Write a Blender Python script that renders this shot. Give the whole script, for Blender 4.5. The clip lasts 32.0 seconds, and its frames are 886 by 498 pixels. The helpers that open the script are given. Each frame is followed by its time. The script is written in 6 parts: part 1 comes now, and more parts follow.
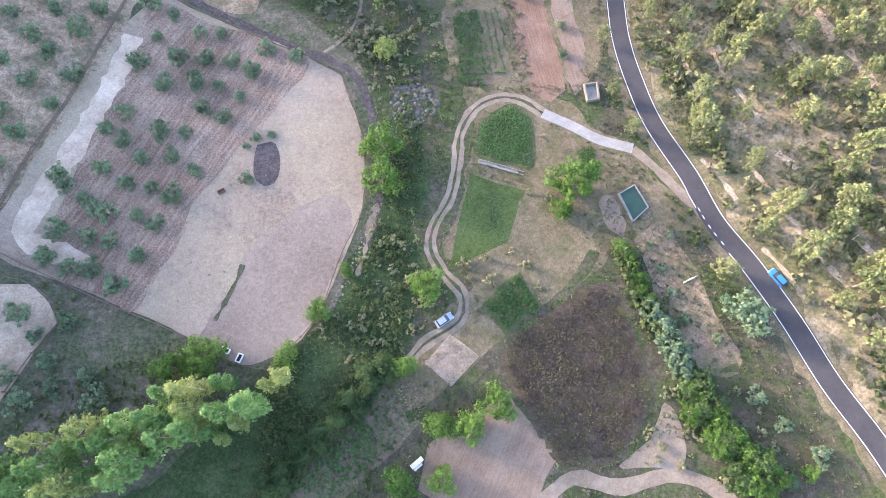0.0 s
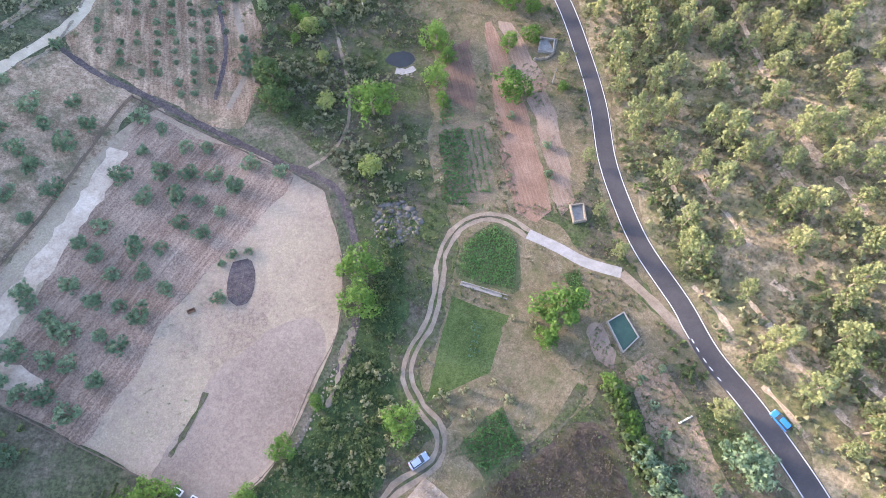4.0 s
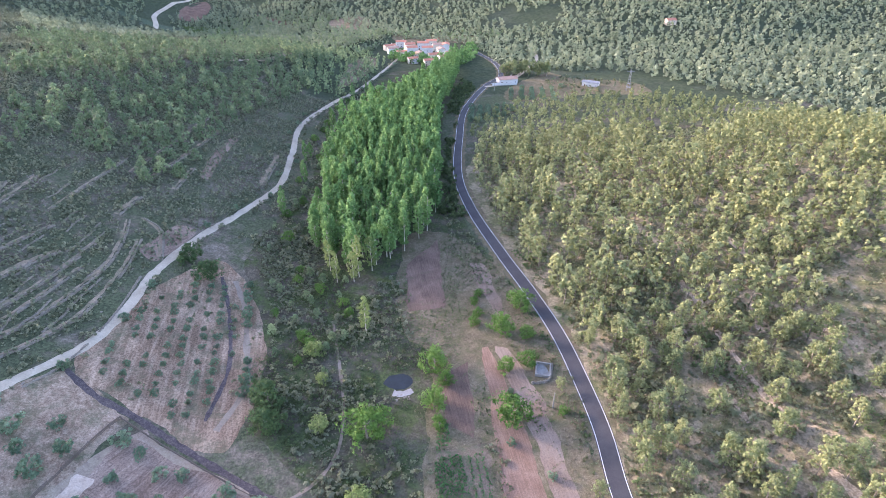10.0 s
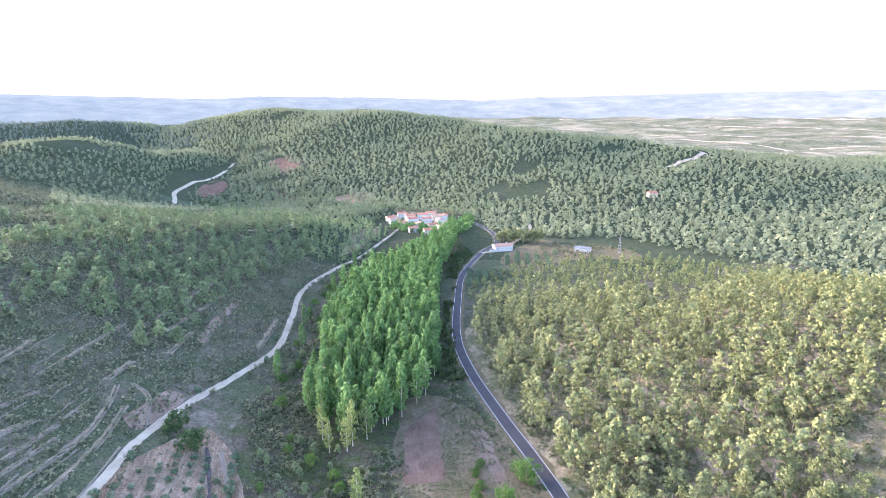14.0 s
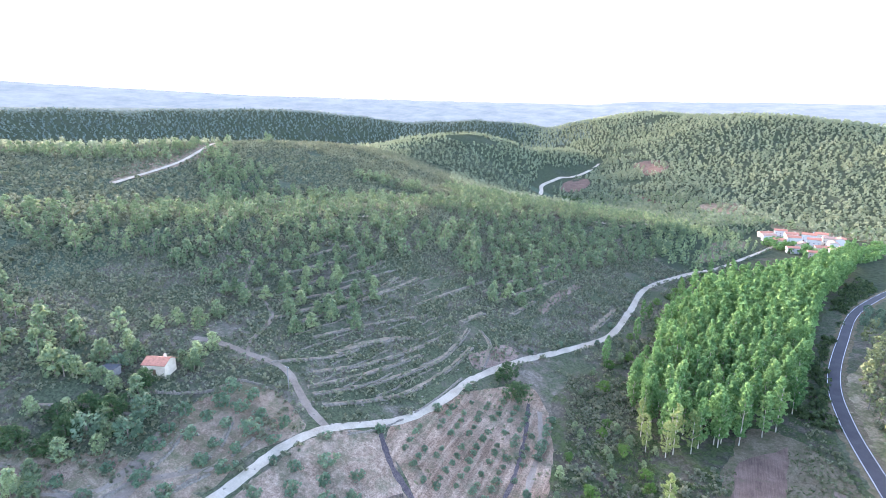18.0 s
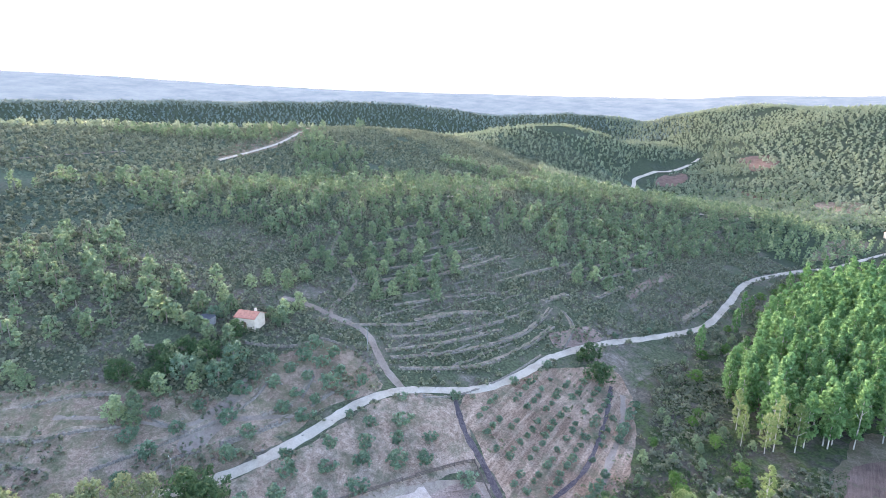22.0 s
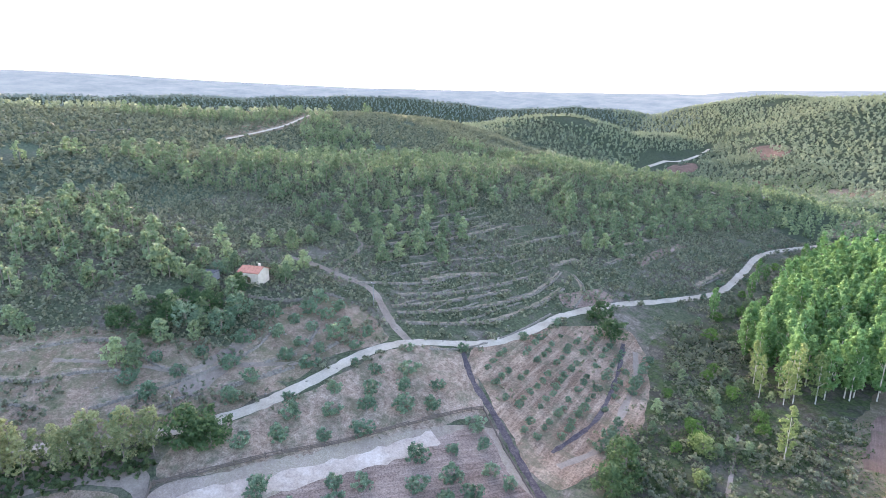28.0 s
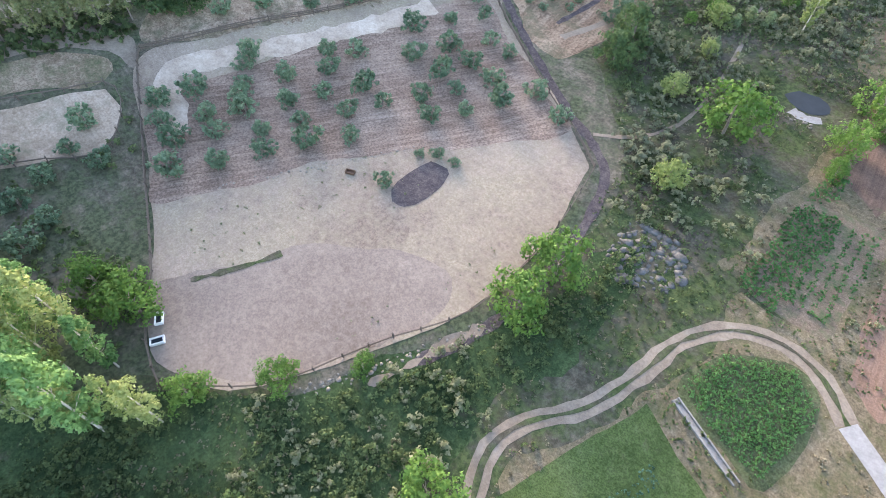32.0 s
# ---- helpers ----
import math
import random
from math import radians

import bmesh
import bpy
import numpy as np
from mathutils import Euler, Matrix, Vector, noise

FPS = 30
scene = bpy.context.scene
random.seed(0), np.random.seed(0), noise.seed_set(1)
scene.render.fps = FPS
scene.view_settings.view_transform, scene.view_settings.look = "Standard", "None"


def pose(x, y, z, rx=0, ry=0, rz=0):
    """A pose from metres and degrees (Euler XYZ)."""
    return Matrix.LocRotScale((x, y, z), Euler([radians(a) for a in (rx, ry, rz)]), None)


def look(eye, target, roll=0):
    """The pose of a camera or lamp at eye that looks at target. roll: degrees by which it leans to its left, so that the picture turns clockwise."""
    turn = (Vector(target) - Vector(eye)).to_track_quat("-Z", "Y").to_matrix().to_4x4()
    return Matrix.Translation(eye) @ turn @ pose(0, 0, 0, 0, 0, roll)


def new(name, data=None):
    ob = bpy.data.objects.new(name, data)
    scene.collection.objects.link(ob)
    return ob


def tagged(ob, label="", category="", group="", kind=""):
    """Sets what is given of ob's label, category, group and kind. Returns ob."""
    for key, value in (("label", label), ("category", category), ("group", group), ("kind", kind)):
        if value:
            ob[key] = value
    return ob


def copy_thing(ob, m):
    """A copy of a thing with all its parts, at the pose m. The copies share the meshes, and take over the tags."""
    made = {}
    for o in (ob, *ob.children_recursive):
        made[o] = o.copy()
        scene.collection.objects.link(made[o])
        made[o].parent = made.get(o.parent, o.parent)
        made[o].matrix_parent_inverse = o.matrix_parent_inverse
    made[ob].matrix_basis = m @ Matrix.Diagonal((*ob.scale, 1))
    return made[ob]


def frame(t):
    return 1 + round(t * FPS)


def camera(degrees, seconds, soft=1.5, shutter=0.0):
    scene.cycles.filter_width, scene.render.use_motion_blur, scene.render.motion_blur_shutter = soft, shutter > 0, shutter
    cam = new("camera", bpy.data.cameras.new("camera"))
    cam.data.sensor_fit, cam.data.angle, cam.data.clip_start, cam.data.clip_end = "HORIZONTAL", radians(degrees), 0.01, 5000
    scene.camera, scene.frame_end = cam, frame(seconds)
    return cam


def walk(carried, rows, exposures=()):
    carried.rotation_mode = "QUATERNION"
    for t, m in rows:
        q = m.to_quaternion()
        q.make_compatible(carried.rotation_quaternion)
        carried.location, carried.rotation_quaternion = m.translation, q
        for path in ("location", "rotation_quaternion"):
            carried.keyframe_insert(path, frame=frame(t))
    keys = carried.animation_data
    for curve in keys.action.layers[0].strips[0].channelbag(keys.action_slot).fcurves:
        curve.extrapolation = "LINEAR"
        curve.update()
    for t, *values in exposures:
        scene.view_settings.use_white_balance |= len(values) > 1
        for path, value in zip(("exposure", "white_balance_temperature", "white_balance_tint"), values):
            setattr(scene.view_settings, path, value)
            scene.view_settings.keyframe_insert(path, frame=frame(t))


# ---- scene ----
EXPOSURE = 2.92
cam = camera(78.58, 32.0, soft=0.6)
# seconds, x, y, z in metres; heading to the west of north, tilt and lean in degrees
PATH = [
    (0.0, 0.00, 0.00, 120.00, -1.324, -71.981, -0.305),
    (0.5, 0.81, 2.98, 119.99, -1.646, -71.707, 0.040),
    (1.0, 1.44, 5.76, 120.09, -1.953, -71.650, 0.438),
    (1.5, 1.91, 8.00, 120.24, -2.154, -71.639, 0.752),
    (2.0, 2.37, 9.78, 120.27, -2.196, -71.676, 0.963),
    (2.5, 2.98, 11.07, 120.32, -2.007, -71.548, 0.920),
    (4.5, 6.16, 13.34, 118.32, -0.227, -60.437, -0.206),
    (5.0, 6.23, 13.88, 118.18, -0.318, -57.231, -0.001),
    (5.5, 6.26, 14.51, 118.25, -0.396, -55.222, 0.157),
    (6.0, 6.27, 15.04, 118.29, -0.439, -52.923, 0.189),
    (6.5, 6.36, 15.63, 118.31, -0.402, -50.823, 0.194),
    (7.0, 6.54, 16.27, 118.29, -0.304, -48.585, 0.118),
    (7.5, 6.85, 16.59, 118.07, -0.179, -45.439, 0.070),
    (8.0, 7.21, 16.93, 117.82, -0.011, -42.221, -0.026),
    (8.5, 7.50, 17.31, 117.81, 0.084, -39.324, -0.166),
    (9.0, 7.63, 17.73, 117.95, 0.143, -36.617, -0.137),
    (9.5, 7.64, 17.75, 117.99, 0.144, -34.276, -0.086),
    (10.0, 7.77, 17.78, 117.94, 0.180, -32.019, -0.127),
    (10.5, 8.05, 17.56, 117.97, 0.205, -29.725, -0.270),
    (11.0, 8.06, 17.49, 118.00, 0.170, -27.438, -0.309),
    (11.5, 8.19, 17.40, 117.94, 0.123, -25.133, -0.340),
    (12.0, 8.30, 17.51, 117.84, 0.096, -22.850, -0.388),
    (12.5, 8.31, 17.60, 117.61, 0.052, -20.528, -0.426),
    (13.0, 8.26, 17.71, 117.56, -0.000, -18.216, -0.453),
    (13.5, 8.28, 17.75, 117.48, -0.070, -15.742, -0.473),
    (15.5, 8.05, 17.63, 112.86, 7.763, -13.903, -1.161),
    (16.0, 8.28, 17.33, 111.68, 16.160, -13.819, -0.921),
    (16.5, 8.62, 17.81, 110.24, 25.150, -13.750, -0.456),
    (17.0, 8.74, 18.34, 109.00, 30.833, -13.797, -0.234),
    (17.5, 8.65, 18.79, 107.83, 34.185, -13.862, -0.054),
    (18.0, 8.41, 19.04, 106.59, 36.925, -13.938, 0.031),
    (18.5, 8.42, 19.20, 105.42, 40.082, -14.024, 0.164),
    (19.0, 8.55, 19.50, 104.22, 42.163, -14.067, 0.147),
    (19.5, 8.66, 19.54, 103.07, 44.998, -14.171, 0.295),
    (20.0, 8.36, 19.50, 101.80, 45.578, -14.193, 0.266),
    (20.5, 8.28, 19.67, 100.44, 45.801, -14.240, 0.271),
    (21.0, 8.37, 19.81, 99.34, 45.889, -14.290, 0.257),
    (21.5, 8.31, 19.93, 97.99, 46.011, -14.300, 0.201),
    (22.0, 8.30, 20.01, 96.70, 46.045, -14.355, 0.185),
    (22.5, 8.23, 20.07, 95.39, 46.086, -14.374, 0.149),
    (23.0, 8.06, 19.93, 93.92, 46.293, -14.389, 0.176),
    (23.5, 8.04, 19.89, 92.36, 46.453, -14.347, 0.149),
    (24.0, 8.04, 19.76, 90.98, 46.477, -14.323, 0.131),
    (24.5, 8.07, 19.68, 89.66, 46.490, -14.309, 0.110),
    (25.0, 8.25, 19.66, 88.30, 46.553, -14.278, 0.113),
    (25.5, 8.27, 19.72, 87.04, 46.556, -14.285, 0.080),
    (27.5, 8.18, 20.01, 82.24, 46.838, -14.436, -0.059),
    (28.0, 8.16, 20.23, 80.73, 46.852, -14.413, -0.119),
    (28.5, 8.32, 20.32, 79.35, 46.876, -14.396, -0.167),
    (29.0, 8.64, 20.48, 78.02, 46.953, -18.088, -0.222),
    (29.5, 8.58, 20.91, 76.51, 47.112, -24.547, -0.296),
    (30.0, 8.77, 21.06, 75.03, 47.073, -31.000, -0.291),
    (30.5, 8.76, 21.18, 73.64, 47.035, -37.481, -0.363),
    (31.0, 8.73, 21.08, 72.29, 47.035, -43.071, -0.290),
    (31.5, 8.68, 21.00, 70.74, 46.928, -48.327, -0.142),
    (32.0, 8.79, 21.43, 69.53, 47.515, -53.790, -0.354),
]
walk(cam, [(t, pose(x, y, z, 90 + tilt, 0, turn) @ pose(0, 0, 0, 0, 0, lean)) for t, x, y, z, turn, tilt, lean in PATH],
     exposures=[(t, EXPOSURE + e, k, g) for t, e, k, g in ((0.0, 0.38, 6450, 27), (2.0, 0.38, 6450, 27), (6.0, 0.13, 6450, 27), (9.0, 0.06, 6150, 31), (11.0, 0.29, 6050, 34), (13.0, 0.37, 6000, 31), (16.5, 0.71, 6050, 27),
                                                       (19.0, 0.53, 6050, 28), (23.0, 0.41, 6100, 28), (28.0, 0.36, 6300, 28), (30.0, 0.19, 6700, 27), (31.0, -0.03, 6750, 22), (32.0, 0.30, 6650, 20))])

# ---- world and light ----
world = bpy.data.worlds.new("sky")
scene.world = world
world.use_nodes = True
wn = world.node_tree.nodes
sky = wn.new("ShaderNodeTexSky")
sky.sky_type = "NISHITA"
sky.sun_disc = False
sky.sun_elevation = radians(13)
sky.sun_rotation = radians(-65)
sky.air_density = 1.0
sky.dust_density = 1.5
sky.ozone_density = 1.0
wn["Background"].inputs["Strength"].default_value = 0.15
world.node_tree.links.new(sky.outputs["Color"], wn["Background"].inputs["Color"])

sun = new("sun", bpy.data.lights.new("sun", "SUN"))
sun.data.energy = 1.6
sun.data.angle = radians(8)
sun.data.color = (1.0, 0.86, 0.66)
sun.matrix_world = look((-845, 395, 190), (0, 0, 0))

# ---- the lie of the land ----
def sstep(a, b, v):
    u = np.clip((v - a) / (b - a), 0.0, 1.0)
    return u * u * (3 - 2 * u)


# near rises: centre x, y, height, half-width along and across
HILLS = (
    (195, 215, 30, 105, 120),
    (150, 40, 14, 60, 90),
    (-240, 50, 9, 90, 70),
    (-230, 225, 8, 110, 90),
)
# crests of the hills farther off: x, y, height, reach of the slope on the near side; then reach behind and level at the foot
CRESTS = (
    (((-420, 20, 56, 230), (-330, 125, 53, 230), (-268, 207, 47, 225), (-245, 310, 41, 190), (-200, 420, 27, 150), (-140, 520, 11, 110), (-112, 610, -10, 100)), 250, -55),
    (((-640, -420, 70, 420), (-560, -120, 84, 440), (-550, 68, 84, 460), (-557, 149, 82, 520), (-558, 215, 77, 460), (-523, 338, 78, 400), (-523, 394, 78, 340), (-544, 482, 70, 300), (-603, 609, 56, 280),
      (-640, 714, 52, 260), (-615, 926, 69, 190), (-600, 1040, 60, 170), (-569, 1128, 35, 170), (-530, 1311, 12, 200), (-505, 1440, -20, 200)), 300, -60),
    (((-650, 1640, 84, 300), (-526, 1633, 106, 330), (-352, 1622, 112, 350), (-240, 1550, 112, 360), (-196, 1505, 105, 370), (108, 1365, 72, 380), (228, 1298, 60, 400), (480, 1175, 30, 450), (620, 1160, 14, 420), (930, 1200, -4, 380),
      (1500, 1300, -14, 380)), 420, -48),
    (((-1700, -300, 112, 420), (-1590, 165, 113, 420), (-1560, 530, 112, 400), (-1490, 815, 121, 380), (-1255, 1157, 108, 360), (-1090, 1385, 80, 330), (-885, 1640, 78, 300), (-795, 1740, 52, 280), (-700, 1900, 10, 260)), 500, -60),
)


def crest_rise(x, y, line, behind, foot):
    """Height of a hill whose slopes fall to both sides of its crest line."""
    p = np.array(line, float)
    a, d = p[:-1], np.diff(p, axis=0)
    px, py = np.asarray(x, float)[..., None] - a[:, 0], np.asarray(y, float)[..., None] - a[:, 1]
    t = np.clip((px * d[:, 0] + py * d[:, 1]) / (d[:, 0] ** 2 + d[:, 1] ** 2), 0, 1)
    qx, qy = px - t * d[:, 0], py - t * d[:, 1]
    dist = np.hypot(qx, qy)
    # neighbouring stretches of the crest flow into one another
    w = np.exp(-(dist - dist.min(-1, keepdims=True)) / 25.0)
    w = w / w.sum(-1, keepdims=True)
    top = ((a[:, 2] + t * d[:, 2]) * w).sum(-1)
    near_side = ((a[:, 3] + t * d[:, 3]) * w).sum(-1)
    face = (np.sign(d[:, 0] * qy - d[:, 1] * qx) * w).sum(-1)
    reach = near_side + (behind - near_side) * sstep(-0.3, 0.3, face)
    return foot + (top - foot) * np.exp(-(dist.min(-1) / reach) ** 1.6)


def lie_of_land(x, y):
    x = np.asarray(x, float); y = np.asarray(y, float)
    # the floor of the valley falls away to the north
    floor = -0.055 * np.logaddexp(0, (y - 260) / 40) * 40
    floor = np.maximum(floor, -46)
    far = np.hypot(x, y)
    # beyond the long hill lies a plain that rises towards the skyline
    floor = floor + 24 * sstep(1400, 1900, far) * sstep(-600, 200, x) + 70 * sstep(1900, 4300, far)
    # foot of the west slope
    edge = -66 - 14 * (1 - sstep(40, 110, y)) - 60 * sstep(420, 600, y) - 700 * sstep(600, 1150, y)
    s = np.logaddexp(0, (edge - x) / 8) * 8
    west = (45 - floor * 0.8) * (1 - 0.35 * sstep(430, 640, y)) * (1 - np.exp(-s / 150)) * (1 - 0.6 * sstep(500, 900, far))
    z = floor + west
    for cx, cy, h, a, b in HILLS:
        u, v = (x - cx) / a, (y - cy) / b
        z = z + h * np.exp(-(u * u + v * v))
    if np.any(far > 230):
        tops = [z / 5.0] + [crest_rise(x, y, *c) / 5.0 for c in CRESTS]
        z = z + (np.logaddexp.reduce(np.stack(np.broadcast_arrays(*tops)), 0) * 5.0 - z) * sstep(230, 300, far)
    # the far hills roll and are cut by gullies
    rolling = (np.sin(x * 0.0131 + y * 0.0047 + 1.0) + np.sin(y * 0.0163 - x * 0.0062 + 2.3) + 0.6 * np.sin(x * 0.031 + y * 0.021) + 0.5 * np.sin(y * 0.043 - x * 0.027 + 4.0)
               + 0.3 * np.sin(x * 0.071 + y * 0.059 + 0.7))
    return z + 3.4 * rolling * sstep(520, 1100, far)


def graded(lo, hi, step, far_lo, far_hi, growth=1.065):
    mid = np.arange(lo, hi + 0.1, step)
    up, down, s = [hi], [lo], step
    while up[-1] < far_hi or down[-1] > far_lo:
        s = min(s * growth, 160)
        up.append(up[-1] + s)
        down.append(down[-1] - s)
    return np.concatenate([down[:0:-1], mid, up[1:]])


# the land is laid out on a grid, finest where the gardens lie
gx, gy = graded(-240, 210, 3.0, -4600, 4600), graded(-60, 330, 3.0, -2500, 4700)
X, Y = np.meshgrid(gx, gy)
Z = lie_of_land(X, Y)


def height(x, y):
    """Height of the ground on that grid."""
    x, y = np.asarray(x, float), np.asarray(y, float)
    i, j = np.clip(np.searchsorted(gx, x) - 1, 0, len(gx) - 2), np.clip(np.searchsorted(gy, y) - 1, 0, len(gy) - 2)
    u, v = (x - gx[i]) / (gx[i + 1] - gx[i]), (y - gy[j]) / (gy[j + 1] - gy[j])
    return (Z[j, i] * (1 - u) + Z[j, i + 1] * u) * (1 - v) + (Z[j + 1, i] * (1 - u) + Z[j + 1, i + 1] * u) * v


def ground(x, y):
    return float(height(x, y))


# ---- materials ----
def material(name):
    m = bpy.data.materials.new(name)
    m.use_nodes = True
    return m, m.node_tree.nodes, m.node_tree.links, m.node_tree.nodes["Principled BSDF"]


def ramp(nodes, links, source, stops):
    r = nodes.new("ShaderNodeValToRGB")
    els = r.color_ramp.elements
    while len(els) < len(stops):
        els.new(0.5)
    for e, (p, c) in zip(els, stops):
        e.position, e.color = p, (*c, 1)
    links.new(source, r.inputs["Fac"])
    return r.outputs["Color"]


def noise_of(nodes, links, scale, detail=6.0, rough=0.6, coords=None, stretch=None):
    tex = nodes.new("ShaderNodeTexNoise")
    tex.inputs["Scale"].default_value = scale
    tex.inputs["Detail"].default_value = detail
    tex.inputs["Roughness"].default_value = rough
    pos = nodes.new("ShaderNodeNewGeometry").outputs["Position"]
    if stretch:
        mp = nodes.new("ShaderNodeMapping")
        mp.vector_type = "TEXTURE"
        mp.inputs["Rotation"].default_value = (0, 0, radians(stretch[2]))
        mp.inputs["Scale"].default_value = (stretch[0], stretch[1], 1)
        links.new(pos, mp.inputs["Vector"])
        pos = mp.outputs["Vector"]
    links.new(pos, tex.inputs["Vector"])
    return tex.outputs["Fac"]


def mix(nodes, links, fac, a, b, kind="MIX"):
    n = nodes.new("ShaderNodeMix")
    n.data_type, n.blend_type = "RGBA", kind
    for sock, v in ((n.inputs["Factor"], fac), (n.inputs["A"], a), (n.inputs["B"], b)):
        if isinstance(v, tuple):
            sock.default_value = (*v, 1)
        elif isinstance(v, (int, float)):
            sock.default_value = v
        else:
            links.new(v, sock)
    return n.outputs["Result"]


def soil(name, dark, mid, light, patch=0.06, grain=1.2, green=None, cover=0.5, bump=0.25, rough=0.95, stretch=None, reach=0.08, speck=0.5):
    """Earth: broad stains, a finer mottle, and tufts of green or dry growth over a share of it."""
    m, n, l, b = material(name)
    broad = ramp(n, l, noise_of(n, l, patch, 6, 0.65), ((0.38, dark), (0.5, mid), (0.62, light)))
    fine = noise_of(n, l, grain, 8, 0.7, stretch=stretch)
    col = mix(n, l, 0.2 + 0.7 * speck, broad, ramp(n, l, fine, ((0.38, dark), (0.5, mid), (0.62, light))))
    dots = noise_of(n, l, grain * 3.1, 4, 0.7)
    col = mix(n, l, speck, col, ramp(n, l, dots, ((0.40, (0.45, 0.45, 0.45)), (0.5, (1, 1, 1)), (0.63, (1.5, 1.5, 1.5)))), "MULTIPLY")
    if green:
        tuft = noise_of(n, l, grain * 0.45, 9, 0.75)
        zone = noise_of(n, l, patch * 1.7, 4, 0.6)
        both = mix(n, l, 0.5, tuft, zone)
        share = ramp(n, l, both, ((cover - reach, (0, 0, 0)), (cover + reach, (1, 1, 1))))
        col = mix(n, l, share, col, ramp(n, l, noise_of(n, l, grain * 2.3, 6, 0.7), ((0.40, green[0]), (0.60, green[1]))))
    l.new(col, b.inputs["Base Color"])
    b.inputs["Roughness"].default_value = rough
    b.inputs["Specular IOR Level"].default_value = 0.0 if rough > 0.9 else 0.15
    bp = n.new("ShaderNodeBump")
    bp.inputs["Strength"].default_value = bump
    bp.inputs["Distance"].default_value = 0.25
    l.new(fine, bp.inputs["Height"])
    l.new(bp.outputs["Normal"], b.inputs["Normal"])
    return m


def leafage(name, dark, mid, light, clump=0.16, through_light=0.42, rough=0.7):
    """Foliage: each tree or patch its own tone, each tuft a little lighter or darker."""
    m, n, l, b = material(name)
    per_tree = noise_of(n, l, clump, 2, 0.5)
    isle = n.new("ShaderNodeNewGeometry").outputs["Random Per Island"]
    obj = n.new("ShaderNodeObjectInfo").outputs["Random"]
    tone = mix(n, l, 0.35, per_tree, isle)
    tone = mix(n, l, 0.22, tone, obj)
    col = ramp(n, l, tone, ((0.25, dark), (0.5, mid), (0.75, light)))
    l.new(col, b.inputs["Base Color"])
    b.inputs["Roughness"].default_value = rough
    b.inputs["Specular IOR Level"].default_value = 0.15
    tr = n.new("ShaderNodeBsdfTranslucent")
    l.new(col, tr.inputs["Color"])
    ms = n.new("ShaderNodeMixShader")
    ms.inputs["Fac"].default_value = through_light
    l.new(b.outputs["BSDF"], ms.inputs[1])
    l.new(tr.outputs["BSDF"], ms.inputs[2])
    l.new(ms.outputs["Shader"], n["Material Output"].inputs["Surface"])
    return m


def plain(name, colour, rough=0.6, metal=0.0, vary=0.15, scale=3.0, bump=0.0):
    m, n, l, b = material(name)
    f = noise_of(n, l, scale, 6, 0.65)
    lo, hi = tuple(c * (1 - vary) for c in colour), tuple(min(1, c * (1 + vary)) for c in colour)
    l.new(ramp(n, l, f, ((0.3, lo), (0.7, hi))), b.inputs["Base Color"])
    b.inputs["Roughness"].default_value = rough
    b.inputs["Metallic"].default_value = metal
    b.inputs["Specular IOR Level"].default_value = 0.15 if rough > 0.55 else 0.5
    if bump:
        bp = n.new("ShaderNodeBump")
        bp.inputs["Strength"].default_value = bump
        bp.inputs["Distance"].default_value = 0.05
        l.new(f, bp.inputs["Height"])
        l.new(bp.outputs["Normal"], b.inputs["Normal"])
    return m


SCRUB = soil("scrubland", (0.058, 0.053, 0.040), (0.098, 0.088, 0.067), (0.165, 0.145, 0.115), 0.03, 0.55, ((0.036, 0.046, 0.028), (0.080, 0.092, 0.052)), 0.475, 0.6, reach=0.05)
MEADOW = soil("valley grass", (0.038, 0.038, 0.027), (0.064, 0.059, 0.043), (0.112, 0.097, 0.075), 0.06, 0.6, ((0.028, 0.042, 0.019), (0.066, 0.084, 0.036)), 0.50, 0.5, reach=0.05)
PASTURE = soil("trampled pasture", (0.140, 0.108, 0.084), (0.205, 0.163, 0.128), (0.285, 0.236, 0.188), 0.03, 1.1, ((0.190, 0.160, 0.112), (0.285, 0.243, 0.180)), 0.53, bump=0.12, reach=0.08, speck=0.3)
ORCHARD = soil("reddish orchard soil", (0.118, 0.085, 0.065), (0.180, 0.133, 0.104), (0.256, 0.198, 0.157), 0.09, 0.8, bump=0.35, stretch=(6, 0.6, 63), speck=0.55)
GREYSOIL = soil("pale orchard soil", (0.136, 0.099, 0.071), (0.208, 0.157, 0.114), (0.300, 0.238, 0.180), 0.1, 0.8, ((0.066, 0.070, 0.042), (0.108, 0.108, 0.068)), 0.55, 0.4, speck=0.5)
FANSOIL = soil("striped orchard soil", (0.108, 0.074, 0.050), (0.186, 0.132, 0.092), (0.290, 0.218, 0.158), 0.08, 0.55, ((0.066, 0.070, 0.042), (0.108, 0.108, 0.068)), 0.57, 0.4, stretch=(9, 0.9, 103), speck=0.6)
PALE = soil("pale chalky soil", (0.262, 0.208, 0.160), (0.350, 0.287, 0.225), (0.440, 0.370, 0.298), 0.12, 0.7, bump=0.15, speck=0.22)
TERRACE = soil("terrace soil", (0.116, 0.083, 0.058), (0.184, 0.137, 0.098), (0.262, 0.204, 0.150), 0.1, 0.9, ((0.062, 0.068, 0.036), (0.110, 0.112, 0.064)), 0.53, 0.4)
PLOUGH = soil("ploughed soil", (0.130, 0.094, 0.070), (0.166, 0.124, 0.094), (0.204, 0.157, 0.122), 0.12, 1.0, bump=0.4, stretch=(7, 0.5, 62), speck=0.2)
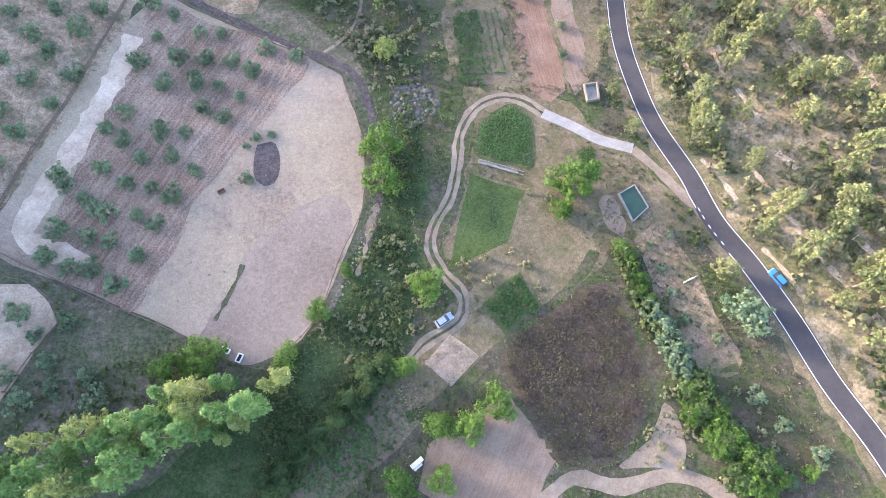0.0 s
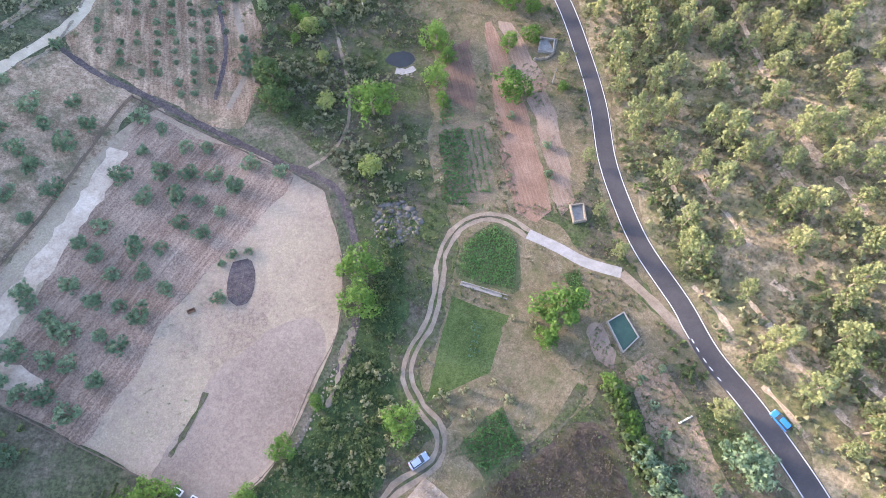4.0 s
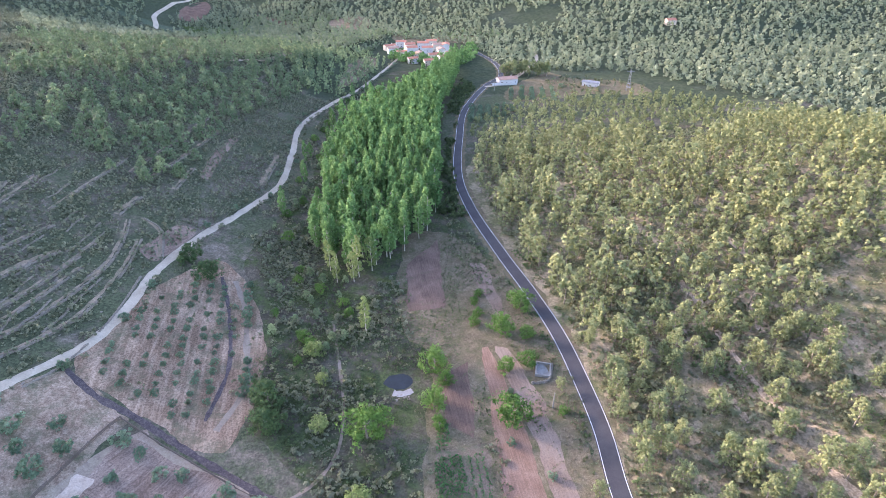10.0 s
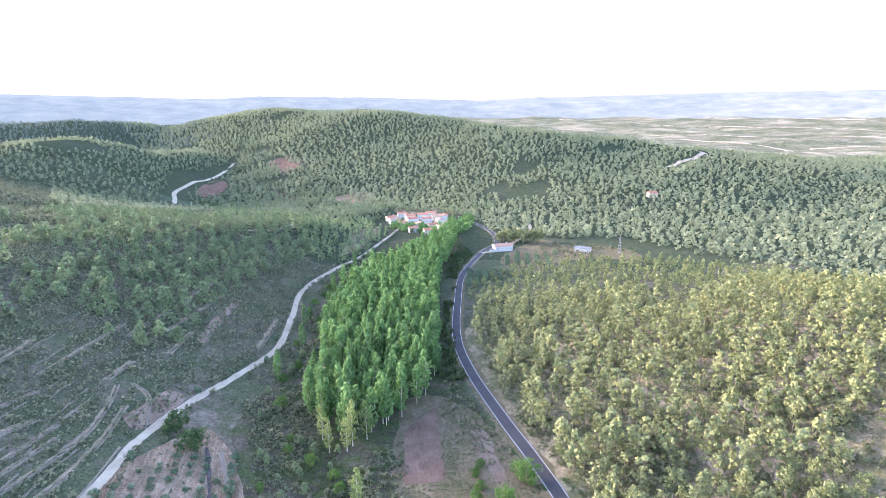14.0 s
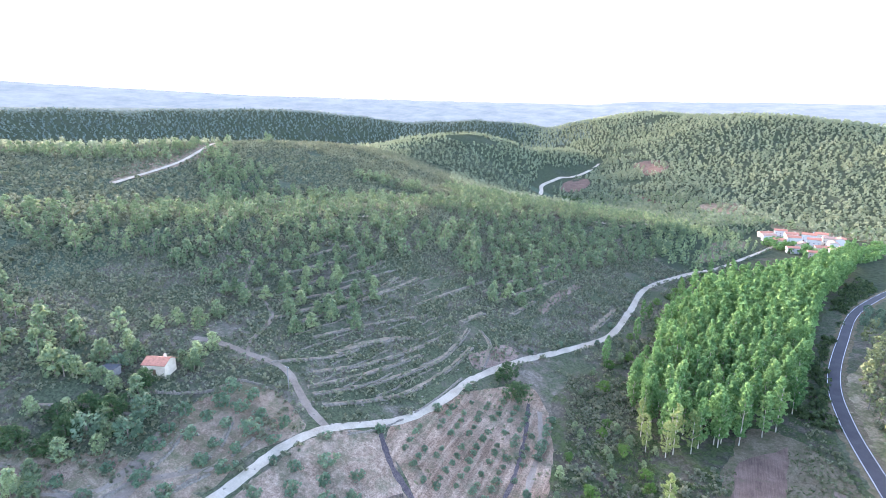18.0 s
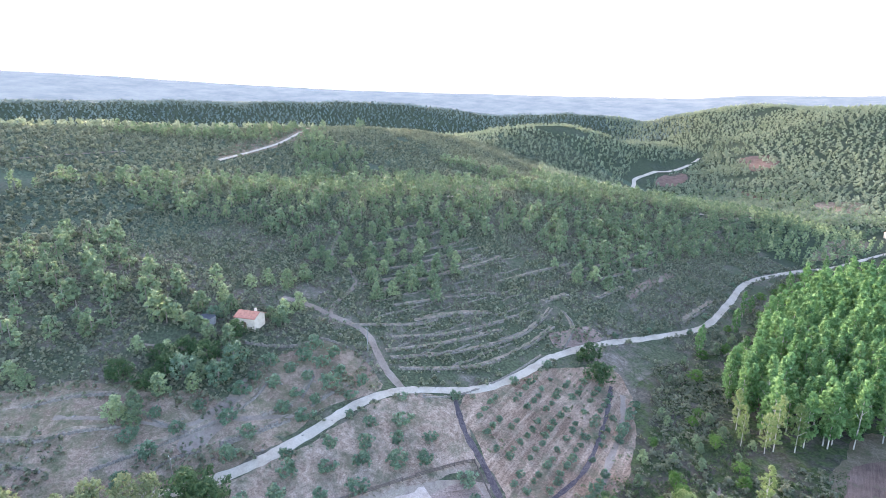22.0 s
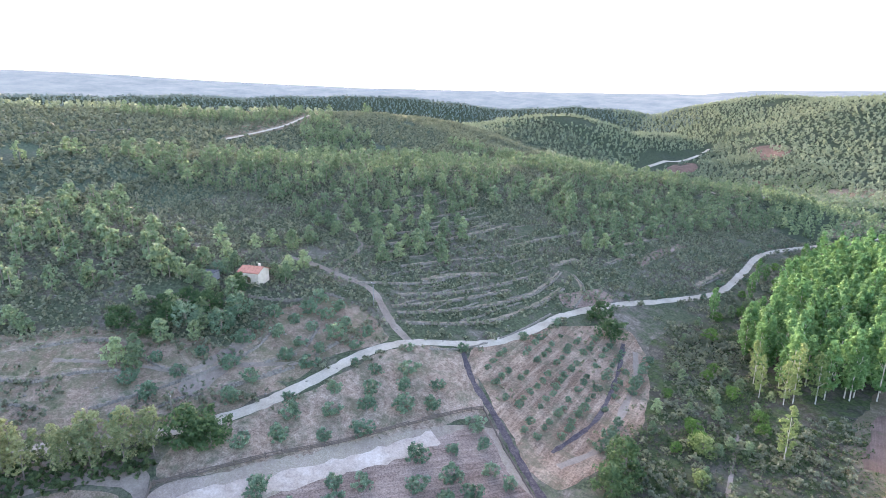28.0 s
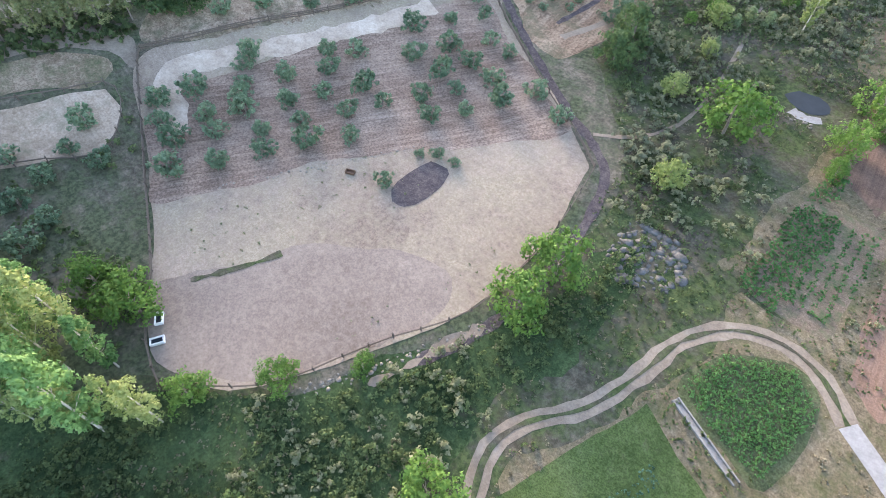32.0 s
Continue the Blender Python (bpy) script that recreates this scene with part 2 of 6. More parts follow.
PLOUGH_LONG = soil("furrowed red-brown soil", (0.078, 0.054, 0.042), (0.118, 0.080, 0.061), (0.168, 0.118, 0.090), 0.12, 1.0, ((0.070, 0.074, 0.038), (0.110, 0.108, 0.060)), 0.62, bump=0.5, stretch=(9, 0.42, 100), speck=0.3)
REDPLOUGH = soil("red ploughed earth", (0.120, 0.076, 0.054), (0.168, 0.110, 0.080), (0.220, 0.150, 0.112), 0.1, 1.0, bump=0.4, stretch=(9, 0.42, 100), speck=0.3)
PLOUGH_TAN = soil("tan furrowed earth", (0.128, 0.093, 0.070), (0.174, 0.130, 0.100), (0.222, 0.172, 0.136), 0.1, 1.0, bump=0.5, stretch=(9, 0.42, 102), speck=0.3)
BROWNFIELD = soil("withered crop", (0.037, 0.031, 0.026), (0.068, 0.056, 0.046), (0.112, 0.090, 0.068), 0.14, 1.5, ((0.043, 0.046, 0.022), (0.081, 0.077, 0.037)), 0.52, 0.6)
DRYGRASS = soil("dry grass", (0.085, 0.069, 0.045), (0.122, 0.101, 0.066), (0.164, 0.138, 0.095), 0.15, 1.2, ((0.053, 0.059, 0.026), (0.085, 0.085, 0.043)), 0.55)
LAWN = soil("mown green field", (0.031, 0.049, 0.018), (0.049, 0.074, 0.026), (0.071, 0.094, 0.041), 0.13, 1.3, ((0.089, 0.076, 0.054), (0.116, 0.099, 0.071)), 0.66)
STRAW = soil("straw mulch", (0.155, 0.122, 0.091), (0.246, 0.200, 0.155), (0.335, 0.283, 0.231), 0.6, 2.2, bump=0.6)
CHALKROAD = soil("white gravel road", (0.250, 0.214, 0.160), (0.312, 0.272, 0.208), (0.374, 0.332, 0.260), 0.09, 0.7, bump=0.1, speck=0.15)
TRACK = soil("dirt track", (0.128, 0.103, 0.079), (0.172, 0.142, 0.111), (0.218, 0.184, 0.148), 0.12, 0.8, bump=0.2, speck=0.2)
CONCRETE = soil("concrete track", (0.185, 0.182, 0.174), (0.222, 0.218, 0.210), (0.252, 0.248, 0.240), 0.3, 1.2, bump=0.05, speck=0.12)
PADDOCK = soil("tan paddock soil", (0.200, 0.152, 0.110), (0.285, 0.224, 0.168), (0.375, 0.308, 0.240), 0.09, 0.8, ((0.120, 0.110, 0.070), (0.160, 0.145, 0.098)), 0.60, 0.15, speck=0.3)
TRODDEN = soil("trodden grey soil", (0.138, 0.110, 0.090), (0.185, 0.150, 0.124), (0.240, 0.200, 0.166), 0.04, 1.1, bump=0.08, speck=0.25)
ASPHALT = soil("asphalt", (0.037, 0.036, 0.040), (0.046, 0.045, 0.048), (0.057, 0.055, 0.058), 0.12, 1.6, bump=0.04, rough=0.85, speck=0.15)
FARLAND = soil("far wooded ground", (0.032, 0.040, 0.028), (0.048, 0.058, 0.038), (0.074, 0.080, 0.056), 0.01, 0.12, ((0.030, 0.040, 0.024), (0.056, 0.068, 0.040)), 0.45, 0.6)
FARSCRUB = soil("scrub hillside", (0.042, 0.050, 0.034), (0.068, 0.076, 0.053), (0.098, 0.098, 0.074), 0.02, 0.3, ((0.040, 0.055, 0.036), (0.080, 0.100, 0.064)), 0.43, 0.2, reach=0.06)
# pale open land, made paler still by haze put into its colour
PLAIN = soil("pale dry plain with painted haze", (0.115, 0.115, 0.080), (0.180, 0.165, 0.118), (0.330, 0.290, 0.220), 0.003, 0.03, ((0.070, 0.082, 0.050), (0.120, 0.128, 0.080)), 0.50, 0.2, reach=0.06, stretch=(6, 1, 20), speck=0.3)
DARKSOIL = soil("dark wet soil", (0.047, 0.041, 0.043), (0.071, 0.060, 0.060), (0.102, 0.085, 0.080), 0.3, 1.2, bump=0.4)
HILLGRASS = soil("dry hillside grass", (0.125, 0.104, 0.067), (0.195, 0.162, 0.106), (0.310, 0.256, 0.176), 0.05, 0.5, ((0.064, 0.070, 0.036), (0.125, 0.126, 0.062)), 0.51, 0.6, reach=0.05)
EARTH = soil("bare tan earth", (0.200, 0.156, 0.108), (0.300, 0.240, 0.172), (0.390, 0.325, 0.245), 0.25, 0.8, bump=0.5)
CROPBED = soil("dark crop soil", (0.045, 0.055, 0.03), (0.06, 0.075, 0.036), (0.09, 0.095, 0.055), 0.2, 1.2, bump=0.4)
FALLOW = soil("fallow brown soil", (0.052, 0.042, 0.032), (0.082, 0.066, 0.050), (0.122, 0.100, 0.076), 0.1, 0.9, ((0.036, 0.048, 0.022), (0.070, 0.080, 0.038)), 0.5, 0.4)
LUSH = soil("lush riverside grass", (0.020, 0.034, 0.016), (0.034, 0.055, 0.024), (0.058, 0.084, 0.036), 0.12, 1.1, ((0.060, 0.052, 0.038), (0.095, 0.082, 0.060)), 0.63, 0.5)
SHELF = soil("stony terrace earth", (0.146, 0.110, 0.077), (0.208, 0.162, 0.117), (0.280, 0.226, 0.170), 0.2, 1.0, ((0.075, 0.085, 0.050), (0.115, 0.120, 0.075)), 0.53, 0.4, speck=0.4)
BEDSOIL = soil("brown garden soil", (0.090, 0.070, 0.052), (0.124, 0.097, 0.072), (0.165, 0.132, 0.100), 0.3, 1.6, ((0.05, 0.07, 0.035), (0.08, 0.10, 0.05)), 0.55, 0.4)
LINE = plain("road paint", (0.50, 0.50, 0.49), 0.6, vary=0.12)
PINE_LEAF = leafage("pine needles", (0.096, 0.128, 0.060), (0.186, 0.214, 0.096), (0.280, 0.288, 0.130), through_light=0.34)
# the distant ridge's blue haze is put into this needle colour
HAZE_BLUE_PINE = leafage("pine needles tinted blue by painted haze", (0.122, 0.160, 0.139), (0.156, 0.196, 0.168), (0.190, 0.230, 0.194), 0.02, 0.2)
# base colour paled and blued to stand in for haze over far woods
FAR_PINE = leafage("far pine needles paled by painted haze", (0.126, 0.160, 0.104), (0.200, 0.234, 0.145), (0.300, 0.328, 0.200), 0.08)
WEST_PINE = leafage("grey-green pine needles", (0.090, 0.135, 0.074), (0.182, 0.242, 0.125), (0.330, 0.386, 0.188), 0.1)
POPLAR_LEAF = leafage("poplar leaves", (0.056, 0.126, 0.042), (0.126, 0.236, 0.078), (0.226, 0.352, 0.122), 0.14, 0.42)
YELLOW_LEAF = leafage("yellowing poplar leaves", (0.117, 0.173, 0.056), (0.204, 0.257, 0.09), (0.292, 0.335, 0.133), 0.3, 0.42)
BROAD_LEAF = leafage("garden tree leaves", (0.040, 0.092, 0.022), (0.084, 0.164, 0.036), (0.150, 0.252, 0.060), 0.35, 0.42)
DARK_LEAF = leafage("dark oak leaves", (0.033, 0.068, 0.027), (0.060, 0.105, 0.042), (0.105, 0.158, 0.060), 0.35, 0.42)
OLIVE_LEAF = leafage("olive leaves", (0.066, 0.116, 0.068), (0.125, 0.192, 0.115), (0.215, 0.285, 0.175), 0.5, 0.42)
GARRIGUE = leafage("garrigue leaves", (0.077, 0.093, 0.058), (0.14, 0.157, 0.097), (0.237, 0.242, 0.155), 0.2, 0.42)
SHRUB_LEAF = leafage("scrub leaves", (0.085, 0.103, 0.055), (0.158, 0.174, 0.095), (0.263, 0.263, 0.164), 0.2, 0.42)
GREEN_SHRUB = leafage("bramble leaves", (0.046, 0.070, 0.031), (0.088, 0.124, 0.050), (0.150, 0.195, 0.080), 0.25, 0.42)
CROP_LEAF = leafage("crop leaves", (0.032, 0.092, 0.030), (0.060, 0.155, 0.048), (0.102, 0.215, 0.068), 0.6, 0.42)
BARK = plain("bark", (0.20, 0.17, 0.14), 0.9, vary=0.4, scale=6, bump=0.6)
PALE_BARK = plain("pale poplar bark", (0.42, 0.38, 0.31), 0.85, vary=0.25, scale=4, bump=0.4)
ROCK = plain("grey limestone", (0.088, 0.086, 0.080), 0.95, vary=0.45, scale=1.2, bump=0.8)
STONE = plain("field stone", (0.175, 0.155, 0.128), 0.9, vary=0.35, scale=2.0, bump=0.6)


# ---- mesh helpers ----
def link_mesh(name, verts, faces, mat, parent=None, smooth=False):
    """One mesh object from arrays; faces is a list of index arrays, all of one width, or a list of tuples."""
    me = bpy.data.meshes.new(name)
    if isinstance(faces, np.ndarray):
        nf, w = faces.shape
        me.vertices.add(len(verts))
        me.vertices.foreach_set("co", np.asarray(verts, np.float32).ravel())
        me.loops.add(nf * w)
        me.loops.foreach_set("vertex_index", faces.astype(np.int32).ravel())
        me.polygons.add(nf)
        me.polygons.foreach_set("loop_start", np.arange(0, nf * w, w, dtype=np.int32))
        me.update(calc_edges=True)
    else:
        me.from_pydata([tuple(map(float, v)) for v in verts], [], [tuple(f) for f in faces])
    if smooth:
        me.polygons.foreach_set("use_smooth", np.ones(len(me.polygons), bool))
    me.materials.append(mat)
    ob = new(name, me)
    if parent:
        ob.parent = parent
    return ob


def part(name, bm, mat, parent, label=""):
    me = bpy.data.meshes.new(name)
    bm.to_mesh(me)
    bm.free()
    me.materials.append(mat)
    ob = new(name, me)
    ob.parent = parent
    return tagged(ob, label=label)


def thing(name, label, category, group="", at=None):
    e = new(name)
    if at is not None:
        e.matrix_basis = at
    return tagged(e, label=label, category=category, group=group)


def curve(points, step=2.0):
    """A smooth line through points on the plan, in even steps."""
    p = np.array([points[0], *points, points[-1]], float)
    out = []
    for i in range(1, len(p) - 2):
        n = max(2, int(np.linalg.norm(p[i + 1] - p[i]) / step))
        for k in range(n):
            t = k / n
            out.append(0.5 * (2 * p[i] + (p[i + 1] - p[i - 1]) * t + (2 * p[i - 1] - 5 * p[i] + 4 * p[i + 1] - p[i + 2]) * t * t
                              + (3 * p[i] - p[i - 1] - 3 * p[i + 1] + p[i + 2]) * t ** 3))
    out.append(p[-2])
    return np.array(out)


def sideways(line):
    d = np.gradient(line, axis=0)
    d /= np.linalg.norm(d, axis=1)[:, None] + 1e-9
    return np.stack([-d[:, 1], d[:, 0]], 1)


def strip(name, points, width, mat, lift, offset=0.0, step=2.0, across=3, ragged=0.0, camber=0.0, label="", parent=None, skirt=0.0):
    """A road or band along a line on the plan, laid on the ground."""
    line = curve(points, step)
    side = sideways(line)
    rng = np.random.default_rng(len(name) + len(line))
    u = np.linspace(-0.5, 0.5, across + 1)
    rows = []
    for k in range(len(line)):
        w = width + (rng.uniform(-ragged, ragged) if ragged else 0)
        xy = line[k] + side[k] * (u[:, None] * w + offset)
        base = height(*line[k]) if skirt else None
        z = height(xy[:, 0], xy[:, 1]) + lift + camber * (1 - 4 * u * u)
        if skirt:
            z = np.maximum(z, base + lift - 0.2)
        rows.append(np.column_stack([xy, z]))
    v = np.concatenate(rows)
    m = across + 1
    k, j = np.meshgrid(np.arange(len(line) - 1), np.arange(across), indexing="ij")
    a = (k * m + j).ravel()
    f = np.stack([a + m, a + m + 1, a + 1, a], 1)
    ob = link_mesh(name, v, f, mat, parent, smooth=True)
    if not parent:
        tagged(ob, label=label, category=name.split(".")[0].replace("_", " "), kind="structure")
    return ob


def patch(name, outline, mat, lift, label="", cell=3.0, round_off=True, kind="structure", category="field", wobble=0.45):
    """A piece of ground with a curved outline, cut into cells so that it lies on the land."""
    if round_off:
        pts = curve([*outline, outline[0]], 1.6)[:-1]
    else:
        ring = [*outline, outline[0]]
        pts = np.concatenate([np.linspace(ring[i], ring[i + 1], max(2, int(math.dist(ring[i], ring[i + 1]) / 1.6)), endpoint=False) for i in range(len(outline))])
    rng = np.random.default_rng(len(outline) * 7 + int(abs(outline[0][0])))
    run = np.arange(len(pts))[:, None]
    pts = pts + rng.uniform(-wobble, wobble, pts.shape) * 0.5 + wobble * np.sin(run * rng.uniform(0.3, 0.7, (1, 2)) + rng.uniform(0, 6, (1, 2)))
    bm = bmesh.new()
    bm.faces.new([bm.verts.new((x, y, 0)) for x, y in pts])
    lo, hi = pts.min(0), pts.max(0)
    for axis in (0, 1):
        n = (1, 0, 0) if axis == 0 else (0, 1, 0)
        c = math.ceil(lo[axis] / cell) * cell
        while c < hi[axis]:
            co = (c, 0, 0) if axis == 0 else (0, c, 0)
            bmesh.ops.bisect_plane(bm, geom=bm.verts[:] + bm.edges[:] + bm.faces[:], plane_co=co, plane_no=n, dist=1e-4)
            c += cell
    bmesh.ops.triangulate(bm, faces=bm.faces[:])
    for v in bm.verts:
        v.co.z = ground(v.co.x, v.co.y) + lift
    bm.normal_update()
    for f in bm.faces:
        if f.normal.z < 0:
            f.normal_flip()
        f.smooth = True
    me = bpy.data.meshes.new(name)
    bm.to_mesh(me)
    bm.free()
    me.materials.append(mat)
    return tagged(new(name, me), label=label, category=category, kind=kind)


def inside(poly, x, y):
    """Which of the places lie inside an outline."""
    poly = np.asarray(poly, float)
    r = np.zeros(len(x), bool)
    j = len(poly) - 1
    for i in range(len(poly)):
        (xi, yi), (xj, yj) = poly[i], poly[j]
        if yi != yj:
            r ^= ((yi > y) != (yj > y)) & (x < (xj - xi) * (y - yi) / (yj - yi) + xi)
        j = i
    return r


def spread(poly, gap, seed, jitter=0.45):
    """Places inside an outline, one to a cell of that gap, each off its cell's middle by chance."""
    rng = np.random.default_rng(seed)
    poly = np.asarray(poly, float)
    lo, hi = poly.min(0), poly.max(0)
    gx, gy = np.meshgrid(np.arange(lo[0], hi[0], gap), np.arange(lo[1], hi[1], gap))
    gx = gx + (np.arange(len(gx))[:, None] % 2) * gap * 0.5
    x = (gx + rng.uniform(-jitter, jitter, gx.shape) * gap).ravel()
    y = (gy + rng.uniform(-jitter, jitter, gy.shape) * gap).ravel()
    k = inside(poly, x, y)
    return x[k], y[k]


# ---- plants ----
def tufts(centres, radii, per, size, rng, up=0.5, flat=0.8):
    """Many small leaf clumps: per three-cornered leaf sprays round each centre."""
    n = len(centres) * per
    c = np.repeat(centres, per, 0)
    r = np.repeat(radii, per)
    d = rng.normal(size=(n, 3))
    d /= np.linalg.norm(d, axis=1)[:, None]
    c = c + d * (r * rng.uniform(0.45, 1.0, n))[:, None] * np.array([1, 1, flat])
    nrm = d * 1.1 + rng.normal(size=(n, 3)) * 0.38 + np.array([0, 0, up])
    nrm /= np.linalg.norm(nrm, axis=1)[:, None]
    a = np.cross(nrm, rng.normal(size=(n, 3)))
    a /= np.linalg.norm(a, axis=1)[:, None] + 1e-9
    b = np.cross(nrm, a)
    s = (size * rng.uniform(0.6, 1.3, n))[:, None]
    q = np.stack([c - a * s * 1.15 - b * s * 0.6, c + a * s * 1.15 - b * s * 0.6 + nrm * s * 0.2, c + b * s * 1.25 - nrm * s * 0.15], 1)
    return q.reshape(-1, 3), np.arange(n * 3).reshape(n, 3)


def crown(kind, rng, clumps, per, size):
    """Leaf clumps over a crown of unit height scale in metres for the kind of plant."""
    t = rng.uniform(0, 1, clumps)
    ang = rng.uniform(0, 2 * np.pi, clumps)
    rad = np.sqrt(rng.uniform(0.12, 1, clumps))
    lean = rng.uniform(-0.5, 0.5, 2)
    lobes = 1 + 0.28 * np.sin(ang * rng.integers(2, 4) + rng.uniform(0, 6)) + 0.15 * np.sin(ang * 5 + rng.uniform(0, 6))
    if kind == "pine":
        h, base = 9.2, 1.8
        prof = 2.05 * np.sqrt(np.clip(1 - t ** 1.5, 0.03, 1)) * (0.65 + 0.6 * np.sqrt(t))
        zz, rr = base + t * (h - base), 0.6
    elif kind == "round_pine":
        h, base = 5.7, 0.4
        prof = 2.75 * np.clip((1 - t) ** 0.62, 0.08, 1) * (0.68 + 0.5 * np.sqrt(t))
        zz, rr = base + t * (h - base), 0.74
    elif kind == "umbrella":
        h, base = 8.2, 2.6
        prof = 2.7 * np.sqrt(np.clip(1 - t ** 1.9, 0.03, 1)) * (0.8 + 0.3 * t)
        zz, rr = base + t * (h - base), 0.55
    elif kind == "poplar":
        h, base = 18.0, 3.0
        prof = 2.25 * np.clip(np.sin(np.pi * np.clip(0.1 + 0.9 * t, 0, 1)) ** 0.75, 0.06, 1)
        zz, rr = base + t * (h - base), 0.85
    elif kind == "broad":
        h, base = 5.9, 0.9
        prof = 3.3 * np.sqrt(np.clip(1 - (2 * t - 0.8) ** 2 / 1.5, 0.05, 1))
        zz, rr = base + t * (h - base), 1.0
    elif kind == "olive":
        h, base = 2.8, 0.5
        prof = 1.85 * np.sqrt(np.clip(1 - (2 * t - 0.9) ** 2 / 1.35, 0.05, 1))
        zz, rr = base + t * (h - base), 0.5
    else:
        h, base = 1.1, 0.05
        prof = 0.95 * np.sqrt(np.clip(1 - t * t, 0.05, 1))
        zz, rr = base + t * (h - base), 0.33
    x = np.cos(ang) * rad * prof * lobes + lean[0] * t
    y = np.sin(ang) * rad * prof * lobes + lean[1] * t
    c = np.column_stack([x, y, zz])
    return tufts(c, rng.uniform(0.6, 1.15, clumps) * rr, per, size, rng)


def limb(points, r0, r1, sides=6):
    """A tapered, bent limb."""
    p = np.array(points, float)
    vs, fs = [], []
    for i, q in enumerate(p):
        d = p[min(i + 1, len(p) - 1)] - p[max(i - 1, 0)]
        d /= np.linalg.norm(d)
        a = np.cross(d, (0.3, 1, 0.1))
        a /= np.linalg.norm(a)
        b = np.cross(d, a)
        r = r0 + (r1 - r0) * i / (len(p) - 1)
        for k in range(sides):
            w = 2 * math.pi * k / sides
            vs.append(q + (a * math.cos(w) + b * math.sin(w)) * r)
    for i in range(len(p) - 1):
        for k in range(sides):
            k2 = (k + 1) % sides
            fs.append((i * sides + k, i * sides + k2, (i + 1) * sides + k2, (i + 1) * sides + k))
    return np.array(vs), np.array(fs)


def joined(pieces):
    vs, fs, n = [], [], 0
    for v, f in pieces:
        vs.append(v)
        fs.append(f + n)
        n += len(v)
    return np.concatenate(vs), np.concatenate(fs)


def trunk_of(kind, rng):
    h = {"pine": 6.5, "round_pine": 5.0, "umbrella": 7.0, "poplar": 15.0, "broad": 4.0, "olive": 1.9}[kind]
    r = {"pine": 0.16, "round_pine": 0.14, "umbrella": 0.2, "poplar": 0.2, "broad": 0.22, "olive": 0.16}[kind]
    b = rng.uniform(-0.25, 0.25, 2) * (3.0 if kind == "umbrella" else 1.0)
    out = [limb([(0, 0, -0.5), (b[0] * 0.3, b[1] * 0.3, h * 0.35), (b[0], b[1], h * 0.7), (b[0] * 0.6, b[1] * 1.2, h)], r, r * 0.25)]
    for i in range(6):
        a = i * 2.4 + rng.uniform(-0.4, 0.4)
        z = h * (0.42 + 0.09 * i)
        reach = (0.30 if kind != "poplar" else 0.13) * h * (1.1 - 0.1 * i)
        rise = reach * (0.45 if kind != "poplar" else 1.4)
        out.append(limb([(b[0] * 0.7, b[1] * 0.7, z), (math.cos(a) * reach * 0.5, math.sin(a) * reach * 0.5, z + rise * 0.5),
                         (math.cos(a) * reach, math.sin(a) * reach, z + rise)], r * 0.4, r * 0.1, 4))
    return joined(out)


def tree_model(name, kind, leaf, bark, label, category, group, seed, clumps, per, size):
    """A tree with its trunk and crown, to be copied; it stands at the origin until it is set in place."""
    rng = np.random.default_rng(seed)
    t = thing(name, label, category, group)
    link_mesh("trunk", *trunk_of(kind, rng), bark, t)
    link_mesh("crown", *crown(kind, rng, clumps, per, size), leaf, t)
    return t


def plant(models, x, y, scale, seed, first=True, sink=0.05):
    """Sets copies of the models, each turned and sized by chance; the models themselves take the first places."""
    rng = np.random.default_rng(seed)
    for i in range(len(x)):
        k = i % len(models)
        s = scale * rng.uniform(0.78, 1.22)
        m = pose(x[i], y[i], ground(x[i], y[i]) - sink, 0, 0, rng.uniform(0, 360)) @ Matrix.Diagonal((s, s, s * rng.uniform(0.9, 1.12), 1))
        if first and i < len(models):
            models[k].matrix_basis = m
        else:
            o = copy_thing(models[k], Matrix.Identity(4))
            o.matrix_basis = m


def wood(name, kind, x, y, scale, leaf, seed, label, category, clumps=14, per=3, size=0.8, variants=6, bark=None, spread_size=0.25):
    """A wood too large to count: every tree real, all in one mesh."""
    rng = np.random.default_rng(seed)
    models = [crown(kind, rng, clumps, per, size) for _ in range(variants)]
    z = height(x, y)
    vs, fs, off = [], [], 0
    pick = rng.integers(0, variants, len(x))
    for k in range(variants):
        v, f = models[k]
        idx = np.where(pick == k)[0]
        if not len(idx):
            continue
        a = rng.uniform(0, 2 * np.pi, len(idx))
        s = scale * rng.uniform(1 - spread_size, 1 + spread_size, len(idx))
        c, n = np.cos(a)[:, None] * s[:, None], np.sin(a)[:, None] * s[:, None]
        px = c * v[:, 0] - n * v[:, 1] + x[idx][:, None]
        py = n * v[:, 0] + c * v[:, 1] + y[idx][:, None]
        pz = s[:, None] * v[:, 2] * rng.uniform(0.88, 1.15, len(idx))[:, None] + z[idx][:, None]
        vs.append(np.stack([px, py, pz], 2).reshape(-1, 3))
        fs.append((f[None] + (np.arange(len(idx)) * len(v))[:, None, None] + off).reshape(-1, f.shape[1]))
        off += len(idx) * len(v)
    ob = link_mesh(name, np.concatenate(vs), np.concatenate(fs), leaf)
    tagged(ob, label=label, category=category, kind="stuff")
    if bark:
        tv, tf = limb([(0, 0, -0.4), (0.1, 0.05, 2.2), (0, 0, 6.0)], 0.17, 0.06, 4)
        n = len(x)
        s = np.full(n, scale)
        pv = tv[None] * s[:, None, None] + np.column_stack([x, y, z])[:, None, :]
        link_mesh("trunk", pv.reshape(-1, 3), (tf[None] + (np.arange(n) * len(tv))[:, None, None]).reshape(-1, 4), bark, ob)
    return ob


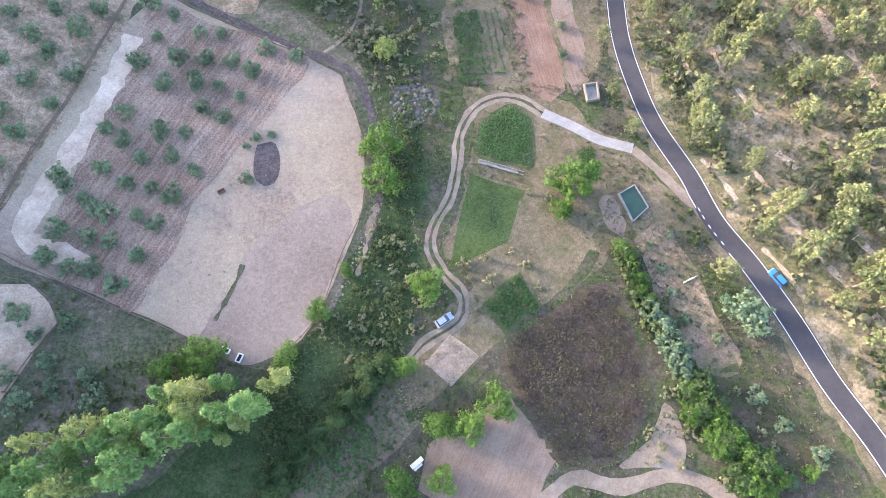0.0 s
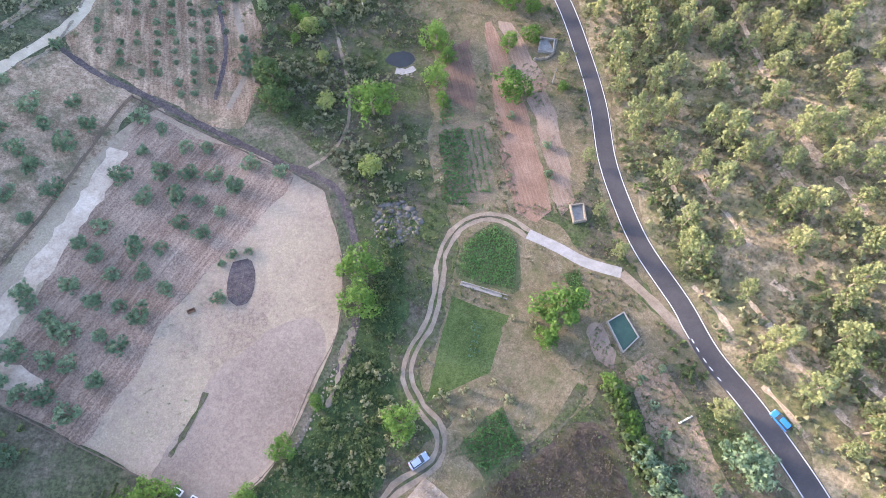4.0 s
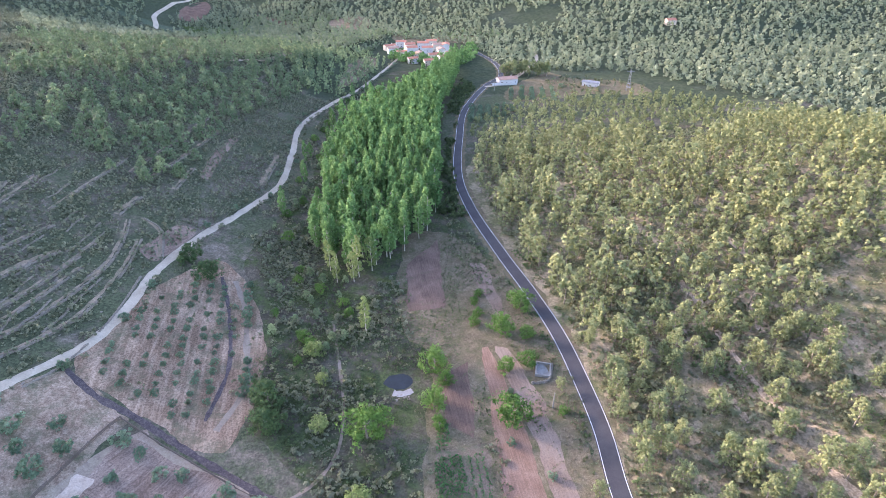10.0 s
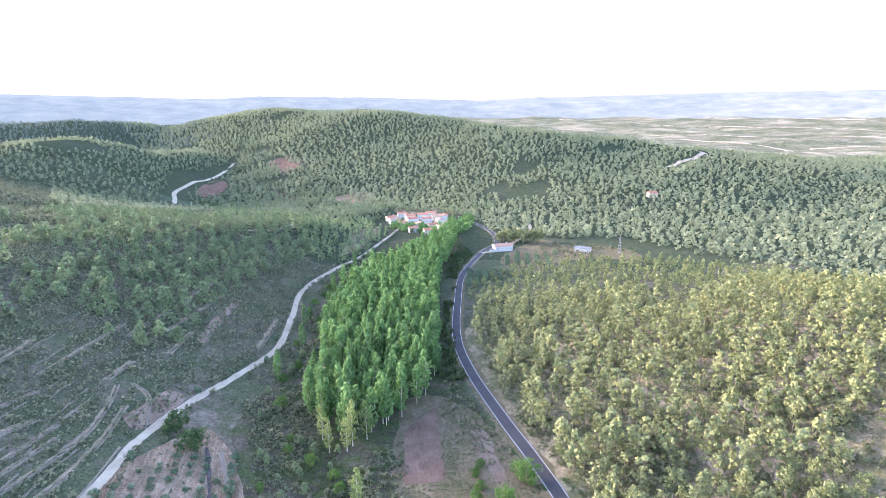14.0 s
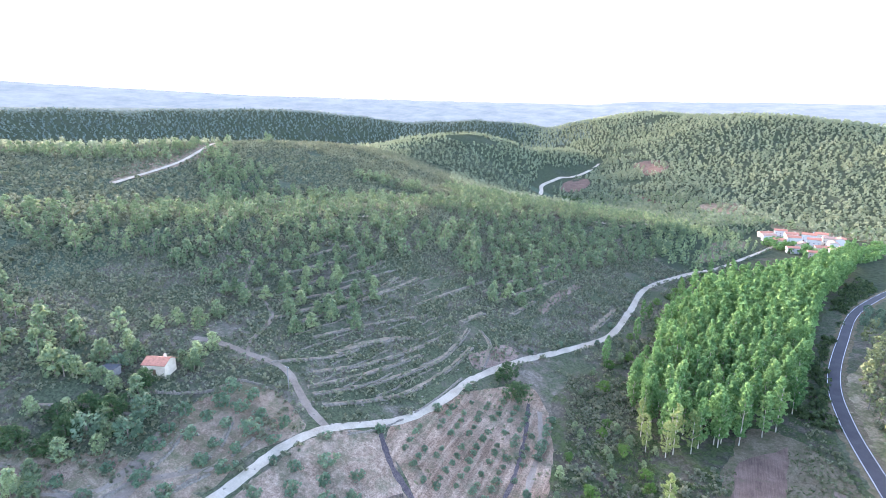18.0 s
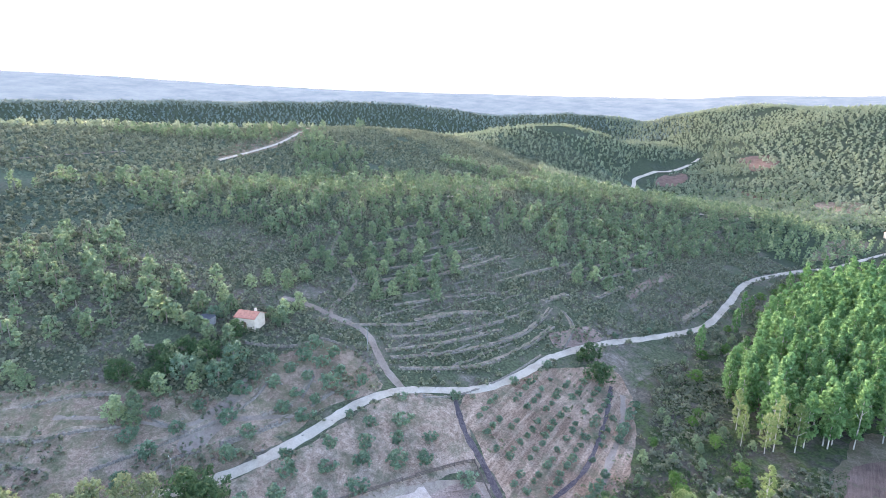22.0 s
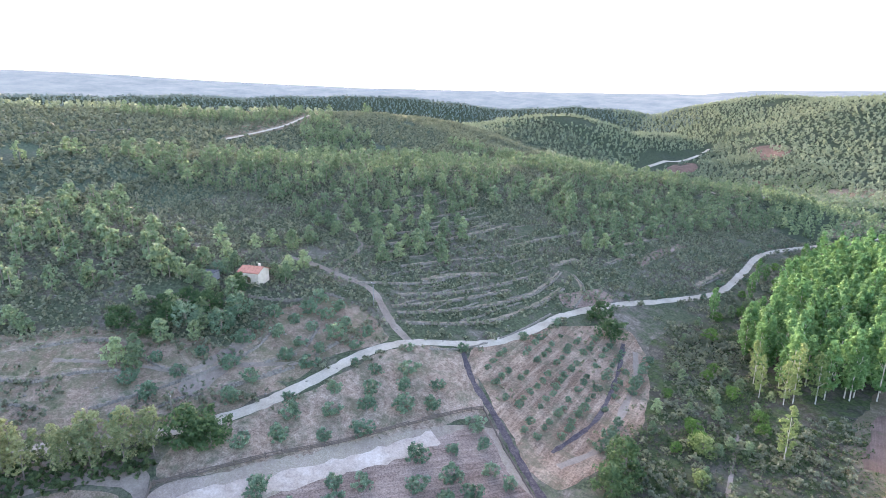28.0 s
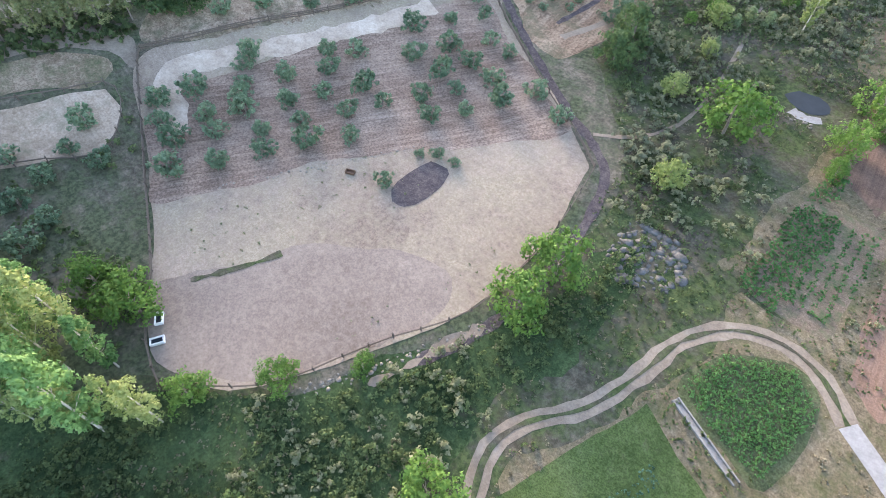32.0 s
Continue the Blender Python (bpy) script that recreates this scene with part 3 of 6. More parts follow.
# ---- ground ----
wid = len(gx)
kk, jj = np.meshgrid(np.arange(len(gy) - 1), np.arange(wid - 1), indexing="ij")
aa = (kk * wid + jj).ravel()
land = link_mesh("ground", np.column_stack([X.ravel(), Y.ravel(), Z.ravel()]), np.stack([aa, aa + 1, aa + wid + 1, aa + wid], 1), SCRUB, smooth=True)
tagged(land, label="scrub-covered valley and hills of stony brown soil", category="ground", kind="structure")

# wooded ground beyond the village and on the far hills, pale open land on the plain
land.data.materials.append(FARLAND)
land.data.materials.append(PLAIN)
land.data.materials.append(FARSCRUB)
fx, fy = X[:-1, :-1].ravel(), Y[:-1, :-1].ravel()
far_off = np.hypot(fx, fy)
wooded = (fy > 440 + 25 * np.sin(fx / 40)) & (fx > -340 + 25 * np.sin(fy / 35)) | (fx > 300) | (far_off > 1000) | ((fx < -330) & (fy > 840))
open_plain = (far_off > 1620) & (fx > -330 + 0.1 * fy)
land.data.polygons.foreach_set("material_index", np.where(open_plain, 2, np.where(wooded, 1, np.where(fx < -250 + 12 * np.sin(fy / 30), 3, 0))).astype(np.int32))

# far ridges behind the valley: distance, depth, and their heights by bearing
def ridge(name, far, depth, profile, mat, seed, label, lo=-110, hi=75, rough=1.0):
    rng = np.random.default_rng(seed)
    az = np.radians(np.arange(lo, hi, 0.35))
    b = np.interp(np.degrees(az), [p[0] for p in profile], [p[1] for p in profile])
    wave = sum(rng.uniform(0.3, 1.0) * np.sin(az * w + rng.uniform(0, 6)) / w ** 0.6 for w in (14, 31, 57, 120, 210))
    top = 110 + far * np.tan(np.radians(b)) + wave * rough * far * 0.0012
    rows = []
    for u, hgt in ((0.0, 0.0), (0.12, 0.20), (0.25, 0.40), (0.38, 0.58), (0.5, 0.72), (0.62, 0.83), (0.75, 0.92), (0.88, 0.98), (1.0, 1.0), (1.3, 0.75)):
        r = far - depth * (1 - u) + 40 * np.sin(az * 9 + u * 7) * (1 - u)
        z = -90 + (top + 90) * hgt + (6 * np.sin(az * 37 + u * 11) * np.sin(u * 20 + az * 5) if 0 < u < 1 else 0)
        rows.append(np.column_stack([np.sin(az) * r, np.cos(az) * r, z]))
    n = len(az)
    v = np.concatenate(rows)
    k, j = np.meshgrid(np.arange(len(rows) - 1), np.arange(n - 1), indexing="ij")
    a = (k * n + j).ravel()
    ob = link_mesh(name, v, np.stack([a, a + 1, a + n + 1, a + n], 1), mat, smooth=True)
    return tagged(ob, label=label, category="backdrop", kind="structure")


# haze is painted onto the ridges: pale base colours and a bluish glow
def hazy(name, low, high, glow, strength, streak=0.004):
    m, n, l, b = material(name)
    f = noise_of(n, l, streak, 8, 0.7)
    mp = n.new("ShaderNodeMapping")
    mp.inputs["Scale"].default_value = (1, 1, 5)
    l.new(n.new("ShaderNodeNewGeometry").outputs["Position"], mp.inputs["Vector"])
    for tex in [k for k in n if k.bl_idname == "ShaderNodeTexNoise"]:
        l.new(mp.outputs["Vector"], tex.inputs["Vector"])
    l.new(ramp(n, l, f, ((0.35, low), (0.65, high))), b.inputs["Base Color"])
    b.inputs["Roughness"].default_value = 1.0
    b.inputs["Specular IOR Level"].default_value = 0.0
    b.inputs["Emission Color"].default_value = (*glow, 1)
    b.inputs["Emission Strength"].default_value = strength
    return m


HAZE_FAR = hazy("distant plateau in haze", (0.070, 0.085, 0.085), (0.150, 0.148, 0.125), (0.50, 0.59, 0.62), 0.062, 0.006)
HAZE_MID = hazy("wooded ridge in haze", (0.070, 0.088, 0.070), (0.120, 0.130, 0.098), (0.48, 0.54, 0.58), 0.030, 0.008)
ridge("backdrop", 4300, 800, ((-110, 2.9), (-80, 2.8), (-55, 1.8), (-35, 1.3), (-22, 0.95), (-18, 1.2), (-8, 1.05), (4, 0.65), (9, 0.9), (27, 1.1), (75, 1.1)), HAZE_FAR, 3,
      "plateau on the skyline beyond the valley, pale blue from painted haze")
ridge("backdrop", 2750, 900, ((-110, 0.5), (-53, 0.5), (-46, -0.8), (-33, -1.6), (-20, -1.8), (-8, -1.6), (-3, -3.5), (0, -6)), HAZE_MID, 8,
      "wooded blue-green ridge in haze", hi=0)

DARKWATER = plain("dark stream water", (0.012, 0.018, 0.024), 0.6, vary=0.2, scale=0.6)

# ---- roads and tracks ----
ROAD = [(104, -48), (96, -28), (88, -8), (81, 6), (76, 19), (70, 32), (64, 43), (60, 55), (54, 69), (51, 81), (49, 95), (49, 113), (47, 132), (44, 151), (38, 174), (30, 201),
        (20, 241), (15, 282), (17, 342), (23, 415), (43, 495), (62, 545), (60, 620), (40, 690)]
WHITE_ROAD = [(-150, -40), (-136, -8), (-125, 18), (-114, 47), (-110, 64), (-110, 82), (-112, 103), (-109, 118), (-98, 137), (-95, 156), (-95, 176), (-90, 202), (-82, 227),
              (-74, 262), (-78, 305), (-84, 356), (-75, 425), (-59, 510), (-46, 605), (-40, 660)]
strip("road", ROAD, 5.0, ASPHALT, 0.10, across=4, label="narrow dark asphalt road with white edge lines")
for o, stretch_ in ((-2.2, ROAD), (2.2, ROAD[:5] + [(72.4, 27), (69.4, 33.2), (67.6, 36.4)]), (2.2, [(62.4, 47.4), (61.2, 51), *ROAD[7:]])):
    strip("road_line", stretch_, 0.17, LINE, 0.125, offset=o, across=1, label="white painted edge line of the asphalt road")
strip("verge", ROAD, 8.6, DRYGRASS, 0.05, across=5, ragged=1.6, label="dry grass and gravel verge beside the asphalt road")
strip("white_road", WHITE_ROAD, 3.1, CHALKROAD, 0.10, across=4, ragged=0.5, label="winding white gravel road along the hillside")
SIDE = [(-110, 117), (-118, 118), (-125, 120), (-139, 125), (-148, 124), (-156, 121), (-166, 118), (-176, 112)]
strip("track", SIDE, 2.6, TRACK, 0.09, across=3, ragged=0.4, label="dirt track climbing from the gravel road to a hut")
strip("track", [(-156, 121), (-162, 126), (-172, 143), (-186, 149), (-198, 149), (-209, 157), (-222, 170)], 1.8, TRACK, 0.085, across=3, ragged=0.4, label="stony footpath up the terraced slope")
LOOP = [(27, 74), (22, 78), (16, 79), (10, 76), (6, 69), (5, 61), (3, 52), (-1, 45), (-2, 39), (1, 33), (5, 28), (4, 22), (-4, 17), (-8, 12)]
strip("track", LOOP, 2.8, TRACK, 0.08, across=4, ragged=0.5, label="dirt farm track with two wheel ruts")
strip("track", [(27, 74), (34, 70), (40, 66), (48, 63)], 2.7, CONCRETE, 0.11, across=3, label="pale concrete slab track to the asphalt road")
strip("track", [(48, 63), (53, 57), (58, 50), (61.5, 45), (63, 42)], 2.2, TRACK, 0.07, across=3, ragged=0.3, label="dirt ramp up to the asphalt road")
strip("track", [(14, -22), (20, -15), (26, -11), (31, -12), (36, -13), (47, -11), (56, -15), (62, -24)], 3.0, TRACK, 0.08, across=3, ragged=0.4, label="pale dirt track between fields")

# ---- fields ----
patch("hill_grass", [(104, -50), (200, -50), (240, 60), (240, 300), (150, 330), (40, 330), (18, 262), (27.5, 214), (41, 165), (49, 112), (53, 75), (66, 40), (84, 0)], HILLGRASS, 0.045, "dry grassy ground of the pine hillside", cell=6.0, wobble=1.0)
patch("meadow", [(-40, -40), (40, -40), (86, -20), (70, 22), (58, 50), (46, 80), (46, 130), (34, 175), (16, 230), (8, 280), (8, 400), (30, 520), (-40, 560), (-60, 420), (-66, 330),
                 (-60, 260), (-70, 200), (-56, 160), (-48, 120), (-20, 92), (-14, 60), (-20, 30), (-44, 6)], MEADOW, 0.04, "green and brown grass of the valley floor")
patch("garden_ground", [(8, 83), (26, 81), (47, 63), (62, 41), (52, 41), (44, 34), (40, 37), (28, 27), (14, 16), (-6, 2), (-24, -17), (-36, -14), (-12, 9), (-2, 20), (7, 30), (1, 38), (5, 50), (9, 66)], DRYGRASS, 0.055, "dry brown ground between the garden beds", wobble=0.8)
patch("garden_ground", [(3, 84), (40, 84), (45, 110), (44, 135), (36, 165), (26, 195), (10, 216), (-8, 216), (-8, 162), (3, 142), (3, 110)], DRYGRASS, 0.055, "dry brown ground between the roadside fields", wobble=0.8)
patch("riverbank", [(-44, 3), (-34, 15), (-27, 22), (-22, 33), (-14.5, 47), (-12, 60), (-9, 84), (-5, 72), (-2, 60), (-5, 46), (-5, 36), (-6, 24), (-12, 10), (-36, -12), (-60, -30), (-80, -30), (-62, -10)], LUSH, 0.058, "lush dark green grass along the stream", wobble=1.0)
PASTURE_EDGE = [(-24, 87), (-18, 66), (-18, 52), (-21, 40), (-26, 28), (-32, 18), (-44, 14), (-56, 20), (-75, 29), (-99, 40), (-96, 57), (-84, 92), (-72, 112), (-66, 109), (-40, 97)]
patch("pasture", PASTURE_EDGE, PASTURE, 0.06, "bare trampled horse pasture of pale soil", wobble=0.2)
patch("orchard_soil", [(-74, 110), (-66, 107), (-40, 96), (-33, 90), (-44, 73), (-56, 56), (-62, 40), (-68, 27), (-75, 29), (-88, 38), (-86, 60), (-80, 88)], ORCHARD, 0.09, "reddish bare soil under olive rows")
strip("white_path", [(-80, 37), (-86, 39.5), (-93, 42.5), (-93.4, 47), (-89, 59), (-85.2, 70), (-80, 86), (-77.5, 98)], 4.6, PALE, 0.12, across=3, ragged=1.2, label="worn white chalky path in the pasture")
patch("trodden_ground", [(-54, 19.5), (-50, 27), (-47, 33), (-42, 43), (-33, 50), (-24, 53), (-20, 47), (-22, 40), (-26, 29), (-32, 19), (-40, 14.5), (-46, 15)], TRODDEN, 0.075, "trodden greyish lower part of the pasture", wobble=0.5)
patch("crop_bed", [(11, 72), (19, 77), (24, 73), (23.5, 59), (18, 60), (9.5, 63)], CROPBED, 0.07, "field bed under green crops", wobble=0.2)
patch("lawn_field", [(8, 58), (21, 53), (16, 40), (2, 34)], LAWN, 0.07, "patchy mown green field", round_off=False, wobble=0.2)
patch("dry_field", [(20, 51), (29, 47), (36, 38), (26, 26), (19, 39)], DRYGRASS, 0.07, "field of dry grass")
patch("vegetable_bed", [(9, 25), (18, 33), (23, 24), (14, 19)], CROPBED, 0.07, "soil bed under vegetables", round_off=False)
patch("straw_bed", [(-4, 13), (2, 19), (8, 14), (2, 8)], STRAW, 0.07, "bed covered with pale straw", round_off=False, wobble=0.2)
patch("bean_bed", [(-33, -12), (-11, 8), (-5, 0), (-23, -15)], BEDSOIL, 0.07, "garden bed with planted rows", round_off=False)
patch("withered_field", [(15, 18), (36, 30), (43, 17), (43, 1), (34, -8), (23, -8), (13, 12)], BROWNFIELD, 0.07, "field of withered dark brown stalks")
patch("ploughed_field", [(-6, -12), (-3, -4), (14, 7), (23, -8), (18, -16), (2, -20)], PLOUGH, 0.07, "freshly ploughed reddish field", round_off=False)
patch("ploughed_field", [(-7, 194), (5, 213), (8, 167), (-5, 164)], PLOUGH_LONG, 0.07, "brown ploughed strip below the poplars", round_off=False)
patch("ploughed_field", [(6, 134), (15, 140), (16, 112), (8, 116)], PLOUGH_LONG, 0.07, "small reddish ploughed field", round_off=False)
patch("ploughed_field", [(19.5, 146), (22, 146), (28.6, 116), (31, 102.4), (33.6, 80), (29.4, 76.5), (24, 80), (21.4, 98.7), (20.9, 116)], REDPLOUGH, 0.075, "long reddish ploughed strip with young trees", round_off=False)
patch("ploughed_field", [(23.5, 146), (28, 145), (35.6, 122), (38.8, 96.6), (39.6, 83), (35.2, 79), (32.4, 102.4), (29.6, 118)], PLOUGH_TAN, 0.07, "tan furrowed field beside the road", round_off=False)
strip("grass_ridge", [(22.7, 146), (29.2, 117), (31.7, 102.4), (34.3, 79.5)], 0.9, DRYGRASS, 0.12, across=2, ragged=0.6, label="strip of dry grass between two ploughed fields")
patch("ploughed_field", [(16.5, 196), (23, 193), (27.6, 170), (26.6, 160), (20.5, 176)], PLOUGH_TAN, 0.07, "small tan ploughed field below the road", round_off=False)
patch("garden_bed", [(5, 108), (19, 110), (20, 84), (8, 83)], BEDSOIL, 0.07, "vegetable garden bed", round_off=False)
patch("orchard_soil", [(-93, 166), (-79, 190), (-64, 178), (-50, 150), (-46, 128), (-50, 107), (-73, 117), (-97, 129), (-96, 145)], FANSOIL, 0.06, "dry soil of a young olive orchard")
patch("orchard_soil", [(-110, 50), (-107.5, 82), (-109.5, 112), (-98, 127), (-79, 117), (-77, 110), (-91, 70), (-102, 44)], GREYSOIL, 0.06, "pale terrace soil with olive trees above the pasture fence")

patch("bare_field", [(-112, 76), (-112, 56), (-118, 38), (-128, 14), (-150, 2), (-166, 18), (-160, 44), (-146, 62), (-132, 72)], TERRACE, 0.05, "bare stony slope of tan soil above the gravel road", wobble=1.0)
patch("orchard_soil", [(-141, 83), (-143, 112), (-118, 114), (-113, 108), (-116, 96), (-114, 77), (-132, 72)], TERRACE, 0.06, "dry stony soil of the olive orchard below the hut")
patch("bare_field", [(-101, 15), (-99, 25), (-96, 32), (-91, 32), (-86, 28), (-83.5, 24), (-87, 18), (-90, 10), (-95, -2), (-108, -6)], PADDOCK, 0.08, "bare trampled paddock of tan soil", round_off=False, wobble=0.3)
patch("bare_field", [(-111, 19), (-108, 29), (-101, 36), (-98, 31), (-102, 22), (-106, 12), (-113, 4)], TERRACE, 0.075, "strip of dry ploughed soil above the paddock", wobble=0.3)
patch("bare_field", [(45, 40), (53, 43), (58.5, 29), (64, 11), (58.5, 8), (51.5, 17)], TERRACE, 0.07, "half-bare reddish field beside the road")
patch("bare_field", [(53.5, 4.5), (66, 11), (81, -7), (84, -16), (70, -24), (60, -18)], FALLOW, 0.07, "brown field with young trees")
patch("bare_field", [(42.5, -4), (47, 3), (50, -2), (48.5, -9), (41, -9.7), (36, -9)], TRACK, 0.08, "bare clay patch", wobble=0.3)
patch("garden_bed", [(34, 63.5), (38, 64.4), (39.5, 57), (37, 54.5)], LAWN, 0.07, "small plot of green plants", round_off=False)
patch("garden_bed", [(39.8, 62.5), (45.4, 62), (45.6, 54.6), (40.8, 54)], DRYGRASS, 0.07, "fenced plot of thin grass", round_off=False)
patch("garden_bed", [(38.5, 50.5), (42, 51.1), (44.4, 44.5), (42.5, 40.4), (39, 43.3)], PLOUGH, 0.07, "dug plot beside the water tank", round_off=False)
patch("bare_field", [(110, 560), (130, 530), (165, 520), (182, 500), (176, 462), (131, 466), (92, 446), (58, 446), (62, 484), (80, 520)], DRYGRASS, 0.07, "dry brown fields below the wooded hill")
patch("bare_field", [(-107, 250), (-111, 278), (-111, 306), (-107.5, 306), (-106, 278), (-103, 250)], ORCHARD, 0.08, "red earth bank on the slope", cell=3.0, wobble=0.3)
patch("bare_field", [(-105, 187), (-100, 207), (-92, 205), (-97, 183)], ORCHARD, 0.08, "reddish bare terrace above the gravel road", wobble=0.3)
for outline, soil_, words in (
        ([(-397, 896), (-414, 961), (-406, 1023), (-377, 983), (-369, 895)], PLOUGH_LONG, "distant red field beside the valley road"),
        ([(-294, 943), (-255, 923), (-213, 891), (-211, 861), (-260, 903)], PLOUGH_LONG, "distant red earth bank"),
        ([(-358, 1155), (-299, 1185), (-275, 1098), (-301, 1060)], PLOUGH_LONG, "distant reddish terraces at the foot of the hill"),
        ([(-169, 907), (-117, 934), (-103, 858), (-156, 849)], TERRACE, "distant dry stony field"),
        ([(-379, 864), (-326, 861), (-280, 853), (-272, 804), (-338, 824)], LAWN, "distant green field on the valley floor"),
        ([(-282, 775), (-240, 811), (-223, 760), (-240, 740)], PLOUGH_LONG, "distant strip of red soil"),
        ([(-60, 800), (40, 790), (50, 740), (-50, 750)], DRYGRASS, "dry brown field beyond the village"),
        ([(-407, 182), (-455, 214), (-498, 265), (-528, 335), (-512, 340), (-470, 300), (-441, 251), (-417, 204)], TERRACE, "bare stony cutting beside the hill road"),
        ([(-81, 470), (-84, 530), (-83, 588), (-68, 622), (-62, 567), (-70, 500)], TERRACE, "terraced orchard soil above the gravel road")):
    patch("bare_field", outline, soil_, 0.35, words, cell=12)
patch("meadow", [(118, 345), (150, 352), (185, 336), (172, 296), (128, 280), (106, 305)], MEADOW, 0.2, "dark grass of the clearing on the pine hill", cell=6)
patch("stream_water", [(-10, 131), (-8.5, 134), (-5, 135), (-2, 133.5), (-2.5, 130.5), (-6, 129)], DARKWATER, 0.12, "dark still pool above the weir", category="water", wobble=0.3)
strip("weir", [(-7, 127.6), (-4, 127.2), (-1.5, 128.5)], 2.2, CONCRETE, 0.15, across=2, ragged=0.5, step=1.0, label="pale concrete apron of the weir")
patch("dark_wet_patch", [(-44.5, 67), (-41, 68), (-38.8, 66), (-38.2, 61), (-39.6, 57), (-42, 56), (-44.4, 57.5), (-45.3, 62)], DARKSOIL, 0.12, "dark burnt patch in the pasture", wobble=0.35)
BANKS = ((((69.9, 92.4), (72.4, 83), (75.2, 76), (78, 68)), 1.0), (((81.6, 147), (82.8, 136.8)), 1.1), (((90.6, 145), (91.7, 131), (92.6, 120.7), (94.5, 112)), 1.3), (((83.6, 124.7), (85.4, 111.3)), 1.0),
                               (((63.8, 86), (66, 76.3)), 0.9), (((88.5, 89.4), (93.6, 79), (94.5, 75)), 1.5), (((63.5, 59), (67, 53.7), (69.6, 48)), 0.9), (((73.9, 56.4), (77.9, 48), (81, 40), (84.8, 32.4), (88.4, 25.5)), 0.9),
                               (((73, 36), (76, 31.5), (78.9, 25.6)), 0.8), (((92, 37), (96.8, 29.4)), 1.2), (((80.4, 59), (84, 54.6)), 1.2), (((100.5, 84), (104, 73)), 1.4), (((96, 97), (99, 89)), 1.6), 
                               (((88, 170), (91, 157)), 2.2),
                               (((103.6, 154), (103, 141)), 2.6), (((71.4, 92.5), (73.6, 84)), 1.5), (((97, 95), (98, 87)), 1.8), (((110, 80), (116, 62), (120, 40)), 1.6), (((104, 60), (110, 40), (116, 24)), 1.5),
                               (((118, 120), (122, 100)), 1.8), (((112, 190), (114, 170)), 1.8), (((92, 20), (99, 4)), 1.4), (((100, 30), (108, 12)), 1.8))
for line, w in BANKS:
    strip("dirt_bank", line, w * 1.25, EARTH, 0.10, across=3, ragged=w * 0.6, step=1.2, label="pale eroded earth bank among pines")
strip("track", [(-29, 94.4), (-23.4, 99.3), (-19.7, 107.7), (-20.2, 121), (-24, 138), (-30, 160)], 0.9, TRACK, 0.10, across=2, ragged=0.3, label="narrow trodden footpath through the scrub")
strip("ditch", [(-99, 128.7), (-87, 121), (-74, 115.8), (-50, 103.3), (-35, 95.5), (-27, 92), (-20, 86), (-15, 70), (-14, 52), (-17, 40)], 1.8, DARKSOIL, 0.09, across=3, ragged=0.5, label="dark earth track outside the pasture fence")
strip("ditch", [(-74, 181), (-67, 166), (-61, 150), (-57, 135), (-57, 117)], 1.3, DARKSOIL, 0.085, across=3, ragged=0.6, label="dark gully through the young olive orchard")
strip("ditch", [(-69, 180), (-61, 165), (-55, 147), (-50, 130), (-53, 114)], 1.8, TRACK, 0.085, across=3, ragged=0.6, label="bare earth edge of the olive orchard")
strip("stream_bed", [(-19, 33), (-17.5, 38), (-16, 45), (-14.5, 51)], 1.4, TRACK, 0.10, across=3, ragged=1.3, step=1.0, label="dry pale gravel bed of the stream")
strip("bank", [(-50.5, 23.5), (-48.2, 28.5), (-46.2, 33.5), (-45.4, 36.5)], 0.9, MEADOW, 0.14, across=3, ragged=0.6, step=1.0, label="low grassy bank across the pasture")
strip("grass_ridge", LOOP, 0.6, MEADOW, 0.12, across=1, ragged=0.4, label="grass strip between the wheel ruts")
strip("grass_ridge", [(-7.8, 1.7), (2, 6), (14.8, 17.7), (28.2, 27.5), (36, 37)], 2.4, MEADOW, 0.10, across=2, ragged=0.5, label="grassy ditch between the fields")
VALLEY_ROAD = [(-394, 815), (-406, 847), (-426, 890), (-430, 948), (-430, 1030), (-436, 1142), (-442, 1192)]
HILL_ROAD = [(-404, 182), (-422, 207), (-452, 257), (-481, 291), (-512, 324), (-528, 345)]
strip("far_road", HILL_ROAD, 3.4, CHALKROAD, 0.6, across=3, step=5, label="pale road on the far western hill")
strip("far_road", [(-410, 20), (-420, 54), (-422, 71), (-427, 93), (-432, 130)], 3.0, TRACK, 0.3, across=3, step=5, ragged=0.8, label="stony track across the scrub hillside")
strip("far_road", VALLEY_ROAD, 6.5, CHALKROAD, 0.6, across=3, step=6, label="pale road in the distant valley")
strip("far_road", [(-160, 451), (-150, 468), (-141, 484), (-135, 508), (-131, 522), (-138, 545), (-148, 556), (-160, 556)], 4.5, CHALKROAD, 0.3, across=3, step=4, label="looping white track on the ridge")
strip("far_road", [(-292, 236), (-275, 232), (-250, 241), (-238, 260), (-235, 293)], 2.4, CHALKROAD, 0.25, across=3, step=4, label="white track on the ridge crest")
strip("far_road", [(413, 988), (450, 1037), (494, 1070), (533, 1118), (535, 1140)], 11.0, PALE, 0.6, across=3, step=8, ragged=4, label="pale quarry track on the wooded hill")
strip("far_road", [(43, 495), (60, 505), (85, 560), (110, 640), (112, 720)], 4.5, CHALKROAD, 0.2, across=3, step=5, label="white track past the roadside house")
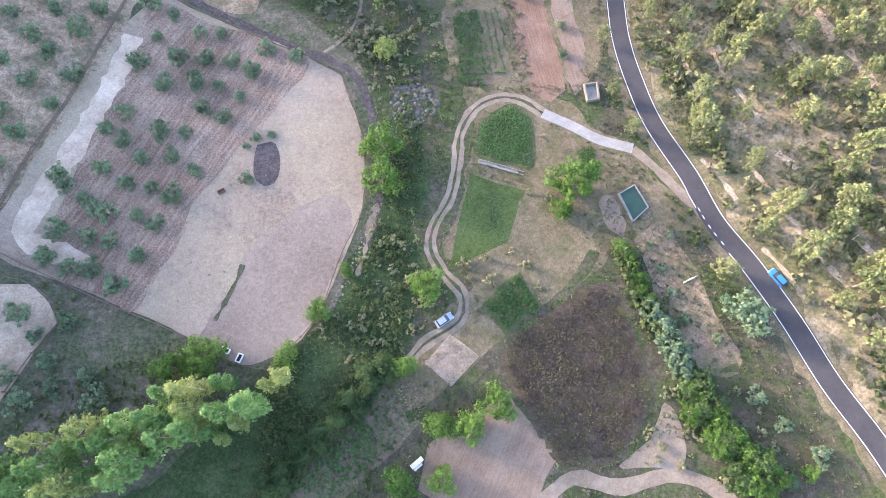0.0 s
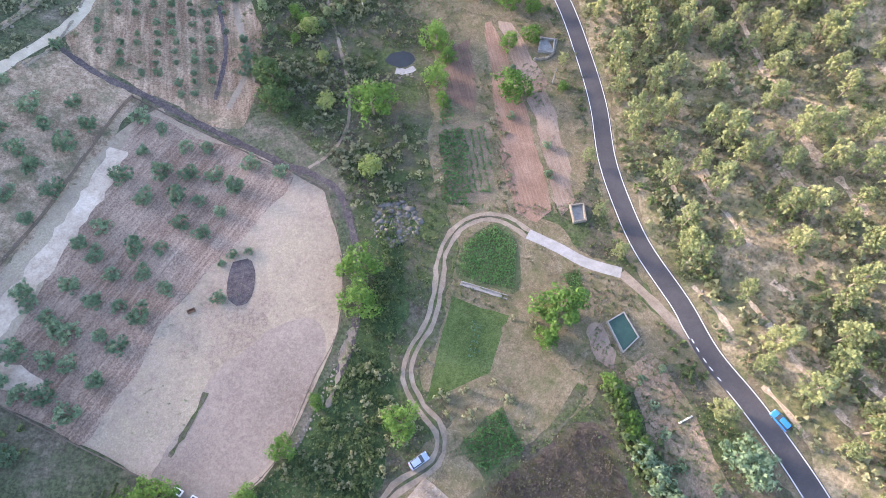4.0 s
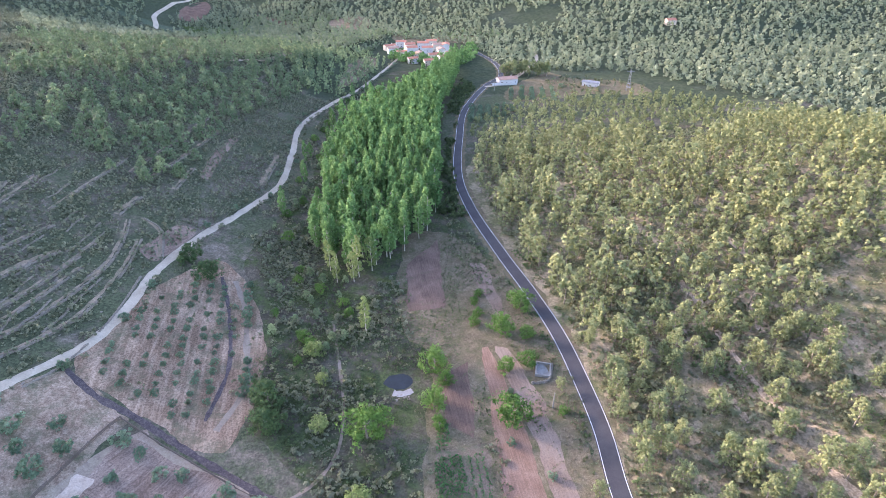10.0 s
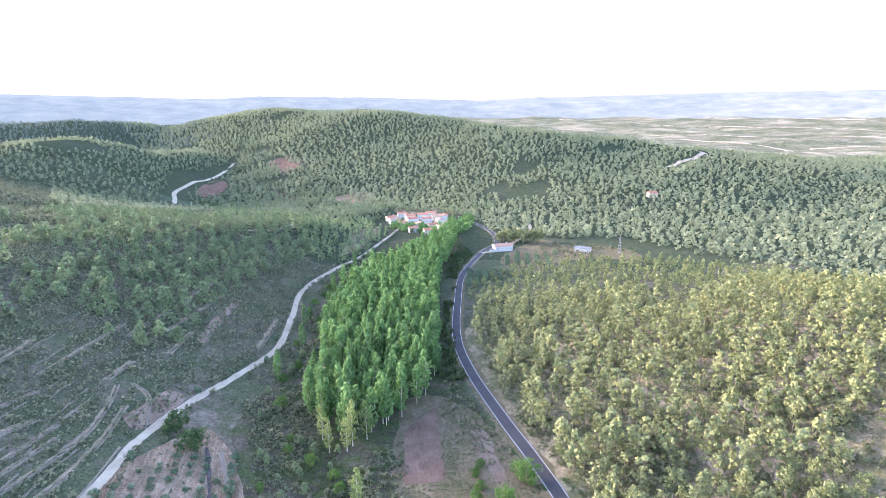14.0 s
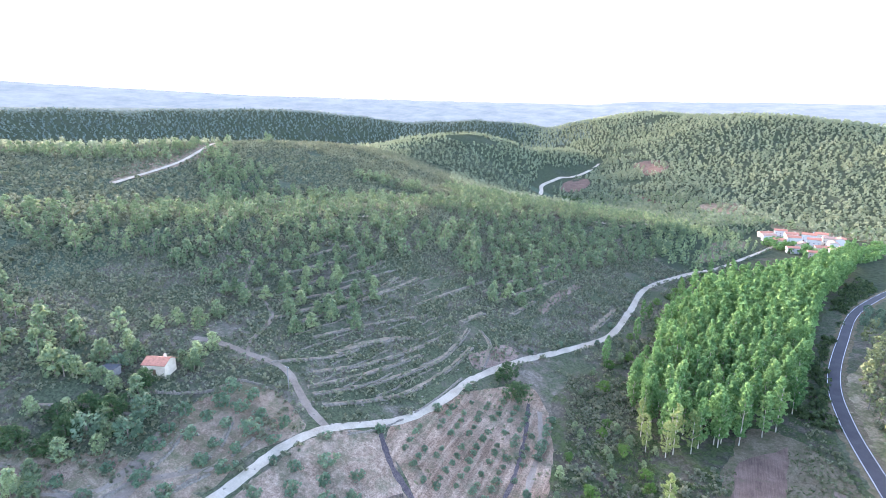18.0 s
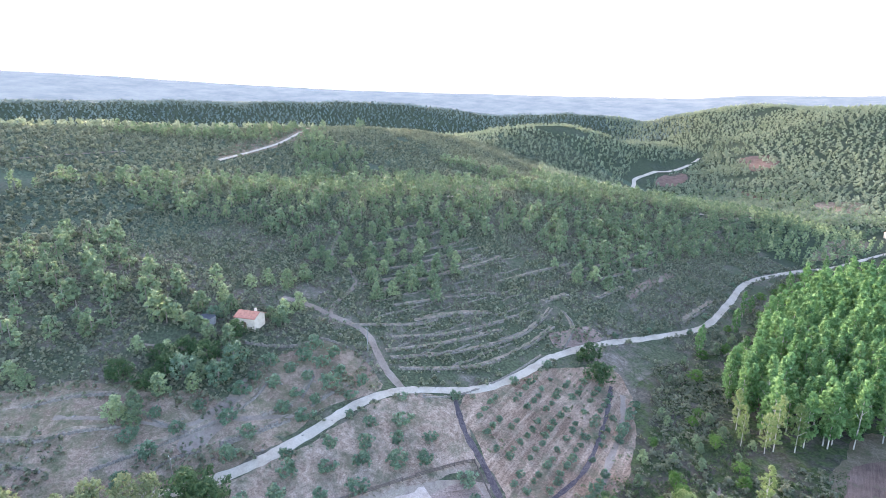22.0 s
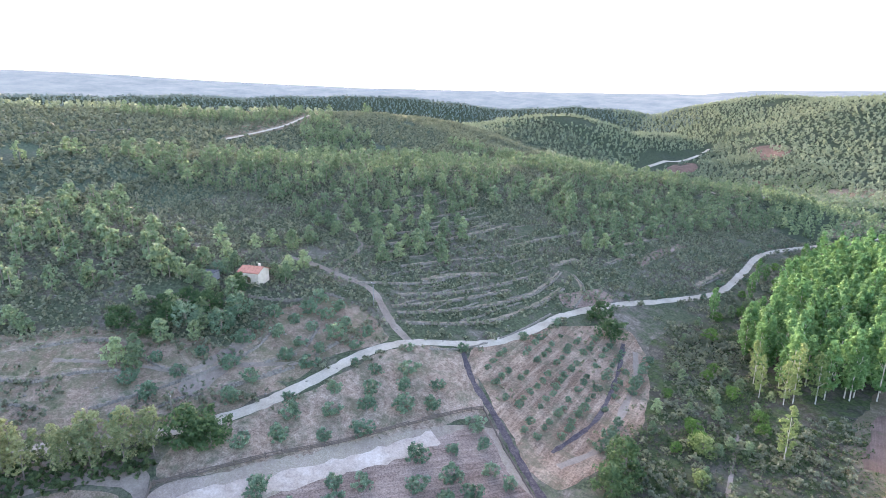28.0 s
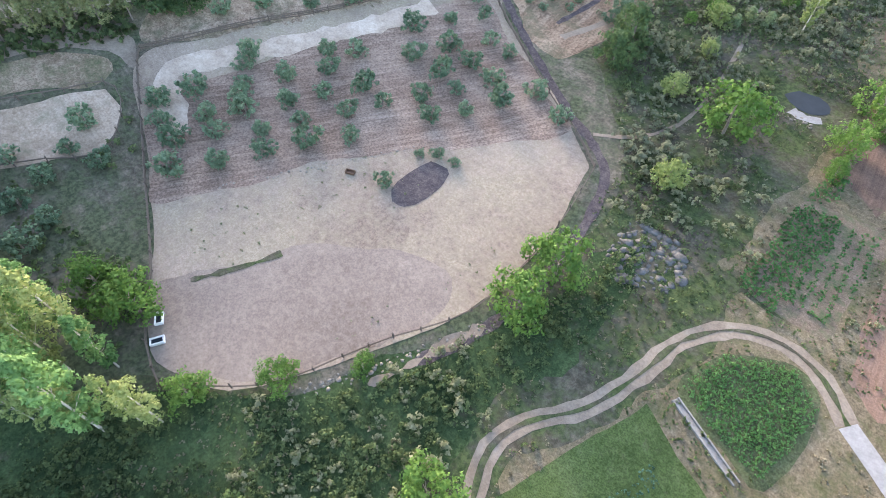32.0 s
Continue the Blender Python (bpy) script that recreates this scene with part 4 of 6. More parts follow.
# chalk terraces and bare strips on the plain
for line, w in ((((741, 2298), (886, 2207), (1043, 2044), (1081, 1768), (1020, 1560)), 14), (((905, 2400), (1200, 2190), (1400, 1960)), 16), (((1180, 1770), (1345, 1700), (1480, 1560)), 18), (((1619, 3292), (1500, 3420), (1400, 3600)), 34),
                (((723, 3412), (800, 3380)), 60), (((936, 3123), (1010, 3080)), 50), (((1900, 3100), (2200, 2900)), 50), (((1300, 2700), (1500, 2600), (1640, 2400)), 22), (((1100, 2900), (1190, 2850)), 30), (((1500, 2150), (1700, 1950)), 22)):
    strip("chalk_terrace", line, w, PALE, 1.2, across=3, step=14, ragged=w * 0.8, label="pale chalk terrace on the distant plain")
patch("bare_bank", [(-103, 42), (-98, 39), (-106, 34), (-118, 6), (-124, 6), (-113, 36)], TRACK, 0.08, "bare earth bank above the paddock", wobble=0.6)
patch("bare_bank", [(-127, 70), (-133, 79), (-138, 80), (-131, 62), (-124, 54), (-121, 58)], TRACK, 0.08, "pale worn earth in the upper orchard", wobble=0.8)
strip("track", [(-118, 84), (-126, 70), (-133, 56), (-142, 46), (-150, 34)], 1.3, TRACK, 0.10, across=2, ragged=0.7, label="worn path across the stony slope")


# terraces of the western slope: a worn earth shelf behind a low dry-stone edge
SHELVES = ((((-172, 144), (-168, 163), (-165, 181), (-164, 198), (-166, 212)), 1.7), (((-163, 150), (-161, 177), (-159, 209), (-160, 222)), 1.5), (((-187, 158), (-186, 178), (-181, 202), (-182, 220)), 1.3),
           (((-182, 154), (-174, 175), (-173, 199), (-172, 214)), 1.2), (((-138, 146), (-135, 161), (-128, 177)), 2.4), (((-125, 124), (-116, 146), (-111, 172), (-113, 190), (-117, 204)), 1.2),
           (((-119, 123), (-107, 146), (-105, 171), (-108, 193)), 1.2), (((-148, 124), (-137, 143), (-135, 154)), 1.0), (((-122, 206), (-121, 222)), 1.8), (((-113, 207), (-104, 201), (-97, 184)), 1.1), (((-112, 234), (-113, 258)), 1.2),
           (((-82, 258), (-83, 277), (-84, 298)), 2.6), (((-134, 132), (-126, 150), (-122, 168), (-120, 185)), 1.2), (((-129, 125), (-122, 146), (-117, 171)), 1.0), (((-151, 146), (-145, 168), (-137, 191)), 1.1),
           (((-201, 170), (-195, 196), (-194, 216)), 1.3), (((-207, 184), (-205, 210), (-203, 232)), 1.2), (((-133, 240), (-132, 286), (-132, 328)), 1.2), (((-124, 236), (-121, 280), (-120, 314)), 1.2), (((-143, 200), (-141, 226), (-140, 250)), 1.0),
           (((-130, 37), (-129, 55), (-129, 67), (-131, 77), (-135, 84)), 1.8), (((-159, 25), (-156, 41), (-150, 50), (-139, 53), (-129, 59)), 1.3), (((-152, 20), (-145, 29), (-144, 36), (-140, 46)), 1.3), (((-124, 77), (-123, 87), (-130, 97)), 1.0),
           (((-133, 30), (-141, 22), (-150, 8)), 1.2), (((-121, 64), (-119, 84), (-121, 98)), 0.9), (((-170, 60), (-160, 72), (-150, 78)), 1.2))
for line, w in SHELVES:
    strip("terrace_edge", line, w * 0.85, SHELF, 0.12, across=3, ragged=w * 0.5, step=1.6, label="worn stony shelf of a hillside terrace")

# the edge line opens into dashes where the farm ramp meets the road
dash = curve(ROAD, 0.5)
dash_side = sideways(dash)
for y0 in (46.2, 44.2, 42.2, 40.2, 38.2):
    k = int(np.argmin(np.abs(dash[:, 1] - y0)))
    strip("road_line", [tuple(dash[k] + dash_side[k] * 1.75), tuple(dash[k + 2] + dash_side[k + 2] * 1.75)], 0.2, LINE, 0.13, across=1, step=0.5, label="short white dash at the farm ramp")

# ---- trees, wood by wood ----
def drift(x, y, scale, seed):
    """A slow wave over the land, about -1 to 1, by which woods thicken and thin."""
    rng = np.random.default_rng(seed)
    v = 0
    for k in range(7):
        a, w = rng.uniform(0, 2 * np.pi), rng.uniform(0.6, 2.2) / scale
        v = v + np.sin((x * math.cos(a) + y * math.sin(a)) * w + rng.uniform(0, 6.28))
    return v / 3.2


def near_line(line, x, y, gap):
    p = curve(line, min(4.0, gap))
    d = np.full(len(x), 1e9)
    for q in p:
        d = np.minimum(d, (x - q[0]) ** 2 + (y - q[1]) ** 2)
    return d < gap * gap


pine = [tree_model("pine_tree", "pine" if i % 2 else "umbrella", PINE_LEAF, BARK, "yellow-green Aleppo pine on the dry hillside above the road", "pine tree", "hillside pines", 20 + i, 80, 16, 0.185) for i in range(6)]
poplar = [tree_model("poplar_tree", "poplar", POPLAR_LEAF, PALE_BARK, "tall bright green poplar in the riverside grove", "poplar tree", "poplar grove", 40 + i, 115, 13, 0.31) for i in range(4)]
yellow = [tree_model("poplar_tree", "poplar", YELLOW_LEAF, PALE_BARK, "tall thin poplar with yellowing leaves by the pasture", "poplar tree", "poplars by the pasture", 48 + i, 80, 26, 0.19) for i in range(3)]
olive = [tree_model("olive_tree", "olive", OLIVE_LEAF, BARK, "round grey-green olive tree on bare soil", "olive tree", "olive orchard", 60 + i, 50, 16, 0.165) for i in range(4)]
broad = [tree_model("garden_tree", "broad", BROAD_LEAF, BARK, "leafy bright green tree beside the gardens", "tree", "garden trees", 80 + i, 90, 21, 0.185) for i in range(4)]
oak = [tree_model("oak_tree", "broad", DARK_LEAF, BARK, "dense dark green oak among scrub", "oak tree", "", 90 + i, 90, 18, 0.22) for i in range(2)]
stream_pine = [tree_model("pine_tree", "round_pine", WEST_PINE, BARK, "grey-green pine on the terraced slope", "pine tree", "slope pines", 96 + i, 70, 13, 0.25) for i in range(3)]

EAST_HILL = [(104, -45), (200, -45), (260, 120), (270, 330), (30, 340), (24, 262), (34, 214), (47, 165), (53.5, 112), (58, 75), (72, 40), (86, 8)]
CLEARING = [(124, 330), (150, 345), (175, 330), (168, 300), (128, 286), (112, 305)]
ex, ey = spread(EAST_HILL, 6.4, 5)
thin = drift(ex, ey, 14, 3)
luck = np.random.default_rng(4).uniform(size=len(ex))
keep = (thin > -1.05) & (luck > 0.10) & ~((ex > 64) & (ey < 125) & (luck < 0.58))
keep &= ~near_line(ROAD, ex, ey, 5.2) & ((ey < 170) | (luck > 0.16)) & ~inside(CLEARING, ex, ey)
ex, ey = ex[keep], ey[keep]
near = (np.hypot(ex - 84, ey - 62) < 125)
order = np.argsort(np.hypot(ex[near] - 84, ey[near] - 62))[:185]
plant(pine, ex[near][order], ey[near][order], 1.1, 6)
rest = np.ones(len(ex), bool)
rest[np.where(near)[0][order]] = False
wood("pine_wood", "pine", ex[rest], ey[rest], 1.25, PINE_LEAF, 7, "yellow-green pine wood covering the hill east of the road", "pine wood", 30, 8, 0.36, bark=BARK)

GROVE = [(-46, 205), (-33, 187), (-24, 189), (-12, 196), (-2, 211), (5, 240), (5, 300), (4, 390), (14, 470), (26, 612), (14, 604), (-6, 508), (-24, 457), (-46, 400), (-56, 370), (-54, 300), (-50, 235)]
px_, py_ = spread(GROVE, 5.5, 9)
order = np.argsort(py_)
px_, py_ = px_[order], py_[order]
plant(poplar, px_[:170], py_[:170], 0.95, 10)
wood("poplar_wood", "poplar", px_[170:], py_[170:], 0.98, POPLAR_LEAF, 11, "dense bright green poplar grove along the stream", "poplar wood", 50, 7, 0.60)
# the poplar row south of the pasture
tx, ty = spread([(-34, 4), (-46, -4), (-62, -9), (-90, -20), (-96, -10), (-76, 0), (-58, 7), (-44, 10)], 4.6, 31)
fresh = [tree_model("poplar_tree", "poplar", POPLAR_LEAF, PALE_BARK, "tall bright green poplar beside the pasture fence", "poplar tree", "poplars by the pasture", 140 + i, 95, 26, 0.21) for i in range(3)]
plant([fresh[0], fresh[1], yellow[1], fresh[2]], tx, ty, 0.92, 32)
plant(yellow, np.array([-35.2, -38.5, -33.0, -41.0, -44.5, -47.0]), np.array([8.5, 4.5, 10.5, 1.5, -1.5, 0.5]), 0.70, 33)
plant(broad, np.array([-53.5, -57.5, -50.5]), np.array([13.5, 13.0, 15.5]), 1.05, 34)
# garden trees
for i, (x, y, s) in enumerate(((-12.5, 112, 1.6), (4.7, 137, 1.35), (4.8, 122.4, 0.9), (25.8, 152.5, 1.3), (33.8, 164.5, 1.2), (26.2, 117.5, 1.3), (33, 138, 1.05), (26, 135.3, 0.75), (31.7, 52.7, 1.5), (28.5, 47.5, 0.8),
                               (-3, 29.4, 1.1), (-8.5, 11.9, 0.95), (11.2, 3.9, 1.05), (5.4, -0.4, 1.0), (-0.9, -10.5, 0.7), (-8.9, -11.3, 0.9), (-13.4, 65.1, 1.1), (-13, 56, 1.1), (-27.1, 24.7, 0.65), (-21, 34, 0.6),
                               (-33.4, 14.8, 0.75), (8.1, 131, 0.7), (34, 150, 0.8), (6.5, 115, 0.7))):
    plant([broad[i % 4]], np.array([x]), np.array([y]), s, 300 + i, first=False)
for i in range(24):
    u = i / 23
    plant([oak[i % 2]], np.array([-11 - 26 * u + (i % 3 - 1) * 2.0]), np.array([12.5 - 27 * u + (i % 2) * 2.2]), 0.62, 330 + i, first=False)
for i in range(13):
    u = i / 12
    plant([broad[i % 4]] if i < 6 else [olive[i % 4]], np.array([41.5 + 9.5 * u + (i % 2) * 1.0]), np.array([37.5 - 29.5 * u]), 0.5 if i < 6 else 1.4, 350 + i, first=False)
lime = [tree_model("lime_tree", "broad", YELLOW_LEAF, BARK, "rounded lime-green tree among the scrub", "tree", "", 89, 90, 15, 0.22)]
for i, (x, y, s) in enumerate(((-12.7, 93.5, 0.85), (-25.9, 115, 0.9), (-32.5, 144, 0.85), (-27.7, 132, 0.5), (31.2, 54.5, 0.7))):
    plant(lime, np.array([x]), np.array([y]), s, 370 + i, first=i == 0)
plant([yellow[0], yellow[1]], np.array([-17.8, -26, -32, -20, -24.5, -36]), np.array([153.5, 183, 182, 190, 186, 190]), 0.85, 379, first=False)
hx, hy = spread([(49, 4), (55, 8), (67, -12), (63, -20), (55, -8)], 2.7, 36)
plant([broad[0], oak[0], broad[2], oak[1]], hx, hy, 0.72, 37, first=False)
plant(broad, np.array([18, 19, 17.5, 20, 30, 72.9, 39.9]), np.array([168, 162, 157, 173, 47, -11.3, 118.8]), 0.5, 38, first=False)
plant(oak, np.array([-41.5, -106, -39.7, -78, -87]), np.array([123.5, 53, 114.7, 179, 187]), 1.2, 40)
plant([oak[0]], np.array([-107.5, -104.5]), np.array([51.5, 55.0]), 1.35, 140, first=False)
plant([pine[0], pine[4]], np.array([62.0, 47.6, 44.6, 43.6, 40.6]), np.array([31.4, 67.4, 78.5, 94, 127]), 0.68, 41, first=False)
grey = [tree_model("grey_tree", "broad", OLIVE_LEAF, BARK, "large grey-green tree overhanging the road", "tree", "", 88, 90, 7, 0.3)]
plant(grey, np.array([64.8, 66.8]), np.array([22.5, 19.5]), 0.98, 42)
plant([pine[0]], np.array([63.0]), np.array([30.6]), 0.85, 141, first=False)
plant([pine[1], pine[3], pine[5]], np.array([-110.5, -112, -113, -114.5, -115.5, -117, -118, -119.5, -121, -123, -126, -114, -117.5, -109, -111, -112.5, -115.5, -118.5, -121.5, -108.5, -124]), np.array([43, 40, 36, 33, 29, 26, 22, 19, 15, 10, 4, 30, 20, 39, 33.5, 29, 23, 16, 8, 44.5, 12]), 1.12, 43, first=False)
plant(stream_pine, np.array([-164, -158, -172, -175, -156, -150, -168, -176, -146, -142, -152, -160, -180]), np.array([101, 102, 88, 92, 83, 80, 78, 74, 70, 66, 72, 66, 84]), 1.0, 44)
plant([oak[0], grey[0], oak[1]], np.array([-157, -149, -156, -152, -141, -158.5, -149, -173, -152, -160, -146]), np.array([70, 66, 51, 74, 73, 86, 57, 85, 62, 63, 80]), 1.0, 45, first=False)
plant([stream_pine[1], stream_pine[2]], np.array([-171, -166, -162, -143, -141, -138, -145, -165, -170, -165, -182, -162.5]), np.array([76, 59, 105, 51, 46, 49, 58, 113, 29, 31, 49, 79]), 1.15, 245, first=False)

# western slope
def open_slope(x, y, cut):
    """How thick the drift must be for a pine to stand: the two broad scrub slopes stay nearly bare."""
    bearing, far = np.degrees(np.arctan2(x - 8, y - 19)), np.hypot(x - 8, y - 19)
    bare = (bearing < -61) & (far > 375) & (far < 520) | (bearing > -58) & (bearing < -36) & (far > 455) & (far < 900 + 6 * (bearing + 36)) | (bearing < -76) & (far > 285) & (far < 360)
    return np.where(bare, 0.85, cut)


WEST = [(-114, 150), (-112, 240), (-118, 330), (-100, 420), (-100, 560), (-300, 600), (-520, 420), (-520, 140), (-330, 10), (-190, 10), (-176, 60), (-178, 120), (-150, 150)]
wx, wy = spread(WEST, 9.2, 12)
d = drift(wx, wy, 30, 8)
terraced = (wx > -178) & (wy > 110) & (wy < 235)
k = np.where(terraced, d > 0.45, d > open_slope(wx, wy, -0.6)) & ~near_line(SIDE, wx, wy, 4) & ~near_line(HILL_ROAD, wx, wy, 9)
wx, wy = wx[k], wy[k]
close = np.hypot(wx + 120, wy - 160) < 95
pick = np.where(close)[0]
pick = pick[np.argsort(np.hypot(wx[pick] + 110, wy[pick] - 150))][:64]
plant(stream_pine, wx[pick], wy[pick], 1.12, 46, first=False)
rest = np.ones(len(wx), bool)
rest[pick] = False
wood("pine_wood", "round_pine", wx[rest], wy[rest], 1.28, WEST_PINE, 13, "grey-green pines scattered over the western slope", "pine wood", 30, 8, 0.36, bark=BARK, spread_size=0.38)
LONG_HILL = [(66, 600), (112, 560), (180, 560), (330, 330), (700, 500), (1350, 800), (1560, 1340), (900, 1270), (480, 1240), (240, 1370), (110, 1440), (-180, 1580), (-400, 1690), (-720, 1700), (-520, 1440), (-350, 1200), (-200, 990), (-90, 800), (40, 720)]
vx, vy = spread(LONG_HILL, 10.4, 14)
k = (drift(vx, vy, 50, 5) > -1.15) & ~near_line([(413, 988), (450, 1037), (494, 1070), (533, 1118), (535, 1140)], vx, vy, 11) & ~(inside([(86, 874), (161, 1070), (237, 1025), (143, 770), (97, 765)], vx, vy) & (drift(vx, vy, 25, 6) < 0.05))
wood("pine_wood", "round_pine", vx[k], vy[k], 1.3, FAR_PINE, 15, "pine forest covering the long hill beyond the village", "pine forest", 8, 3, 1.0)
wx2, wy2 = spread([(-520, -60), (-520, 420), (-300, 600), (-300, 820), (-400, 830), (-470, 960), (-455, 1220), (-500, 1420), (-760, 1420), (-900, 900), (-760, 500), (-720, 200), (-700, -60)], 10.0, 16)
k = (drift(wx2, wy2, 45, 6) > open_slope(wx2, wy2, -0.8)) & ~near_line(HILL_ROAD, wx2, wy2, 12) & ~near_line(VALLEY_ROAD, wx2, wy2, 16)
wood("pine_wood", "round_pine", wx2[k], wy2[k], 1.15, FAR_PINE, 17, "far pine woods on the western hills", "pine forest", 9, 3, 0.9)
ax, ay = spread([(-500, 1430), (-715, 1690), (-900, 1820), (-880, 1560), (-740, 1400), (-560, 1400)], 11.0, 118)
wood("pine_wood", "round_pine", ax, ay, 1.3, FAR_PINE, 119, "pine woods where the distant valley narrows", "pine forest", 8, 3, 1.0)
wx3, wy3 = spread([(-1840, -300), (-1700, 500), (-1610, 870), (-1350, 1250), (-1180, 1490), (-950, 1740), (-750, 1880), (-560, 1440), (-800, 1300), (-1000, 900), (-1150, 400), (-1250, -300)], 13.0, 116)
wood("pine_wood", "round_pine", wx3, wy3, 1.15, HAZE_BLUE_PINE, 117, "woods on the distant ridge, blue-green from painted haze", "pine forest", 8, 3, 1.0)
ax, ay = spread([(270, -40), (420, -40), (520, 300), (420, 420), (330, 330), (270, 120)], 9.0, 25)
wood("pine_wood", "pine", ax, ay, 0.9, PINE_LEAF, 26, "pine wood on the far side of the eastern hill", "pine wood", 12, 4, 0.8)
ax, ay = spread([(-100, 420), (-72, 440), (-50, 600), (-90, 640), (-150, 560)], 9.0, 27)
wood("pine_wood", "pine", ax, ay, 0.75, WEST_PINE, 28, "mixed pines beside the gravel road", "pine wood", 16, 4, 0.7)

# low growth
def scrub(name, outline, gap, scale, leaf, seed, label, lines=(), cut=-2.0, wave=16, size=0.19, clumps=5, per=8, thin=()):
    x, y = spread(outline, gap, seed)
    thick = drift(x, y, wave, seed)
    k = thick > cut
    for poly, least in thin:
        k &= ~inside(poly, x, y) | (thick > least)
    for line, w in lines:
        k &= ~near_line(line, x, y, w)
    return wood(name, "shrub", x[k], y[k], scale, leaf, seed + 1, label, "scrub", clumps, per, size, spread_size=0.5)


scrub("scrub", [(-112, 60), (-116, 100), (-120, 116), (-104, 140), (-100, 180), (-94, 203), (-84, 228), (-75, 262), (-79, 305), (-85, 356), (-76, 420), (-300, 420), (-330, 200), (-260, 0), (-150, -20)], 2.2, 1.2, GARRIGUE, 18,
      "low grey-green scrub over the stony slope", ((SIDE, 2.2), (WHITE_ROAD, 2.6), *((q, 1.1) for q, _ in SHELVES)), -1.15, 11, 0.27, 4, 5,
      thin=(([(-141, 83), (-143, 112), (-118, 114), (-113, 108), (-116, 96), (-112, 77), (-132, 72)], 0.55), ([(-108, 60), (-110, 40), (-122, 10), (-170, -10), (-176, 30), (-158, 60), (-140, 84), (-114, 84)], -0.2)))
scrub("scrub", [(-240, -40), (-310, 200), (-290, 420), (-100, 430), (-130, 560), (-300, 700), (-360, 820), (-600, 860), (-620, 600), (-545, 300), (-540, -40)], 3.5, 1.6, GARRIGUE, 118, "scrub on the upper western slope", ((HILL_ROAD, 4.5),), -1.3, 18, 0.42, 4, 3)
scrub("scrub", EAST_HILL, 3.2, 1.0, SHRUB_LEAF, 20, "low scrub under the hillside pines", ((ROAD, 4), *((b, 1.1) for b, _ in BANKS)), -0.6, 16, 0.26, 4, 5)
scrub("brambles", [(-16, -20), (-8, 10), (-7, 30), (-7, 60), (-8, 84), (0, 110), (2, 160), (-10, 186), (-40, 195), (-56, 190), (-48, 130), (-24, 95), (-15, 84), (-12, 60), (-14, 40), (-24, 22), (-38, 2), (-40, -20)],
      1.9, 0.9, GREEN_SHRUB, 22, "green brambles and reeds along the stream", ((LOOP, 2.5), ([(-9, 131.5), (-2, 131.5)], 5)), 0.0, 9, 0.15, 7, 8)
scrub("brambles", [(44, 35), (40, 37), (44, 24), (48.5, 14), (51, 7), (53.5, 8), (50, 18), (47, 27)], 1.1, 1.8, GREEN_SHRUB, 122, "dense hedge of brambles between two fields", (), -2)
scrub("scrub", [(46, 66), (58, 48), (62, 45), (51, 66), (46, 90), (46, 120), (42, 148), (39, 146), (42, 110), (42, 85)], 1.5, 0.7, SHRUB_LEAF, 124, "weeds on the bank below the road", (), -0.3, 8)
scrub("scrub", [(-116, 116), (-98, 138), (-92, 175), (-84, 200), (-66, 210), (-52, 160), (-46, 120), (-54, 112), (-74, 120), (-90, 124)], 3.2, 0.8, SHRUB_LEAF, 126, "tufts of scrub round the young olive orchard", ((WHITE_ROAD, 4),), 0.1, 9)
scrub("scrub", [(-50, 18), (-76, 27), (-96, 36), (-84, 26), (-88, 8), (-110, -20), (-80, -2), (-60, 8), (-46, 10)], 3.0, 1.2, GREEN_SHRUB, 128, "dark bushes on the slope below the paddock", (), -0.2, 9)
scrub("grass_tufts", [(-20, 80), (-22, 45), (-30, 22), (-50, 20), (-66, 34), (-56, 56), (-40, 82)], 2.6, 0.28, SHRUB_LEAF, 130, "scattered dry weeds in the pasture", (), 0.35, 7)

road_line_ = curve(WHITE_ROAD, 2.2)
road_side_ = sideways(road_line_)
rng_road = np.random.default_rng(401)
flank = rng_road.choice([-1.0, 1.0], len(road_line_)) * rng_road.uniform(1.9, 4.2, len(road_line_))
edge_xy = (road_line_ + road_side_ * flank[:, None])[rng_road.uniform(size=len(road_line_)) > 0.25]
wood("bushes", "shrub", edge_xy[:, 0], edge_xy[:, 1], 1.25, GARRIGUE, 402, "grey-green bushes lining the white gravel road", "bushes", 7, 8, 0.22, spread_size=0.5)
rough_edge = edge_xy[::7]
plant(olive, rough_edge[:, 0], rough_edge[:, 1], 0.8, 403, first=False)

# olives
OLIVES = [(-73.5, 108), (-68.5, 105), (-61.4, 100), (-55.5, 99.7), (-43.5, 95), (-35.6, 92), (-74.7, 89.5), (-71.5, 97.6), (-65.3, 92), (-58.6, 92), (-52.3, 91), (-46.7, 88.4), (-68.4, 84), (-61, 85), (-55, 84),
          (-49.4, 81), (-58.2, 77.6), (-52.6, 75), (-76, 75.6), (-80, 71), (-76, 68), (-68, 70.7), (-62, 70.5), (-71, 63.7), (-64.5, 63.8), (-59, 60), (-68, 56), (-74, 56.5), (-63, 53.4), (-79, 60.7), (-66, 46.3),
          (-70.6, 49), (-80, 43), (-75, 42), (-86, 44.4), (-88, 57.6), (-82.6, 53), (-80.5, 50.5), (-77, 49.4), (-69, 39), (-72.7, 32), (-77.4, 35.5), (-82.7, 36), (-88, 38.3), (-86.5, 55.5)]
plant(olive, np.array([p[0] for p in OLIVES]), np.array([p[1] for p in OLIVES]), 1.16, 47)


plant(olive, np.array([-45.8, -44.6, -40.8, -46.9]), np.array([57.8, 69.3, 70, 66.7]), 0.7, 147, first=False)


